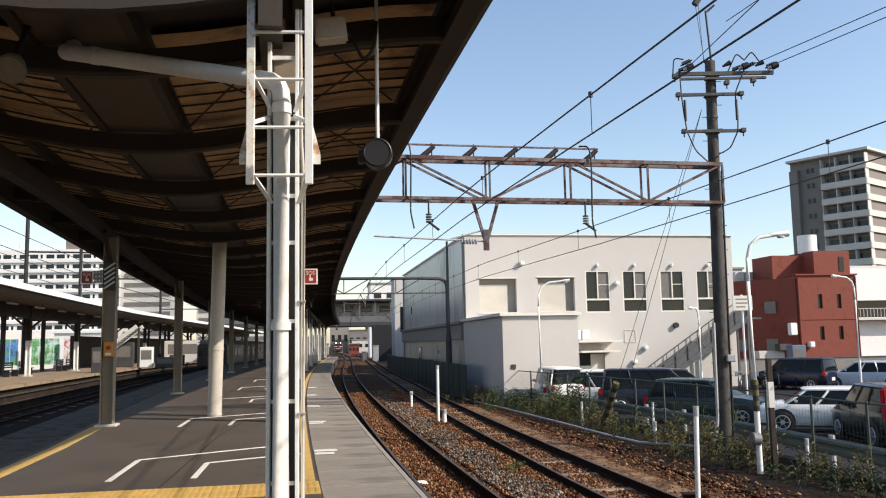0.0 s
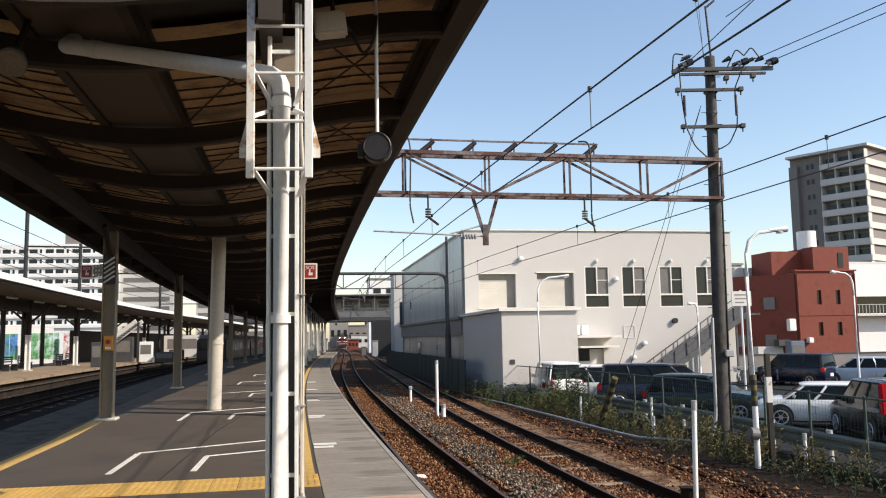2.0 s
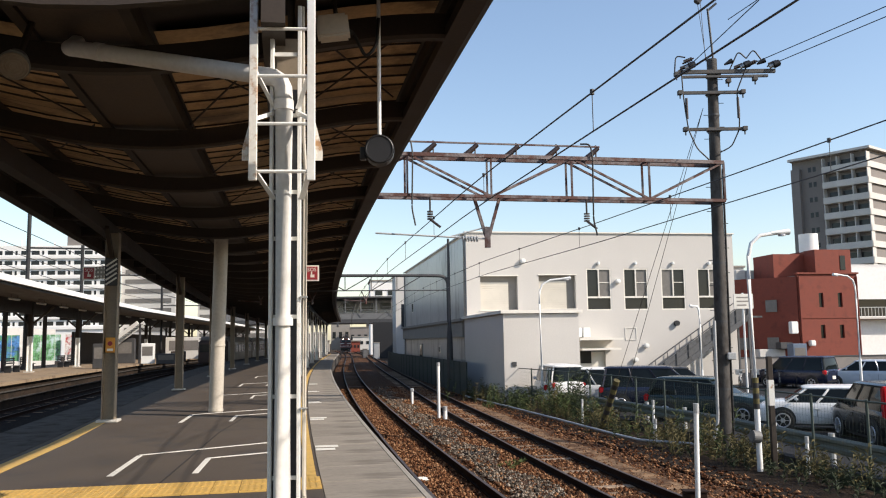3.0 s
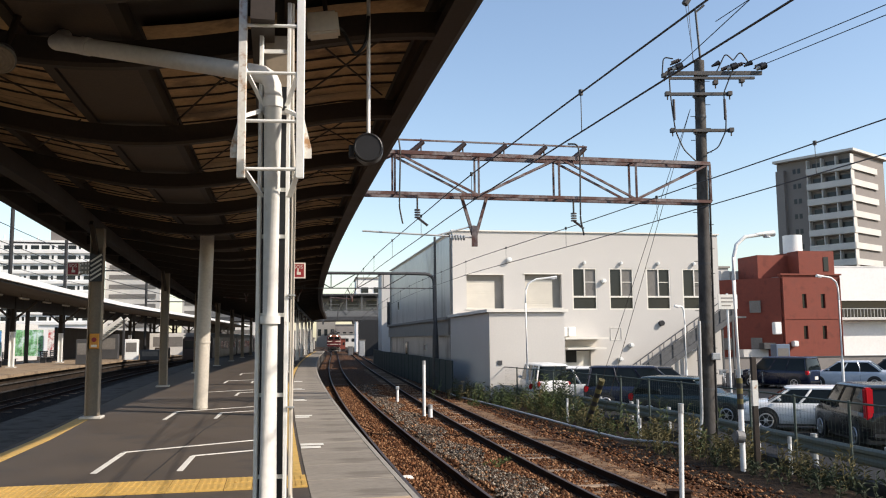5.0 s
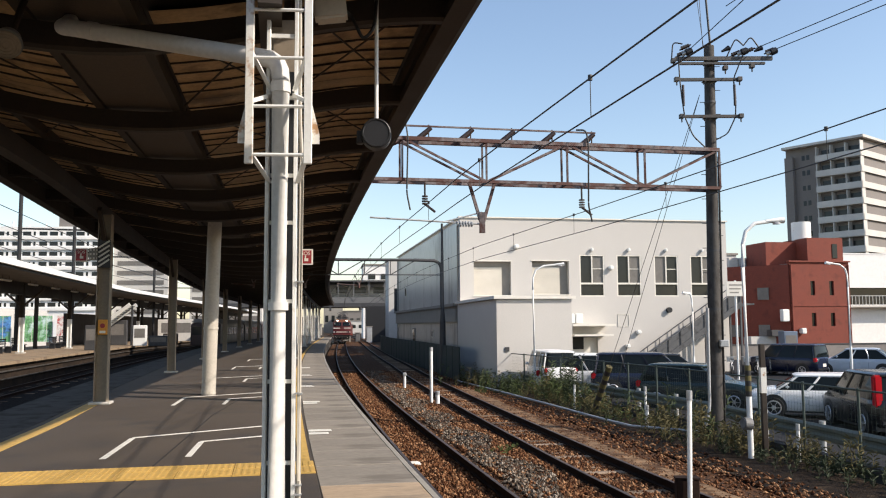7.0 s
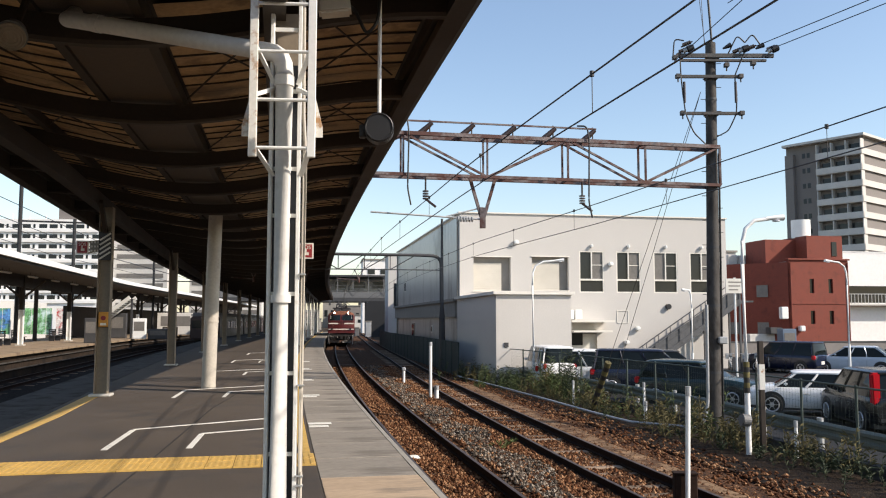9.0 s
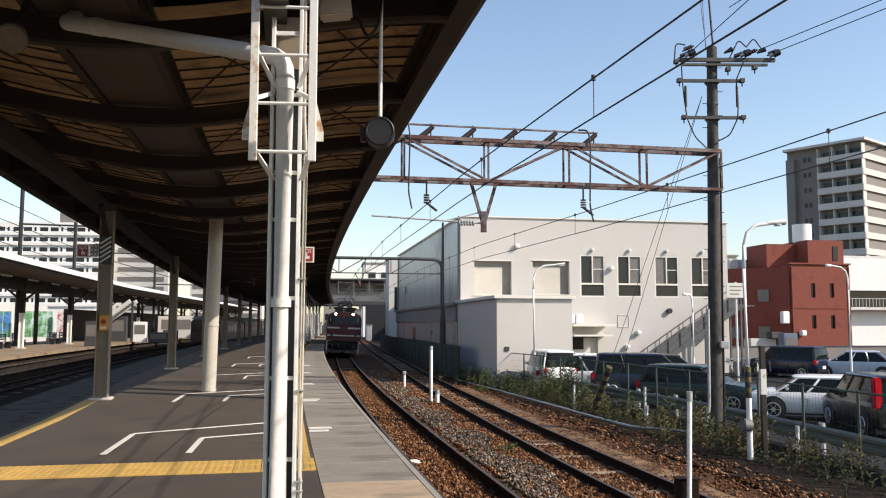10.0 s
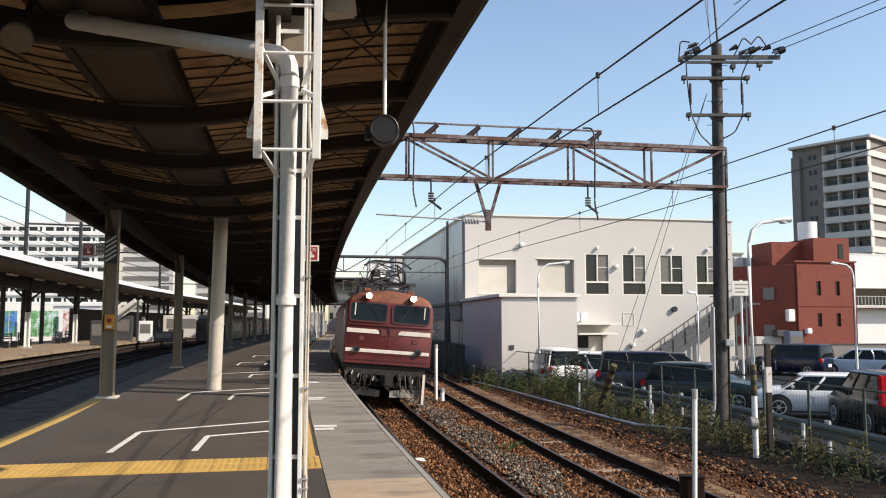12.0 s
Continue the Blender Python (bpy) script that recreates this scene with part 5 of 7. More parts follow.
box(bm, (3.0, -0.02, 4.45), (6.0, 0.06, 0.1))
part("band", bm, RED_BRICK, rb)

for x, y, z, w, d, h, m in ((-0.55, 0.15, 3.6, 0.7, 0.5, 1.1, WHITE_PAINT), (-2.2, 1.6, 0.9, 2.6, 1.2, 1.6, TOWER_PALE), (-1.2, 0.7, 2.0, 1.3, 0.8, 0.6, DARK_STEEL), (0.9, -0.3, 2.2, 0.5, 0.5, 0.5, WHITE_PAINT)):
    bm = B()
    box(bm, (x, y, z), (w, d, h))
    soften(bm, 0.06, 2)
    part("wall_unit", bm, m, rb)
for x in (0.12, 5.9):
    bm = B()
    rod(bm, (x, -0.08, 0.2), (x, -0.08, 8.2), 0.06, 8)
    part("downpipe", bm, RED_BRICK, rb)
bm = B()
box(bm, (3.0, 0.1, 8.48), (6.2, 0.5, 0.14))
part("roof_edge", bm, RED_BRICK, rb)

# cream block behind it
cb = thing("cream_building", "cream building with a long balcony", "building", pose(42.0, 84, -1.3, 0, 0, 10))
bm = B()
box(bm, (5, 4, 2.4), (12, 0.3, 4.8))
box(bm, (5, 4, 8.4), (12, 0.3, 3.6))
box(bm, (-0.9, 8, 5.1), (0.3, 8, 10.2))
box(bm, (5, 8, 10.2), (12.3, 8.3, 0.2))
part("wall", bm, BLOCK_WHITE, cb)
bm = B()
box(bm, (5, 4.6, 5.7), (12, 0.2, 1.9))
part("window", bm, DARK_GLASS, cb)
bm = B()
box(bm, (5, 3.3, 4.6), (12, 1.4, 0.2))
part("balcony", bm, TOWER_PALE, cb)
bm = B()
for k in range(30):
    box(bm, (-0.9 + 0.4 * k, 2.65, 5.2), (0.05, 0.05, 1.0))
box(bm, (5, 2.65, 5.7), (12, 0.07, 0.07))
part("balcony_rail", bm, GALVANISED, cb)

# grey tower of flats
tw = thing("apartment_tower", "tall grey apartment tower with pale balconies", "apartment tower", pose(66.6, 156, -1.3, 0, 0, -51))
bm = B()
box(bm, (7.1, 6.5, 17.8), (14.2, 13, 35.6))
part("wall", bm, TOWER_GREY, tw)
bm = B()
box(bm, (1.0, -0.5, 17.0), (1.6, 1.0, 34.0))
part("stair_shaft", bm, TOWER_GREY, tw)
bm = B()
box(bm, (7.4, 6.3, 35.8), (15.2, 15.2, 0.45))
part("roof", bm, TOWER_PALE, tw)
for f in range(12):
    z = 1.0 + 2.85 * f
    b = B()
    box(b, (10.4, -1.3, z + 0.55), (8.2, 0.16, 1.1))
    box(b, (14.5, 4.0, z + 0.55), (0.16, 10.5, 1.1))
    box(b, (10.4, -0.6, z), (8.2, 1.4, 0.16))
    bal = part("balcony", b, TOWER_PALE, tw)
    for k in range(3):
        b = B()
        box(b, (7.8 + 2.5 * k, -0.02, z + 1.2), (1.8, 0.06, 1.9))
        part("window", b, DARK_GLASS, bal)
    for k in range(4):
        b = B()
        box(b, (6.4 + 2.65 * k, -0.6, z + 1.4), (0.14, 1.3, 2.7))
        part("divider", b, TOWER_PALE, bal)
    for x in (3.4, 4.3):
        b = B()
        box(b, (x, -0.02, z + 1.3), (0.55, 0.08, 0.9))
        part("small_window", b, DARK_GLASS, tw)
# low grey houses between
for i, (x, y, w, h) in enumerate(((27, 92, 9, 10.2), (33, 100, 5, 9.6))):
    hs = thing("far_house", "grey flat-roofed house between the buildings", "house", pose(x, y, -1.3, 0, 0, 8), "far houses")
    bm = B()
    box(bm, (0, 0, h / 2), (w, 8, h))
    part("wall", bm, TOWER_PALE, hs)
    bm = B()
    box(bm, (0, 0, h + 0.1), (w + 0.3, 8.3, 0.2))
    part("roof", bm, REVEAL, hs)
    for k in range(3):
        bm = B()
        box(bm, (-w / 3 + k * w / 3, -4.03, h - 1.6), (w / 6, 0.1, 1.2))
        part("window", bm, DARK_GLASS, hs)

# white slab of flats across the tracks, left
ap = thing("white_apartment_block", "long white apartment block with rows of windows", "apartment block", pose(-102, 250, -1.3, 0, 0, 4))
bm = B()
rows_z = [(31.0 - 3.05 * k) for k in range(8)]
holes = []
for z in rows_z:
    x = -66.0
    k = 0
    while x < -1:
        w = 2.3 if k % 3 else 0.6
        holes.append((x, x + w, z - 0.35, z + 0.85))
        x += w + (0.75 if k % 3 else 1.1)
        k += 1
wall_holes(bm, -70, 0, 0, 33.4, [], 0.5, 14)
part("wall", bm, BLOCK_WHITE, ap)
for a, b, c, d in holes:
    bm = B()
    box(bm, ((a + b) / 2, 0.49, (c + d) / 2), (b - a, 0.1, d - c))
    part("window", bm, DARK_GLASS, ap)
for z in rows_z:
    bm = B()
    box(bm, (-35, 0.25, z - 1.1), (70, 0.5, 0.9))
    part("balcony", bm, BLOCK_WHITE, ap)
for k in range(14):
    bm = B()
    rod(bm, (-66 + 4.9 * k, 4, 33.4), (-66 + 4.9 * k, 4, 34.3 + 0.5 * (k % 3)), 0.25, 6)
    part("roof_vent", bm, BLOCK_WHITE, ap)
bm = B()
box(bm, (-9, 5, 36), (7, 6, 5))
part("roof_house", bm, TOWER_GREY, ap)
for x, y, w, h in ((-92, 262, 17, 28), (-74, 270, 10, 20), (-64, 280, 12, 17)):
    hs = thing("far_apartments", "pale far block of flats", "apartment block", pose(x, y, -1.3), "far flats")
    bm = B()
    box(bm, (0, 0, h / 2), (w, 8, h))
    part("wall", bm, TOWER_PALE, hs)
    for f in range(int(h / 3) - 1):
        bm = B()
        box(bm, (0, -4.05, h - 2.2 - 3 * f), (w * 0.85, 0.2, 1.3))
        part("window_strip", bm, PALE_GLASS, hs)

# ---- opposite platform ----
op = thing("opposite_platform", "opposite platform with its own canopy edge", "platform", pose(*on(50, -17, 0)), kind="structure")
oe = lambda y: left_edge(y) - 6.9
part("base", deck(lambda y: oe(y) - 8, lambda y: oe(y) - 0.2, -1.3, -0.15, 8, 190), SHADED_WALL, op, here=True)
part("top", deck(lambda y: oe(y) - 8, oe, -0.15, 0.0, 8, 190), mat("tan_platform_top", (0.3, 0.225, 0.15), 0.85, var=0.15, scale=0.8, fine=14, bump=0.2, stain=(0.18, 0.13, 0.09), stain_at=0.56, stain_scale=0.8), op, "tan worn platform top", here=True)
for z in (-0.42, -0.8):
    part("ledge", deck(lambda y: oe(y) - 0.22, lambda y: oe(y) - 0.1, z - 0.06, z, 8, 120), DARK_CONCRETE, op, "worn concrete ledge", here=True)
oc = thing("opposite_canopy", "opposite platform canopy with a white fascia", "canopy", pose(*on(50, -19, 4)), kind="structure")
part("roof", deck(lambda y: oe(y) - 8.2, lambda y: oe(y) - 0.1, 4.55, 4.72, 8, 190), BROWN_STEEL, oc, here=True)
part("fascia", deck(lambda y: oe(y) - 0.1, lambda y: oe(y) + 0.1, 4.68, 4.98, 8, 190), WHITE_PAINT, oc, "white metal fascia", here=True)
part("girder", deck(lambda y: oe(y) - 3.5, lambda y: oe(y) - 3.3, 3.75, 4.55, 8, 190), BROWN_STEEL, oc, here=True)
first = None
for k in range(14):
    y = 20.7 + 12.0 * k
    p = on(y, oe(y) - 3.4, 0)
    m = pose(p.x, p.y, 0, 0, 0, turn(y))
    if first is None:
        first = thing("platform_column", "white steel column of the opposite canopy", "column", m, "opposite columns")
        bm = B()
        for s in (-1, 1):
            box(bm, (s * 0.13, 0, 1.15), (0.05, 0.22, 2.3))
        box(bm, (0, 0, 1.15), (0.24, 0.03, 2.3))
        part("shaft", bm, WHITE_PAINT, first)
        bm = B()
        for s in (-1, 1):
            box(bm, (s * 0.13, 0, 3.4), (0.048, 0.218, 2.2))
        box(bm, (0, 0, 3.4), (0.24, 0.028, 2.2))
        part("upper_shaft", bm, BROWN_STEEL, first, "dark brown upper half")
        bm = B()
        box(bm, (0, 0, 0.04), (0.5, 0.5, 0.08))
        part("base", bm, mat_base, first)
        bm = B()
        for s in (-1, 1):
            bar(bm, (0, 0, 3.0), (s * 1.4, 0, 4.2), 0.1, 0.12)
        part("bracket", bm, BROWN_STEEL, first)
    else:
        copy_thing(first, m)
first = None
for k in range(14):
    y = 14.5 + 9.2 * k
    p = on(y, oe(y) - 6.2, 0)
    m = pose(p.x, p.y, 0, 0, 0, turn(y))
    if first is None:
        first = thing("platform_column", "dark steel column under the opposite canopy", "column", m, "opposite dark columns")
        bm = B()
        box(bm, (0, 0, 2.3), (0.26, 0.22, 4.6))
        part("shaft", bm, BROWN_STEEL, first)
        bm = B()
        bar(bm, (-1.6, 0, 4.2), (1.8, 0, 4.2), 0.14, 0.4)
        part("crossbeam", bm, BROWN_STEEL, first)
    else:
        copy_thing(first, m)
for x, y, w, h, m, lb in ((-24.9, 60.5, 1.0, 1.8, DARK_STEEL, "dark vending machine on the opposite platform"), (-26.3, 74, 1.1, 1.8, WHITE_PAINT, "white vending machine on the opposite platform"), (-30.3, 78, 2.6, 2.3, DARK_STEEL, "dark kiosk on the opposite platform"), (-24.0, 72, 1.6, 0.9, DARK_STEEL, "dark bench block on the opposite platform"), (-30.0, 96, 4.0, 2.5, TOWER_PALE, "pale waiting room on the opposite platform"), (-26.8, 84, 1.4, 1.0, BROWN_STEEL, "brown bench on the opposite platform")):
    vm2 = thing("platform_cabinet", lb, "cabinet", pose(x, y, 0, 0, 0, 12), "platform fittings")
    bm = B()
    box(bm, (0, 0, h / 2), (w, 0.8, h))
    soften(bm, 0.04)
    part("case", bm, m, vm2)
    bm = B()
    box(bm, (0, -0.405, h * 0.62), (w * 0.8, 0.02, h * 0.45))
    part("front", bm, PALE_GLASS, vm2)
first = None
for k in range(20):
    y = 13 + 5.2 * k
    p = on(y, oe(y) - 2.2, 4.32)
    m = pose(p.x, p.y, p.z, 0, 0, turn(y))
    if first is None:
        first = thing("strip_light", "pale unlit strip light under the opposite canopy", "strip light", m, "strip lights")
        bm = B()
        box(bm, (0, 0, 0), (0.16, 1.5, 0.07))
        soften(bm, 0.015)
        part("tray", bm, WHITE_PAINT, first)
        bm = B()
        for x in (-0.045, 0.045):
            rod(bm, (x, -0.7, -0.05), (x, 0.7, -0.05), 0.018, 8)
        part("lamp_tube", bm, TRIM_WHITE, first)
        bm = B()
        for v in (-0.5, 0.5):
            rod(bm, (0, v, 0.02), (0, v, 0.25), 0.012, 6)
        part("hanger", bm, BROWN_STEEL, first)
    else:
        copy_thing(first, m)
first = None
for k in range(9):
    y = 33 + 6.1 * k
    p = on(y, oe(y) - 4.6 - 0.9 * (k % 2), 0)
    m = pose(p.x, p.y, 0, 0, 0, turn(y) + 90)
    if first is None:
        first = thing("platform_bench", "dark bench with a slatted back on the opposite platform", "bench", m, "opposite benches")
        bm = B()
        box(bm, (0, 0, 0.42), (1.8, 0.42, 0.05))
        part("seat", bm, DARK_STEEL, first)
        for z in (0.6, 0.74, 0.88):
            bm = B()
            box(bm, (0, 0.24, z), (1.8, 0.03, 0.09))
            part("back_slat", bm, DARK_STEEL, first)
        for x in (-0.75, 0.75):
            bm = B()
            box(bm, (x, 0.05, 0.2), (0.06, 0.4, 0.4))
            box(bm, (x, 0.24, 0.5), (0.05, 0.05, 0.9))
            part("leg", bm, BLACK_PLASTIC, first)
    else:
        copy_thing(first, m)
stw = thing("platform_stair", "white stringer stair up from the opposite platform", "stair", pose(-29.3, 75.5, 0))
for v in (0.0, 1.6):
    bm = B()
    bar(bm, (-1.6, v, 1.4), (1.5, v, 3.7), 0.1, 0.34)
    part("stringer", bm, WHITE_PAINT, stw, "white stair stringer")
for k in range(12):
    bm = B()
    box(bm, (-1.5 + 0.25 * k, 0.8, 1.5 + 0.186 * k), (0.26, 1.5, 0.04))
    part("tread", bm, DULL_STEEL, stw)
for x, z in ((-1.5, 1.4), (1.4, 3.6)):
    bm = B()
    bar(bm, (x, 0.8, 0), (x, 0.8, z), 0.15, 0.15)
    part("support", bm, DARK_STEEL, stw)
# Dark sheet added to stand for the darkness under the far canopy.
bs = thing("back_screen", "added dark sheet standing for the blackness behind the far opposite platform", "screen wall", pose(*on(100, oe(100) - 7.6, 0)), kind="structure")
part("screen", deck(lambda y: oe(y) - 7.7, lambda y: oe(y) - 7.5, 0.0, 3.0, 82, 186), BROWN_STEEL, bs, here=True)

# train standing far off at the other side of our platform
first = None
for y in (92.0, 112.6, 133.2):
    p = on(y, left_edge(y) - 1.55, -1.0)
    m = pose(p.x, p.y, p.z, 0, 0, turn(y))
    if first is None:
        first = thing("railway_carriage", "dark carriage with a pale roof standing at the platform", "carriage", m, "standing train")
        bm = B()
        box(bm, (0, 0, 1.9), (2.8, 20.0, 2.2))
        soften(bm, 0.12, 3)
        part("body", bm, mat("carriage_maroon", (0.03, 0.012, 0.012), 0.4, var=0.1, scale=1), first)
        bm = B()
        box(bm, (0, 0, 3.15), (2.7, 19.8, 0.46))
        soften(bm, 0.16, 4)
        part("roof", bm, mat("carriage_roof", (0.16, 0.155, 0.15), 0.6, var=0.12, scale=1.5), first, "pale grey roof")
        bm = B()
        box(bm, (0, 0, 0.55), (2.2, 18.5, 0.6))
        part("underframe", bm, LOCO_UNDER, first)
        for s in (-1, 1):
            for k in range(8):
                bm = B()
                box(bm, (s * 1.4, -7.7 + 2.2 * k, 2.2), (0.03, 1.5, 0.8))
                soften(bm, 0.01)
                part("window", bm, DARK_GLASS, first)
        for s in (-1, 1):
            bm = B()
            box(bm, (s * 0.72, -10.0, 2.25), (1.0, 0.04, 0.75))
            part("end_window", bm, DARK_GLASS, first)
    else:
        copy_thing(first, m)
# boards and back wall of the opposite side
bw = thing("back_wall", "pale back wall beyond the opposite platform", "wall", pose(*on(50, oe(50) - 32, 0)), kind="structure")
part("wall", deck(lambda y: oe(y) - 32.3, lambda y: oe(y) - 32, -1.35, 4.6, 8, 150), TOWER_PALE, bw, here=True)
for x, w, m, lb in ((-55.5, 4.6, PATCH_BLUE, "blue and green picture hoarding"), (-49.6, 3.2, PATCH_GREEN, "green landscape picture hoarding"), (-46.2, 2.0, PATCH_RED, "red and white picture hoarding")):
    bb = thing("billboard", lb + " beyond the tracks", "billboard", pose(x, 104, 0, 0, 0, 14), "platform hoardings")
    bm = B()
    box(bm, (0, 0, 1.55), (w, 0.1, 3.2))
    part("panel", bm, m, bb)
    for q in (3.19, -0.09):
        bm = B()
        box(bm, (0, 0.01, q), (w + 0.1, 0.13, 0.08))
        part("frame_bar", bm, TRIM_WHITE, bb)
    for v in (-1, 1):
        bm = B()
        box(bm, (v * (w / 2 + 0.03), 0.01, 0.95), (0.08, 0.13, 4.56))
        part("frame_post", bm, TRIM_WHITE, bb)
    bm = B()
    for v in (-0.22, 0.3):
        box(bm, (v * w, -0.055, 1.55), (0.04, 0.01, 3.2))
    tagged(part("panel_joint", bm, TRIM_WHITE, bb), kind="stuff")

for x, y, h in ((-30.2, 60, 12.6), (-31.5, 72, 11.6), (-33, 97, 10.0)):
    ms = thing("line_mast", "dark overhead line mast beyond the opposite platform", "mast", pose(x, y, -1.2, 0, 0, 8), "line masts")
    bm = B()
    rod(bm, (0, 0, 0), (0, 0, h), 0.14, 10)
    part("shaft", bm, CABLE, ms)
    bm = B()
    bar(bm, (0, 0, h - 2.6), (9.0, 1.5, h - 2.6), 0.12, 0.12)
    part("arm", bm, CABLE, ms)
for dz in (0.0, 0.9):
    for dx in (1.5, 5.0):
        wire("contact_wire", "overhead wire beyond the opposite platform", [Vector((-24 + dx, 30, 6.6 + dz)), Vector((-29.5 + dx, 60, 6.4 + dz)), Vector((-36 + dx, 110, 6.6 + dz))], 0.02, CABLE)

# ---- locomotive ----
loco = thing("electric_locomotive", "red electric locomotive with cream bands and two lit headlights", "locomotive")


def loco_body():
    """Body shell from the nose back along +y; the front leans back above the waist."""
    bm = B()
    prof = [(-1.43, 1.28), (-1.43, 2.2), (-1.43, 2.9), (-1.42, 3.1), (-1.37, 3.27), (-1.25, 3.42), (-1.02, 3.53), (-0.6, 3.61), (0, 3.65), (0.6, 3.61), (1.02, 3.53), (1.25, 3.42), (1.37, 3.27), (1.42, 3.1), (1.43, 2.9), (1.43, 2.2), (1.43, 1.28)]
    rings = []
    for y, s, q in ((0.0, 0.945, 0.968), (0.03, 0.968, 0.98), (0.09, 0.986, 0.991), (0.2, 0.997, 0.998), (0.35, 1.0, 1.0), (18.3, 1.0, 1.0), (18.6, 0.97, 0.99)):
        rings.append([bm.verts.new((x * s, y + (0.14 * (z - 2.2) if z > 2.2 and y < 1 else 0), 1.05 + (z - 1.05) * q)) for x, z in prof])
    m = len(prof)
    for a, b in zip(rings, rings[1:]):
        for k in range(m):
            bm.faces.new((a[k], a[(k + 1) % m], b[(k + 1) % m], b[k]))
    bm.faces.new(rings[0])
    bm.faces.new(rings[-1][::-1])
    bmesh.ops.bisect_plane(bm, geom=bm.verts[:] + bm.edges[:] + bm.faces[:], plane_co=(0, 0, 3.25), plane_no=(0, 0, 1))
    return bm


body = part("body", loco_body(), LOCO_RED, loco, smooth=True)
body.data.materials.append(LOCO_ROOF)
# Upper shell: rust dust, with the sun's orange cast put into the colour.
for f in body.data.polygons:
    if f.center.z > 3.36 or (f.center.z > 3.24 and f.center.y < 0.6):
        f.material_index = 1


def round_rect(bm, x0, x1, z0, z1, r, y0, y1, n=5):
    """A plate with rounded corners between the depths y0 and y1, leaning with the cab front."""
    ring = []
    for cx, cz, a0 in ((x1 - r, z1 - r, 0), (x0 + r, z1 - r, 90), (x0 + r, z0 + r, 180), (x1 - r, z0 + r, 270)):
        for k in range(n + 1):
            a = math.radians(a0 + 90 * k / n)
            ring.append((cx + r * math.cos(a), cz + r * math.sin(a)))
    lo = [bm.verts.new((x, lean(z) + y0, z)) for x, z in ring]
    hi = [bm.verts.new((x, lean(z) + y1, z)) for x, z in ring]
    for k in range(len(ring)):
        j = (k + 1) % len(ring)
        bm.faces.new((lo[k], lo[j], hi[j], hi[k]))
    return lo, hi


def round_plate(bm, *a):
    lo, hi = round_rect(bm, *a)
    bm.faces.new(lo[::-1])
    bm.faces.new(hi)


def round_frame(bm, x0, x1, z0, z1, r, w, y0, y1):
    lo, hi = round_rect(bm, x0, x1, z0, z1, r, y0, y1)
    lo2, hi2 = round_rect(bm, x0 + w, x1 - w, z0 + w, z1 - w, r - w * 0.6, y0, y1)
    for k in range(len(lo)):
        j = (k + 1) % len(lo)
        bm.faces.new((lo[k], lo2[k], lo2[j], lo[j]))


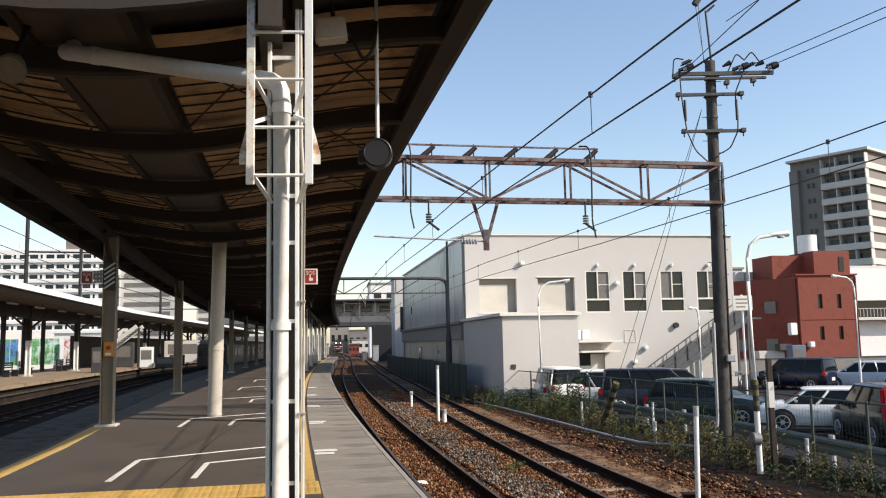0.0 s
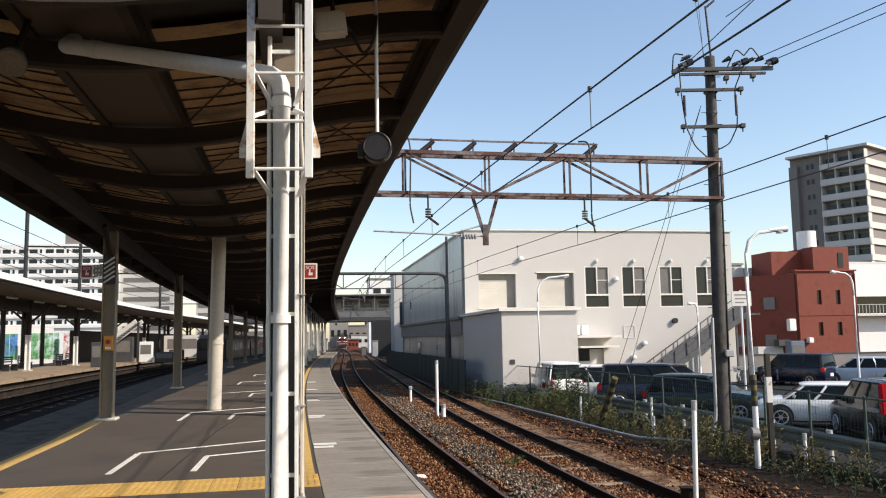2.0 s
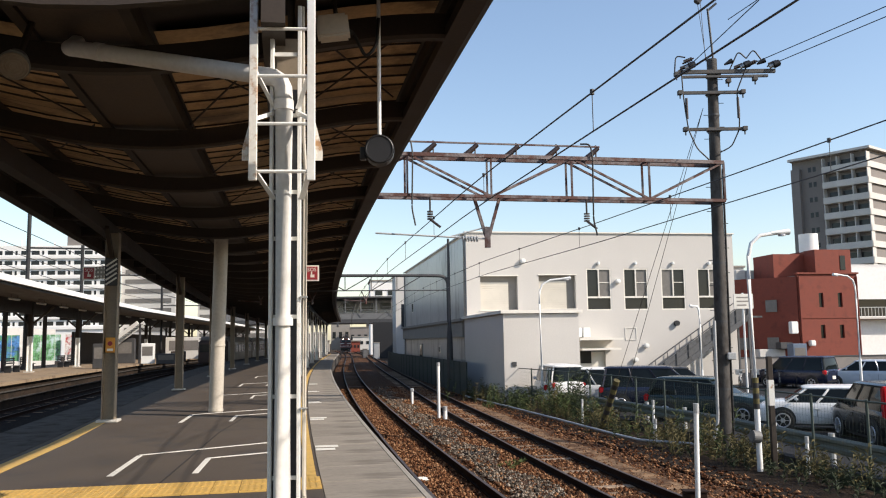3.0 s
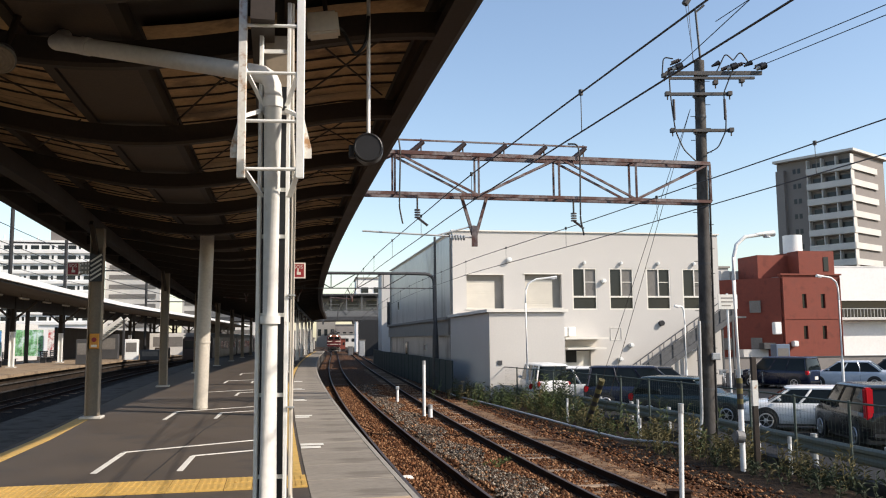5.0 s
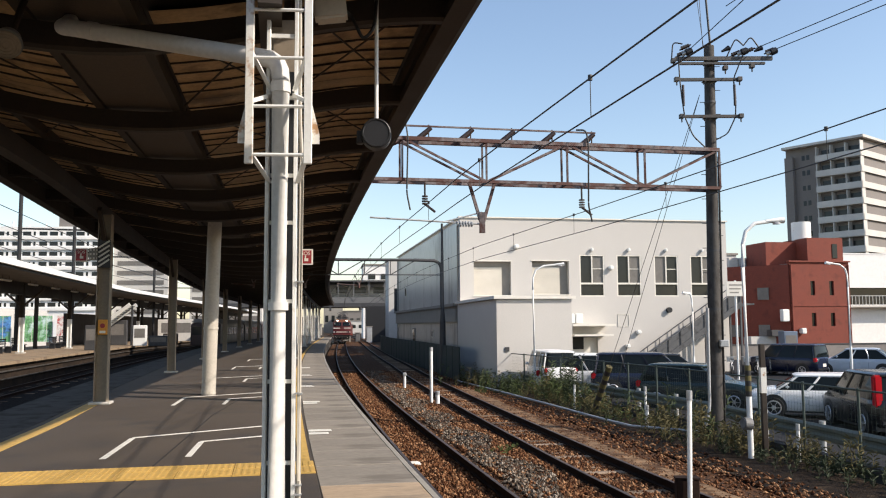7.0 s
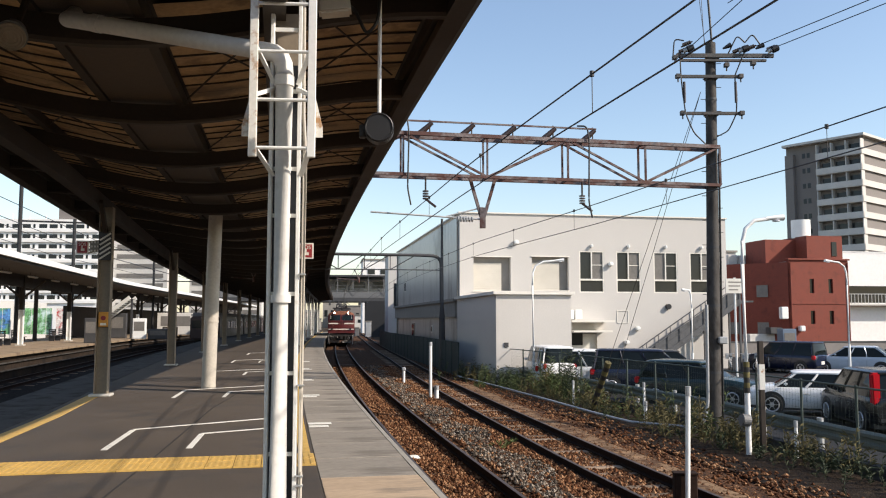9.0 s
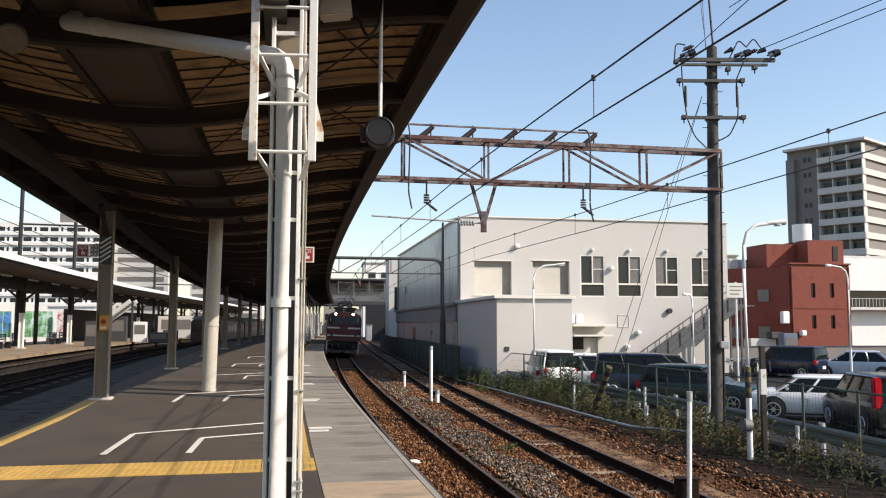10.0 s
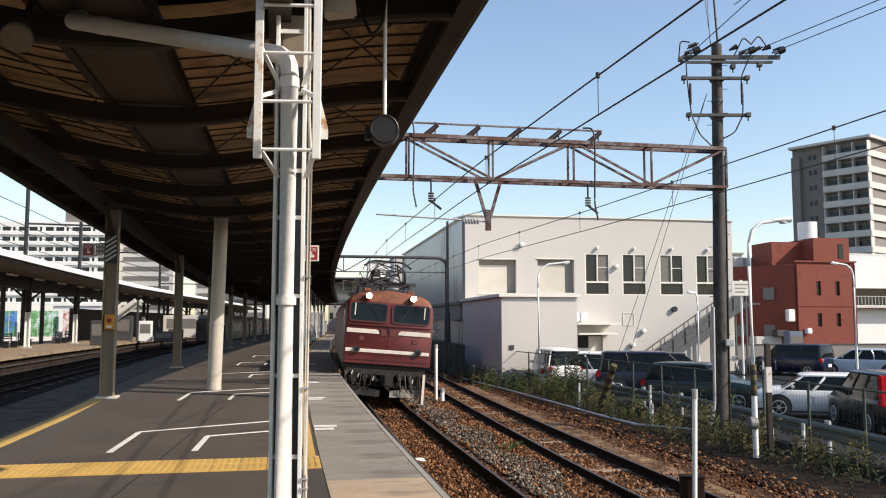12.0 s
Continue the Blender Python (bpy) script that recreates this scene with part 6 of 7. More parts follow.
PLOUGH = mat("dusty_plough", (0.2, 0.185, 0.165), 0.8, var=0.25, scale=4, fine=20, bump=0.2, stain=(0.07, 0.06, 0.05), stain_at=0.56, stain_scale=5)
lean = lambda z: 0.14 * max(0.0, z - 2.2)
for s in (-1, 1):
    bm2 = B()
    xs = sorted((s * 0.1, s * 1.27))
    round_frame(bm2, xs[0] - 0.045, xs[1] + 0.045, 2.585, 3.235, 0.13, 0.05, -0.028, 0.02)
    fr = part("window", bm2, LOCO_RED, loco, "rounded cab windscreen frame")
    bm2 = B()
    round_plate(bm2, xs[0], xs[1], 2.625, 3.195, 0.1, -0.014, 0.01)
    part("pane", bm2, CAB_GLASS, fr, "dark windscreen glass")
    bm2 = B()
    round_frame(bm2, xs[0] - 0.004, xs[1] + 0.004, 2.62, 3.2, 0.1, 0.022, -0.03, 0.0)
    part("gasket", bm2, BLACK_PLASTIC, fr, "black rubber gasket")
    bm2 = B()
    box(bm2, (s * 1.12, lean(2.9) - 0.022, 2.9), (0.035, 0.014, 0.55))
    part("mullion", bm2, LOCO_CREAM, fr, "pale corner mullion")
    bm2 = B()
    bar(bm2, (s * 0.3, lean(2.65) - 0.04, 2.65), (s * 0.62, lean(3.08) - 0.04, 3.08), 0.02, 0.02)
    part("wiper", bm2, BLACK_PLASTIC, fr)
    bm2 = B()
    rod(bm2, (s * 0.72, lean(3.43) - 0.16, 3.43), (s * 0.72, lean(3.43) + 0.2, 3.43), 0.115, 20)
    hl = part("headlight", bm2, LOCO_RED, loco, "round red headlight housing", smooth=True)
    bm2 = B()
    rod(bm2, (s * 0.72, lean(3.43) - 0.175, 3.43), (s * 0.72, lean(3.43) - 0.161, 3.43), 0.095, 20)
    part("lens", bm2, LAMP_ON, hl, "bright warm lamp")
    bm2 = B()
    v = [bm2.verts.new((s * x, y, z)) for y in (-0.016, 0.02) for x, z in ((0.3, 2.235), (1.345, 2.235), (1.345, 2.37), (0.42, 2.37), (0.34, 2.335))]
    bm2.faces.new(v[:5])
    bm2.faces.new(v[:4:-1])
    for k in range(5):
        bm2.faces.new((v[k], v[(k + 1) % 5], v[5 + (k + 1) % 5], v[5 + k]))
    bmesh.ops.recalc_face_normals(bm2, faces=bm2.faces)
    part("band", bm2, LOCO_CREAM, loco, "cream stripe")
    bm2 = B()
    rod(bm2, (s * 0.98, -0.1, 1.72), (s * 0.98, 0.05, 1.72), 0.1, 16)
    tl = part("tail_light", bm2, DARK_STEEL, loco, smooth=True)
    bm2 = B()
    rod(bm2, (s * 0.98, -0.112, 1.72), (s * 0.98, -0.101, 1.72), 0.07, 16)
    part("lens", bm2, DARK_GLASS, tl)
    bm2 = B()
    box(bm2, (s * 1.25, 0.35, 0.55), (0.08, 0.5, 0.95))
    part("step", bm2, LOCO_CREAM if s > 0 else LOCO_GREY, loco, "pale boarding step")
    bm2 = B()
    for z in (1.6, 2.3):
        box(bm2, (s * 1.36, 0.3, z), (0.04, 0.03, 0.02))
    rod(bm2, (s * 1.4, 0.18, 1.4), (s * 1.42, 0.3, 2.6), 0.018, 6)
    part("grab_rail", bm2, LOCO_CREAM, loco)
    bm2 = B()
    box(bm2, (s * 1.425, 0.95, 2.86), (0.03, 0.7, 0.55))
    part("side_window", bm2, DARK_GLASS, loco)
    bm2 = B()
    for k in range(3):
        tube(bm2, rounded([(s * (0.45 + 0.17 * k), -0.02, 0.98), (s * (0.45 + 0.17 * k), -0.16, 0.85), (s * (0.5 + 0.17 * k), -0.16, 0.5), (s * (0.56 + 0.17 * k), -0.05, 0.45)], 0.08), 0.021, 7)
    part("brake_hose", bm2, LOCO_UNDER if s < 0 else LOCO_GREY, loco)
bm = B()
box(bm, (0, -0.0, 1.68), (2.69, 0.03, 0.11))
soften(bm, 0.008)
part("band", bm, LOCO_CREAM, loco, "cream stripe")
bm = B()
box(bm, (0, 0.025, 2.5), (2.68, 0.06, 0.035))
box(bm, (0, 0.0, 1.4), (2.69, 0.03, 0.03))
box(bm, (0, 0.0, 1.585), (2.69, 0.03, 0.02))
box(bm, (0, 0.0, 2.12), (0.025, 0.02, 0.7))
part("ledge", bm, LOCO_RED, loco)
DULL_RED = mat("dull_red_plate", (0.14, 0.04, 0.033), 0.5, var=0.1)
for x, z, w, h in ((-0.16, 2.28, 0.17, 0.2), (0.12, 2.28, 0.17, 0.2), (-0.85, 2.06, 0.15, 0.14), (0.85, 2.06, 0.15, 0.14)):
    bm = B()
    box(bm, (x, -0.01, z), (w, 0.02, h))
    part("plate", bm, DULL_RED, loco, "dull plate without lettering")
bm = B()
box(bm, (0, 0.36, 1.08), (2.5, 0.5, 0.3))
for x, z, w, h in ((-1.02, 0.78, 0.34, 0.4), (0.98, 0.8, 0.3, 0.34), (-0.55, 0.92, 0.22, 0.2), (0.52, 0.9, 0.26, 0.22), (-0.3, 0.68, 0.14, 0.24), (0.34, 0.62, 0.16, 0.2)):
    box(bm, (x, 0.28, z), (w, 0.3, h))
for x in (-1.1, -0.72, -0.36, 0.4, 0.74, 1.08):
    rod(bm, (x, 0.06, 0.94), (x + 0.05, 0.06, 0.62), 0.035, 8)
    rod(bm, (x, 0.02, 0.94), (x, 0.2, 0.98), 0.05, 8)
rod(bm, (-1.2, 0.1, 0.6), (1.2, 0.1, 0.6), 0.025, 6)
box(bm, (0, 9.3, 0.85), (2.5, 17.5, 0.4))
part("underframe", bm, LOCO_UNDER, loco)
for x, z in ((-1.08, 0.92), (-0.88, 0.82), (-0.4, 0.76), (0.86, 0.74)):
    bm = B()
    bar(bm, (x, -0.02, z), (x + 0.03, -0.02, z + 0.12), 0.05, 0.03)
    part("cock_handle", bm, LOCO_CREAM, loco, "white cock handle")
bm = B()
box(bm, (0, -0.3, 0.82), (0.34, 0.6, 0.3))
box(bm, (0.05, -0.62, 0.82), (0.3, 0.12, 0.42))
soften(bm, 0.04, 2)
part("coupler", bm, LOCO_UNDER, loco)
bm = B()
for s in (-1, 1):
    v = [bm.verts.new(p) for p in ((s * 1.15, 0.3, 0.26), (s * 0.16, -0.1, 0.26), (s * 0.16, -0.1, 0.46), (s * 1.15, 0.3, 0.58), (s * 1.15, 0.38, 0.26), (s * 0.16, 0.0, 0.26), (s * 0.16, 0.0, 0.46), (s * 1.15, 0.38, 0.58))]
    for f in ((0, 1, 2, 3), (7, 6, 5, 4), (0, 4, 5, 1), (1, 5, 6, 2), (2, 6, 7, 3), (3, 7, 4, 0)):
        bm.faces.new([v[i] for i in f])
part("rail_guard", bm, PLOUGH, loco, "pale dusty snowplough plates")
for yb in (2.6, 9.3, 16.0):
    bm = B()
    for s in (-1, 1):
        box(bm, (s * 0.95, yb, 0.62), (0.12, 3.4, 0.3))
        for q in (-1.2, 0, 1.2):
            box(bm, (s * 1.0, yb + q, 0.55), (0.2, 0.35, 0.35))
    bg = part("bogie", bm, LOCO_UNDER, loco)
    for q in (-1.2, 1.2):
        bm = B()
        rod(bm, (-0.6, yb + q, 0.56), (0.6, yb + q, 0.56), 0.09, 12)
        for s in (-1, 1):
            rod(bm, (s * 0.5, yb + q, 0.56), (s * 0.63, yb + q, 0.56), 0.555, 28)
        part("wheelset", bm, LOCO_UNDER, bg)
for yp in (2.9, 14.8):
    bm = B()
    for x in (-0.75, 0.75):
        for y in (-0.7, 0.7):
            for k in range(4):
                rod(bm, (x, yp + y, 3.66 + 0.07 * k), (x, yp + y, 3.69 + 0.07 * k), 0.08, 8)
    for y in (-0.7, 0.7):
        bar(bm, (-0.98, yp + y, 3.98), (0.98, yp + y, 3.98), 0.1, 0.12)
    for x in (-0.75, 0.75):
        bar(bm, (x, yp - 0.9, 3.98), (x, yp + 0.9, 3.98), 0.07, 0.07)
    pg = part("pantograph", bm, DARK_STEEL, loco, "raised diamond pantograph")
    bm = B()
    hgt = 4.8
    for x in (-0.6, 0.6):
        for y in (-1, 1):
            rod(bm, (x, yp + y * 0.75, 4.02), (x * 0.85, yp + y * 1.15, 4.4), 0.04, 6)
            rod(bm, (x * 0.85, yp + y * 1.15, 4.4), (x * 0.55, yp, hgt - 0.1), 0.032, 6)
    for y in (-1, 1):
        rod(bm, (-0.5, yp + y * 1.15, 4.4), (0.5, yp + y * 1.15, 4.4), 0.02, 6)
        rod(bm, (-0.5, yp + y * 1.15, 4.4), (0.3, yp, hgt - 0.1), 0.012, 6)
        rod(bm, (0.5, yp + y * 1.15, 4.4), (-0.3, yp, hgt - 0.1), 0.02, 6)
        rod(bm, (-0.6, yp + y * 0.75, 4.02), (0.5, yp + y * 1.15, 4.4), 0.02, 6)
        rod(bm, (0.6, yp + y * 0.75, 4.02), (-0.5, yp + y * 1.15, 4.4), 0.02, 6)
    part("linkage", bm, DARK_STEEL, pg)
    bm = B()
    for y in (-0.15, 0.15):
        tube(bm, rounded([(-0.85, yp + y, hgt - 0.2), (-0.55, yp + y, hgt), (0.55, yp + y, hgt), (0.85, yp + y, hgt - 0.2)], 0.15), 0.026, 6)
    part("collector_bow", bm, DARK_STEEL, pg)
bm = B()
for x in (-0.5, 0.45):
    box(bm, (x, 7.0, 3.8), (0.7, 3.2, 0.3))
for y in (5.0, 8.5, 11):
    rod(bm, (0, y, 3.66), (0, y, 4.1), 0.06, 8)
rod(bm, (0.2, 1.2, 4.0), (0.2, 16, 4.0), 0.02, 6)
part("roof_equipment", bm, DARK_STEEL, loco)
bm = B()
for x in (-0.75, 0.7):
    box(bm, (x, 1.2, 3.66), (0.22, 0.35, 0.1))
soften(bm, 0.02)
part("roof_vent", bm, LOCO_ROOF, loco)

# ---- car park side ----
bm = B()
rings = []
for y in steps(2, 74, 4):
    rings.append([bm.verts.new(v) for v in (on(y, 8.3, -1.23), on(y, 8.3, -1.23) + Vector((60, 8, 0)))])
for a, b in zip(rings, rings[1:]):
    bm.faces.new((a[0], a[1], b[1], b[0]))
single("car_park", bm, LOT_ASPHALT, "grey asphalt car park surface", "car park", "structure")


def fence_off(y):
    return float(np.interp(y, (2, 14, 22, 30, 40, 60), (8.1, 7.9, 8.3, 7.75, 6.5, 5.6)))


fence = thing("mesh_fence", "faded green wire mesh fence along the tracks", "fence", pose(*on(20, 7.9, -1.2)))
fy = [11.0 + 1.9 * k for k in range(26)]
for a, b in zip(fy, fy[1:]):
    pa, pb = on(a, fence_off(a), -1.25), on(b, fence_off(b), -1.25)
    bm = B()
    rod(bm, pa, pa + Vector((0, 0, 1.6)), 0.03, 8)
    part("post", bm, GREEN_FENCE, fence, here=True)
    bm = B()
    rod(bm, pa + Vector((0, 0, 1.56)), pb + Vector((0, 0, 1.56)), 0.02, 6)
    part("top_rail", bm, GREEN_FENCE, fence, here=True)
    bm = B()
    n_v = 16 if a < 40 else 8
    for k in range(1, n_v):
        p = pa.lerp(pb, k / n_v)
        bar(bm, p + Vector((0, 0, 0.12)), p + Vector((0, 0, 1.54)), 0.0024, 0.0024)
    for k in range(11):
        z = 0.14 + 0.14 * k
        bar(bm, pa + Vector((0, 0, z)), pb + Vector((0, 0, z)), 0.0024, 0.0024)
    tagged(part("wire_panel", bm, GREEN_FENCE, fence, "wire mesh", here=True), kind="stuff")
bm = B()
sweep(bm, rect(-0.12, 0.12, -1.35, -1.08), 11, 58, 2.0, shift=fence_off)
single("kerb", bm, DARK_CONCRETE, "dark stained concrete kerb under the fence", "kerb", "structure")
gr = thing("guard_rail", "grey-green steel guard rail behind the fence", "guard rail", pose(*on(20, 8.6, -1.2)))
bm = B()
sweep(bm, [(o, z - 0.58) for o, z in ((0.0, 0.0), (-0.05, -0.05), (-0.05, -0.11), (0.0, -0.15), (0.0, -0.2), (-0.05, -0.24), (-0.05, -0.3), (0.0, -0.35), (0.012, -0.35), (0.012, 0.0))], 11, 46, 1.0, shift=lambda y: fence_off(y) + 0.45)
part("beam", bm, mat("guard_rail_paint", (0.11, 0.13, 0.112), 0.55, var=0.12, scale=2, stain=(0.2, 0.16, 0.11), stain_at=0.64, stain_scale=3), gr, "weathered corrugated beam", here=True)
for y in steps(12, 46, 2.4):
    bm = B()
    rod(bm, on(y, fence_off(y) + 0.53, -1.25), on(y, fence_off(y) + 0.53, -0.52), 0.07, 10)
    part("post", bm, GALVANISED, gr, here=True)
duct = thing("cable_duct", "grey cable pipe along the ballast, bent up the pole", "cable duct", pose(*on(28, 5.8, -1.2)))
bm = B()
run = [on(y, float(np.interp(y, (21, 23, 28, 34, 40), (6.25, 6.05, 5.85, 5.5, 5.0))), -1.12) for y in steps(21.6, 41, 1.0)]
tube(bm, rounded([Vector((6.84, 21.2, 2.0)), Vector((6.8, 21.18, -0.6)), Vector((6.62, 21.15, -1.1)), run[0]], 0.3) + run[1:], 0.04, 10)
part("pipe", bm, GALVANISED, duct, here=True, smooth=True)


sf = thing("screen_fence", "dark green screen fence along the building's side", "fence", pose(*on(60, 5.25, -1.2)))
sy = [41.0 + 2.0 * k for k in range(30)]
for a, b in zip(sy, sy[1:]):
    o = lambda y: float(np.interp(y, (41, 55, 65, 76, 100), (5.1, 5.1, 4.75, 4.35, 4.6)))
    pa, pb = on(a, o(a), -1.3), on(b, o(b), -1.3)
    bm = B()
    rod(bm, pa, pa + Vector((0, 0, 1.82)), 0.035, 6)
    part("post", bm, SCREEN_GREEN, sf, here=True)
    bm = B()
    bar(bm, pa + Vector((0, 0, 0.95)), pb + Vector((0, 0, 0.95)), 0.02, 1.75)
    part("panel", bm, SCREEN_GREEN, sf, here=True)


def marker(p, h, r, label, cap=None, lean=0.0):
    s = thing("marker_post", label, "post", pose(*p), "marker posts")
    bm = B()
    rod(bm, (0, 0, 0), (lean, 0, h), r, 12)
    part("shaft", bm, WHITE_PAINT, s, smooth=True)
    bm = B()
    if cap == "block":
        box(bm, (lean, 0, h + 0.05), (0.16, 0.16, 0.16))
        soften(bm, 0.03)
    else:
        rod(bm, (lean, 0, h - 0.12), (lean * 1.0, 0, h + 0.015), r + 0.006, 12)
    part("cap", bm, GALVANISED, s, "grey cap")


marker((3.5, 12.0, -1.2), 1.84, 0.036, "white round marker post beside the second track", lean=0.05)
jb = thing("junction_box", "rust-dark steel junction box standing behind the marker post", "junction box", pose(3.52, 12.16, -1.2, 0, 0, -6))
bm = B()
box(bm, (0, 0, 0.31), (0.32, 0.2, 0.58))
soften(bm, 0.012)
part("case", bm, RAIL_SIDE, jb)
bm = B()
box(bm, (0, 0, 0.615), (0.34, 0.22, 0.02))
part("lid", bm, RAIL_SIDE, jb)
bm = B()
box(bm, (0, 0, 0.0), (0.4, 0.28, 0.06))
part("footing", bm, DARK_CONCRETE, jb)
marker((-0.27, 30.0, -1.2), 2.02, 0.055, "tall white marker post between the tracks")
marker((-0.05, 29.5, -1.2), 0.5, 0.075, "short white post between the tracks")
marker((-1.5, 37.0, -1.2), 0.62, 0.06, "low concrete marker with a grey head", "block")
for y, o, h in ((23.0, 7.2, 1.05), (22.2, 6.9, 0.6), (16.2, 7.55, 0.75), (27.5, 6.6, 0.8)):
    p = on(y, o, -1.25)
    marker(p, h, 0.036, "short white stake beside the fence")

# dark steel post and striped lamp by the pole
dp = thing("fence_post", "dark steel post with a pale middle beside the pole", "post", pose(7.05, 18.3, -1.25))
bm = B()
box(bm, (0, 0, 1.2), (0.11, 0.11, 2.4))
soften(bm, 0.01)
part("shaft", bm, BROWN_STEEL, dp)
bm = B()
box(bm, (0, -0.003, 1.62), (0.12, 0.12, 0.55))
part("sleeve", bm, WHITE_RUST, dp, "pale sleeve")


def street_lamp(p, h, reach, rz, label, sleeve=False):
    s = thing("street_lamp", label, "street lamp", pose(*p, 0, 0, rz), "street lamps")
    bm = B()
    tube(bm, [(0, 0, 0), (0, 0, h * 0.35), (-0.02, 0, h * 0.8), (0.0, 0, h * 0.9), (0.12 * reach, 0, h * 0.955), (0.45 * reach, 0, h * 0.99), (reach, 0, h)], 0.042, 12)
    part("pole", bm, WHITE_PAINT, s, smooth=True)
    bm = B()
    rod(bm, (0, 0, 0), (0, 0, h * 0.3), 0.06, 12)
    part("lower_pole", bm, WHITE_PAINT, s, smooth=True)
    bm = B()
    rod(bm, (reach - 0.1, 0, h), (reach + 0.32, 0, h + 0.04), 0.045, 12, 0.09)
    bmesh.ops.scale(bm, vec=(1, 1, 0.8), verts=bm.verts, space=Matrix.Translation((0, 0, -h)))
    part("head", bm, WHITE_PAINT, s, "pale lamp head", smooth=True)
    bm = B()
    rod(bm, (reach + 0.16, 0, h - 0.06), (reach + 0.16, 0, h - 0.03), 0.08, 12)
    part("lens", bm, CLEAR_LENS, s)
    if sleeve:
        for k in range(6):
            bm = B()
            rod(bm, (0, 0, 1.3 + 0.11 * k), (0.0, 0, 1.41 + 0.11 * k), 0.066, 14)
            part("stripe", bm, LEAF_DRY if k % 2 else BLACK_PLASTIC, s, "faded hazard stripe")
        bm = B()
        rod(bm, (-0.2, -0.07, 0.74), (0.0, -0.07, 0.72), 0.13, 18)
        soften(bm, 0.02, 2)
        part("drum", bm, DULL_STEEL, s, "grey cable drum")


street_lamp((6.62, 18.0, -1.25), 5.08, 0.65, 8, "white street lamp with a striped sleeve at its foot", True)
street_lamp((4.12, 36.0, -1.25), 5.46, 1.07, 8, "slim white street lamp before the building")
street_lamp((19.75, 40.0, -1.25), 5.7, 0.8, 190, "slim white street lamp in the car park")
street_lamp((12.2, 40.0, -1.25), 4.3, 0.15, 190, "thin white lamp post near the stair")
sg = thing("notice_board", "white notice board on a post in the car park", "sign", pose(14.2, 39.6, -1.25, 0, 0, 5))
bm = B()
box(bm, (0, 0, 4.5), (0.95, 0.06, 0.7))
part("board", bm, TRIM_WHITE, sg)
bm = B()
for k in range(3):
    box(bm, (-0.05 * k, -0.034, 4.68 - 0.18 * k), (0.7 - 0.12 * k, 0.006, 0.06))
part("text_bar", bm, REVEAL, sg)
bm = B()
rod(bm, (0.0, 0.06, 0), (0.0, 0.06, 4.9), 0.05, 10)
part("pole", bm, WHITE_PAINT, sg)
vm = thing("vending_cabinet", "blue-grey cabinet before the brick building", "cabinet", pose(30.2, 72, -1.3, 0, 0, 10))
bm = B()
box(bm, (0, 0, 1.1), (1.3, 0.9, 2.2))
soften(bm, 0.04)
part("case", bm, mat("cabinet_blue", (0.1, 0.14, 0.2), 0.5, var=0.1), vm)
bm = B()
box(bm, (0, -0.46, 1.4), (1.0, 0.02, 0.9))
part("panel", bm, PALE_GLASS, vm)
wl = thing("boundary_wall", "low pale wall with a dark coping before the brick building", "wall", pose(26, 66, -1.3, 0, 0, 8))
bm = B()
box(bm, (6, 0, 0.6), (30, 0.25, 1.2))
part("wall", bm, TOWER_GREY, wl)
bm = B()
box(bm, (6, 0, 1.23), (30, 0.35, 0.08))
part("coping", bm, DARK_STEEL, wl)


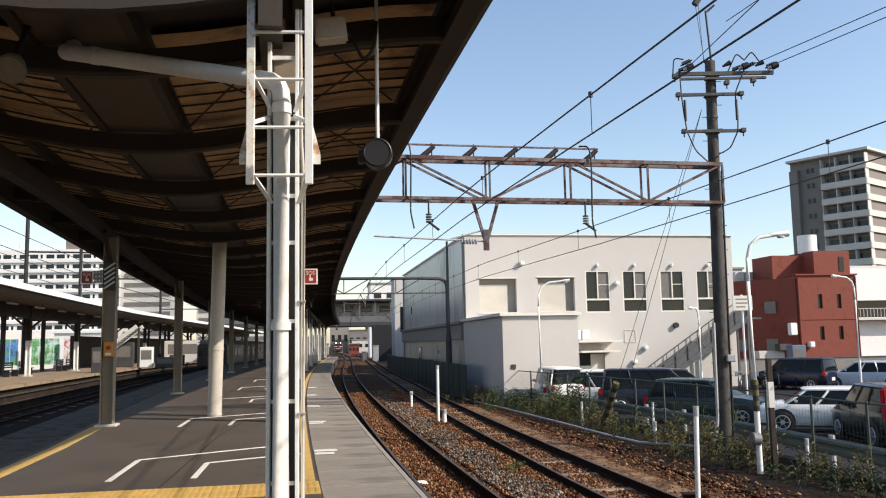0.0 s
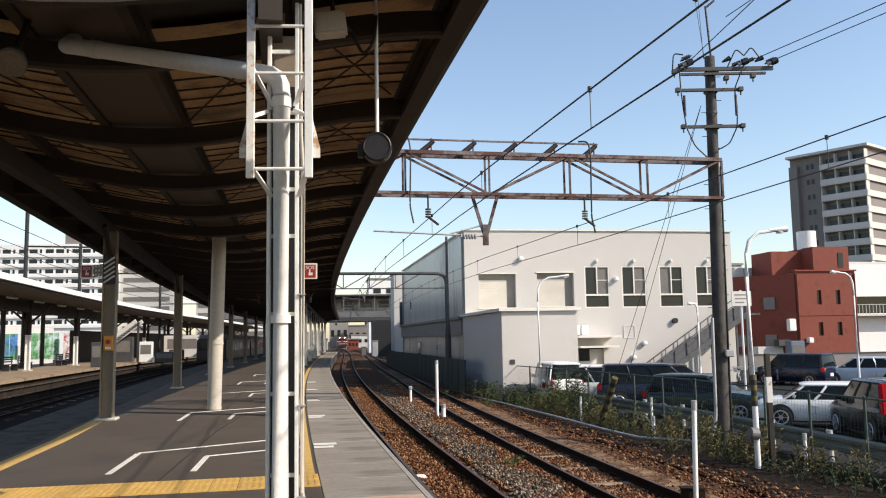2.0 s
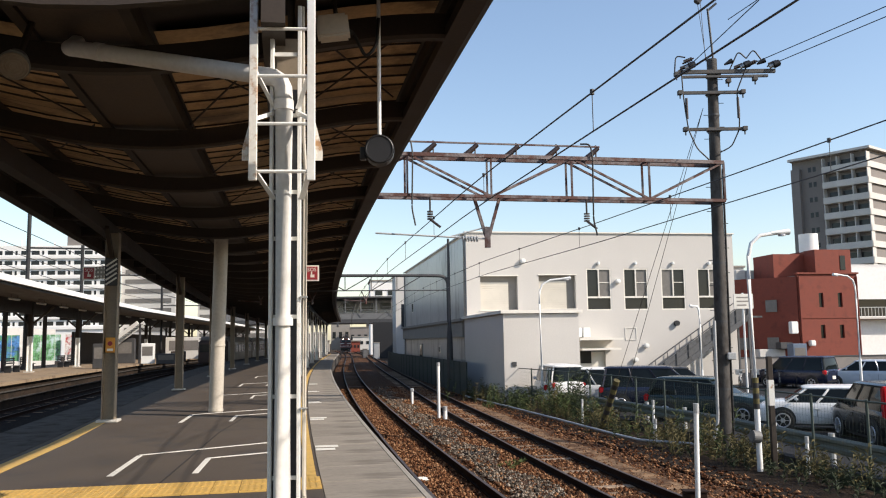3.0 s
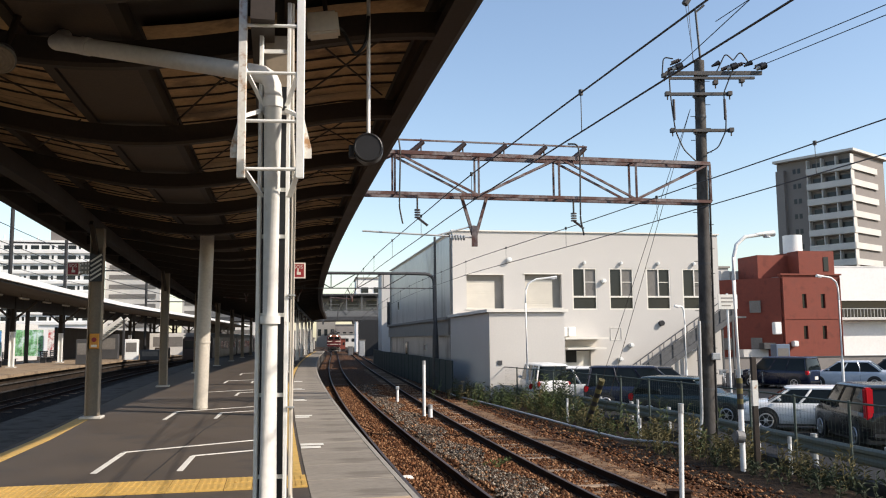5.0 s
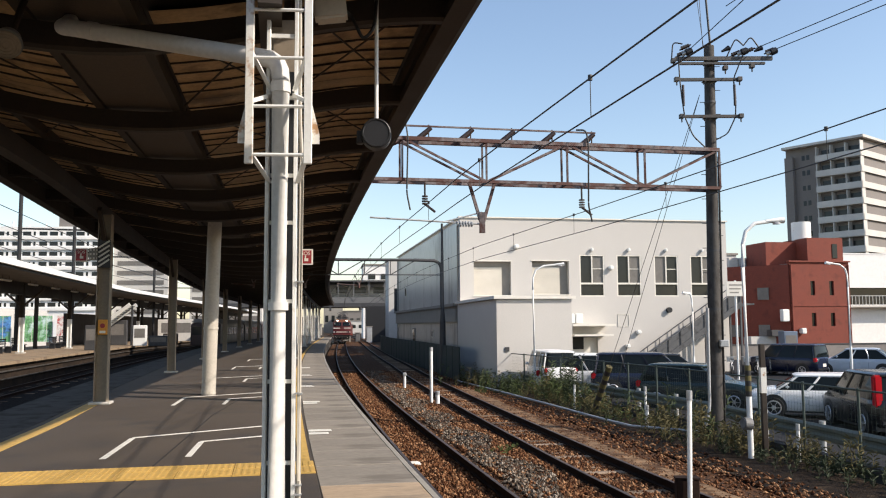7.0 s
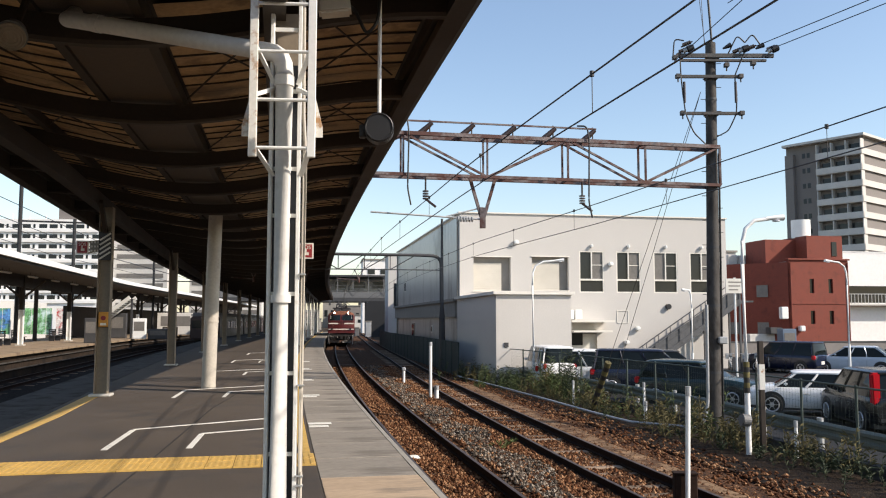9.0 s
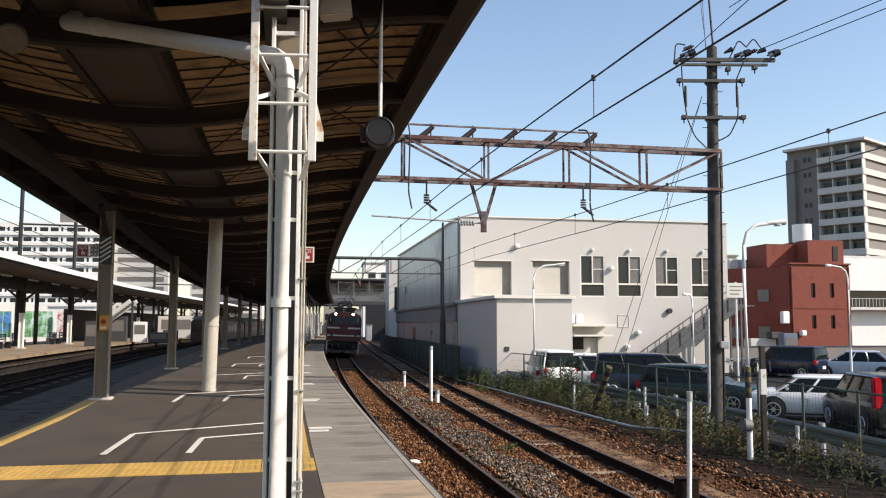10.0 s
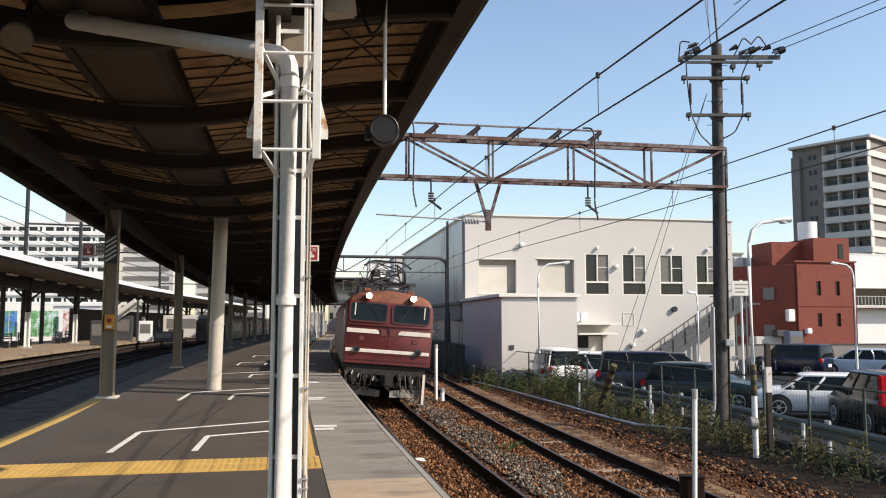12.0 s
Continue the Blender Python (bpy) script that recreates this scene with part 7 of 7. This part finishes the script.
# ---- cars ----
def car(m, paint, label, ln=4.3, wd=1.7, ht=1.5, hood=0.95, c0=0.62, c1=0.98, r0=0.48, r1=0.92, dark_tail=False):
    """A car whose nose points along +x. c0..c1: the cabin's foot along the length from the tail, r0..r1: its roof."""
    c = thing("car", label, "car", m, "parked cars")
    h = wd / 2
    x_of = lambda f: ln * (f - 0.5)
    base = 0.22

    # lower body: cross-sections from tail to nose, narrowing and rounding towards both ends
    bm = B()
    rings = []
    for f in (0.0, 0.012, 0.035, 0.08, 0.16, 0.3, 0.45, 0.6, 0.72, 0.8, 0.88, 0.94, 0.975, 0.992, 1.0):
        e = abs(2 * f - 1)
        w = h * (1 - 0.13 * e ** 8 - 0.05 * e ** 40)
        top = hood + 0.02 - (0.0 if f < c1 else 0.2 * ((f - c1) / (1.001 - c1)) ** 1.6) - (0.1 * e ** 30)
        low = base + 0.07 * e ** 14
        half = [(0.9, low), (0.985, low + 0.1), (1.0, low + 0.3), (1.0, top - 0.22), (0.975, top - 0.08), (0.9, top - 0.015)]
        ring = [(-k * w, z) for k, z in half] + [(-0.45 * w, top + 0.02), (0.45 * w, top + 0.02)] + [(k * w, z) for k, z in half[::-1]]
        rings.append([bm.verts.new((x_of(f), y, z)) for y, z in ring])
    n = len(rings[0])
    for a, b in zip(rings, rings[1:]):
        for k in range(n):
            bm.faces.new((a[k], a[(k + 1) % n], b[(k + 1) % n], b[k]))
    bm.faces.new(rings[0])
    bm.faces.new(rings[-1][::-1])
    part("body", bm, paint, c, smooth=True)

    def plan(x0, x1, w, z, r=0.16, k=4):
        out = []
        for px, py, a0 in ((x1 - r, w - r, 0), (x0 + r, w - r, 90), (x0 + r, r - w, 180), (x1 - r, r - w, 270)):
            for i in range(k + 1):
                a = math.radians(a0 + 90 * i / k)
                out.append((px + r * math.cos(a), py + r * math.sin(a), z))
        return out

    def loft(levels):
        bm = B()
        rg = [[bm.verts.new(p) for p in lv] for lv in levels]
        for a, b in zip(rg, rg[1:]):
            for k in range(len(a)):
                bm.faces.new((a[k], a[(k + 1) % len(a)], b[(k + 1) % len(a)], b[k]))
        bm.faces.new(rg[0][::-1])
        bm.faces.new(rg[-1])
        return bm

    foot0, foot1, top0, top1 = x_of(c0), x_of(c1), x_of(r0), x_of(r1)
    z0, z1 = hood - 0.03, ht - 0.07
    lerp = lambda a, b, t: a + (b - a) * t
    wide = lambda t: (h - 0.05) * (1 - 0.17 * t ** 1.35)
    edge = lambda t: (lerp(foot0, top0, t ** 1.15), lerp(foot1, top1, t ** 0.92))
    part("window_band", loft([plan(*edge(t), wide(t), lerp(z0, z1, t)) for t in (0.0, 0.33, 0.66, 1.0)]), CAR_GLASS, c, "dark tinted windows", smooth=True)
    part("roof", loft([plan(top0 - 0.05 + d, top1 + 0.06 - 1.6 * d, wide(1.0) + 0.02 - 0.8 * d, z1 + z) for d, z in ((0.0, -0.02), (0.0, 0.02), (0.05, 0.05), (0.16, 0.072), (0.3, 0.08))]), paint, c, smooth=True)
    for sd in (-1, 1):
        for f, w in ((0.03, 0.13), (0.36, 0.06), (0.66, 0.06), (0.965, 0.06)):
            bm = B()
            for ta, tb in ((0.0, 0.33), (0.33, 0.66), (0.66, 1.0)):
                pts = []
                for t in (ta, tb):
                    xa, xb = edge(t)
                    pts.append(Vector((lerp(xa, xb, f), sd * (wide(t) + 0.004 - (0.02 if f in (0.03, 0.965) else 0.0)), lerp(z0, z1, t))))
                bar(bm, pts[0], pts[1] + (pts[1] - pts[0]) * 0.03, 0.03, w)
            part("pillar", bm, paint, c)
        for f in (0.36, 0.66):
            bm = B()
            xa, xb = edge(0.0)
            bar(bm, (lerp(xa, xb, f), sd * (h - 0.002), base + 0.2), (lerp(xa, xb, f), sd * (h - 0.002), hood - 0.22), 0.01, 0.012)
            part("door_seam", bm, BLACK_PLASTIC, c)
    for fx, sd in ((0.19, -1), (0.19, 1), (0.8, -1), (0.8, 1)):
        bm = B()
        rod(bm, (x_of(fx), sd * (h - 0.25), 0.34), (x_of(fx), sd * (h + 0.004), 0.34), 0.37, 24)
        part("wheel_arch", bm, BLACK_PLASTIC, c, "black wheel arch")
        bm = B()
        rod(bm, (x_of(fx), sd * (h - 0.2), 0.31), (x_of(fx), sd * (h + 0.015), 0.31), 0.31, 24)
        soften(bm, 0.02)
        w = part("tyre", bm, TYRE, c, smooth=True)
        bm = B()
        rod(bm, (x_of(fx), sd * (h + 0.012), 0.31), (x_of(fx), sd * (h + 0.024), 0.31), 0.07, 12)
        for k in range(6):
            a = k * math.tau / 6
            bar(bm, (x_of(fx), sd * (h + 0.02), 0.31), (x_of(fx) + 0.19 * math.cos(a), sd * (h + 0.02), 0.31 + 0.19 * math.sin(a)), 0.085, 0.012)
        tube(bm, [(x_of(fx) + 0.2 * math.cos(a * math.tau / 20), sd * (h + 0.018), 0.31 + 0.2 * math.sin(a * math.tau / 20)) for a in range(21)], 0.022, 5)
        part("rim", bm, ALLOY, w, "alloy wheel")
    for sd in (-1, 1):
        tall = 0.34 if dark_tail else 0.0
        bm = B()
        box(bm, (x_of(0.0) + 0.12, sd * (h - 0.13), hood - 0.14 + tall), (0.2, 0.2, 0.24 + 1.6 * tall))
        soften(bm, 0.04, 2)
        part("tail_light", bm, TAIL_RED, c, "red tail light", smooth=True)
        bm = B()
        box(bm, (x_of(1.0) - 0.17, sd * (h - 0.24), hood - 0.24), (0.3, 0.34, 0.15))
        soften(bm, 0.04, 2)
        part("headlight", bm, CLEAR_LENS, c, smooth=True)
        bm = B()
        box(bm, (x_of(c1) - 0.4, sd * (h + 0.07), hood + 0.08), (0.1, 0.18, 0.12))
        soften(bm, 0.035, 2)
        part("mirror", bm, paint, c, smooth=True)
        for f in (0.3, 0.52):
            bm = B()
            bar(bm, (x_of(f), sd * (h + 0.002), hood - 0.2), (x_of(f + 0.04), sd * (h + 0.002), hood - 0.2), 0.02, 0.025)
            part("door_handle", bm, paint, c)
    bm = B()
    box(bm, (x_of(0.0) - 0.01, 0, 0.58), (0.02, 0.34, 0.17))
    part("rear_plate", bm, TRIM_WHITE, c, "blank pale plate")
    for f in (0.0, 1.0):
        bm = B()
        box(bm, (x_of(f) + (0.03 if f < 0.5 else -0.03), 0, 0.38), (0.12, wd * 0.82, 0.14))
        soften(bm, 0.03, 2)
        part("bumper", bm, BLACK_PLASTIC, c, smooth=True)
    bm = B()
    box(bm, (0, 0, 0.22), (ln * 0.94, wd * 0.9, 0.12))
    part("floor_pan", bm, BLACK_PLASTIC, c)
    return c


def paint(name, color, rough=0.25):
    m = mat(name, color, rough, 0.0, 0.05, 1.0, 20.0, 0.01)
    m.node_tree.nodes["Principled BSDF"].inputs["Coat Weight"].default_value = 0.15
    return m


P_TEAL = paint("teal_car_paint", (0.008, 0.024, 0.026))
P_WHITE = paint("white_car_paint", (0.8, 0.8, 0.78))
P_BLACK = paint("black_car_paint", (0.007, 0.0075, 0.009))
P_NAVY = paint("navy_car_paint", (0.008, 0.012, 0.032))
P_SILVER = paint("silver_car_paint", (0.4, 0.45, 0.52))
P_DARK = paint("charcoal_car_paint", (0.03, 0.032, 0.036))
ZC = -1.23
car(pose(9.0, 28.5, ZC, 0, 0, -38), P_TEAL, "dark teal estate car parked behind the fence", 4.3, 1.7, 1.48, 0.92, 0.03, 0.72, 0.1, 0.54)
car(pose(8.3, 33.0, ZC, 0, 0, -14), P_NAVY, "navy minivan parked in the car park", 4.5, 1.72, 1.72, 0.98, 0.02, 0.82, 0.06, 0.62)
car(pose(6.4, 35.6, ZC, 0, 0, -14), P_WHITE, "white estate car parked near the annex", 4.4, 1.7, 1.62, 0.95, 0.03, 0.74, 0.06, 0.6)
car(pose(10.6, 38.2, ZC, 0, 0, -14), P_DARK, "charcoal saloon car parked near the building", 4.5, 1.72, 1.5, 0.92, 0.08, 0.74, 0.16, 0.58)
car(pose(4.9, 36.6, ZC, 0, 0, 97), P_WHITE, "white box van parked by the annex", 3.6, 1.5, 1.75, 1.05, 0.03, 0.9, 0.05, 0.8)
car(pose(19.3, 46.3, ZC, 0, 0, 128), P_NAVY, "dark navy minivan standing with its tail to the tracks", 4.2, 1.7, 1.7, 1.0, 0.02, 0.82, 0.05, 0.64)
car(pose(22.4, 45.0, ZC, 0, 0, 148), P_SILVER, "silver-blue saloon car in the car park", 4.5, 1.74, 1.48, 0.95, 0.1, 0.76, 0.24, 0.58)
car(pose(11.35, 25.6, ZC, 0, 0, 160), P_WHITE, "white small car parked behind the fence", 3.7, 1.55, 1.32, 0.86, 0.04, 0.8, 0.1, 0.62)
car(pose(11.7, 22.45, ZC, 0, 0, 84), P_BLACK, "black hatchback with tall red tail lights", 3.9, 1.7, 1.58, 0.95, 0.02, 0.78, 0.06, 0.6, True)
car(pose(26.5, 48.0, ZC, 0, 0, 150), P_DARK, "dark car at the back of the car park", 4.3, 1.7, 1.5, 0.92, 0.06, 0.74, 0.16, 0.58)


lt = thing("litter", "crumpled pale paper litter lying on the ballast", "litter", pose(*on(17.1, -0.35, -1.14)))
bm = B()
bmesh.ops.create_icosphere(bm, subdivisions=2, radius=0.14)
for v in bm.verts:
    v.co = Vector((v.co.x * 1.3, v.co.y, v.co.z * 0.35)) * (0.75 + 0.5 * noise.noise(v.co * 9))
part("paper", bm, TRIM_WHITE, lt)

# bicycles by the stair
def bicycle(m, first=[]):
    if first:
        return copy_thing(first[0], m)
    b = thing("bicycle", "dark city bicycle parked by the stair", "bicycle", m, "parked bicycles")
    for x in (-0.52, 0.52):
        bm = B()
        tube(bm, [(x + 0.32 * math.cos(a * math.tau / 18), 0, 0.33 + 0.32 * math.sin(a * math.tau / 18)) for a in range(19)], 0.02, 5)
        for k in range(6):
            a = k * math.tau / 6
            rod(bm, (x, 0, 0.33), (x + 0.31 * math.cos(a), 0, 0.33 + 0.31 * math.sin(a)), 0.005, 4)
        part("wheel", bm, TYRE, b)
    bm = B()
    for p, q in (((-0.52, 0.33), (-0.1, 0.3)), ((-0.1, 0.3), (0.4, 0.8)), ((-0.1, 0.3), (-0.22, 0.85)), ((-0.52, 0.33), (-0.2, 0.75)), ((0.52, 0.33), (0.36, 1.0))):
        rod(bm, (p[0], 0, p[1]), (q[0], 0, q[1]), 0.02, 6)
    part("frame", bm, GALVANISED, b)
    bm = B()
    box(bm, (-0.23, 0, 0.9), (0.24, 0.14, 0.06))
    part("saddle", bm, BLACK_PLASTIC, b)
    bm = B()
    rod(bm, (0.34, -0.27, 1.02), (0.34, 0.27, 1.02), 0.015, 6)
    part("handlebar", bm, GALVANISED, b)
    bm = B()
    box(bm, (0.6, 0, 0.85), (0.28, 0.34, 0.24))
    part("basket", bm, GALVANISED, b)
    first.append(b)
    return b


for k in range(9):
    bicycle(pose(15.3 + 0.75 * k, 45.5 + 0.14 * k + 0.2 * math.sin(k * 2.1), ZC, 0, 0, 70 + 8 * math.sin(k * 1.7)))

# ---- weeds along the fence: past counting ----
rng = random.Random(11)


def weeds(name, label, material, clumps):
    """Leafy stems: thin upright stalks that carry small pointed leaves."""
    verts, faces = [], []

    def leaf(p, d, ln, w):
        d = d.normalized()
        s = d.cross(Vector((rng.uniform(-1, 1), rng.uniform(-1, 1), 0.6))).normalized() * w
        k = len(verts)
        tip = p + d * ln - Vector((0, 0, ln * 0.25))
        for q in (p, p + d * ln * 0.5 + s, tip, p + d * ln * 0.5 - s):
            verts.append(tuple(q))
        faces.append((k, k + 1, k + 2))
        faces.append((k, k + 2, k + 3))

    for y, o, h, n, spread in clumps:
        for i in range(n):
            p = on(y + rng.gauss(0, spread), o + rng.gauss(0, spread * 0.7), -1.28)
            hh = h * rng.uniform(0.45, 1.1)
            leanv = Vector((rng.uniform(-0.25, 0.25), rng.uniform(-0.25, 0.25), 1))
            steps_n = 7
            last = p
            for j in range(1, steps_n + 1):
                q = p + leanv * (hh * j / steps_n) + Vector((rng.uniform(-0.02, 0.02), rng.uniform(-0.02, 0.02), 0))
                k = len(verts)
                verts.extend([tuple(last + Vector((0.006, 0, 0))), tuple(last - Vector((0.006, 0, 0))), tuple(q - Vector((0.005, 0, 0))), tuple(q + Vector((0.005, 0, 0)))])
                faces.append((k, k + 1, k + 2, k + 3))
                for e in range(3):
                    a = rng.uniform(0, math.tau)
                    leaf(q, Vector((math.cos(a), math.sin(a), rng.uniform(0.4, 1.6))), rng.uniform(0.1, 0.26) * (0.5 + 0.5 * h), rng.uniform(0.006, 0.016))
                last = q
    me = bpy.data.meshes.new(name)
    me.from_pydata(verts, [], faces)
    me.materials.append(material)
    tagged(new(name, me), label, "weeds", kind="stuff")


near_fence = [(y, 6.9 + rng.uniform(-0.5, 0.6) - 0.05 * max(0, y - 26), rng.uniform(0.45, 1.1), 9 if y > 29 else 4, 0.45) for y in np.linspace(18, 41, 44)]
weeds("weeds", "green weeds along the fence", LEAF, near_fence[::2] + [(30.0, 6.7, 1.35, 26, 0.35), (33.5, 6.2, 0.8, 8, 0.6), (37, 5.6, 0.8, 14, 0.8), (39.5, 5.2, 0.9, 14, 0.8), (35, 6.0, 0.8, 10, 0.7)])
weeds("dry_weeds", "dry yellowish weeds along the fence", LEAF_DRY, [(y, o, h * 0.95, 10, s) for y, o, h, n, s in near_fence[1::2]] + [(17.5, 7.0, 0.7, 14, 0.3), (15.6, 7.4, 0.6, 12, 0.4), (38.5, 5.3, 0.8, 18, 0.7)])
weeds("dark_weeds", "dark tall weeds against the fence", LEAF_DARK, [(28.6, 6.9, 1.6, 19, 0.25), (26, 7.4, 0.8, 5, 0.8), (22.5, 7.7, 0.6, 3, 0.8), (34, 6.4, 0.9, 16, 1.0), (18.0, 7.2, 0.45, 10, 0.6), (16.5, 6.9, 0.3, 13, 0.6), (15.0, 7.2, 0.4, 13, 0.6), (14, 7.3, 0.5, 15, 0.7), (12.6, 7.2, 0.4, 13, 0.7), (20, 6.8, 0.3, 11, 0.7), (22.5, 6.8, 0.35, 10, 0.7), (24.5, 6.6, 0.35, 19, 0.7), (26.5, 6.5, 0.35, 17, 0.7), (31.5, 6.8, 0.9, 12, 0.8)])
weeds("tall_grass", "tall yellow-green grass by the pole and fence", LEAF_DRY, [(18.6, 6.75, 0.95, 9, 0.12), (17.4, 7.35, 0.8, 9, 0.2), (16.2, 7.6, 0.75, 8, 0.25), (14.6, 7.7, 0.7, 8, 0.3), (24.5, 6.9, 0.6, 8, 0.3), (30.8, 6.6, 1.3, 12, 0.2)])
weeds("track_weeds", "small green tufts in the ballast", LEAF, [(18.2, 1.9, 0.22, 14, 0.25), (19.0, 2.2, 0.15, 8, 0.3), (35, 5.0, 0.3, 12, 0.5)])



def motions():
    rows = []
    for i in range(25):
        t = 0.5 * i
        y = 26.8 + 21.0 * (12 - t)
        cant = 4.3 * min(1.0, max(0.0, (82 - y) / 25))
        p = on(y, -0.03 * cant, -1.0)
        rows.append((t, pose(p.x, p.y, p.z, 0, cant, turn(y + 5) - 0.8)))
    walk(loco, rows)


motions()
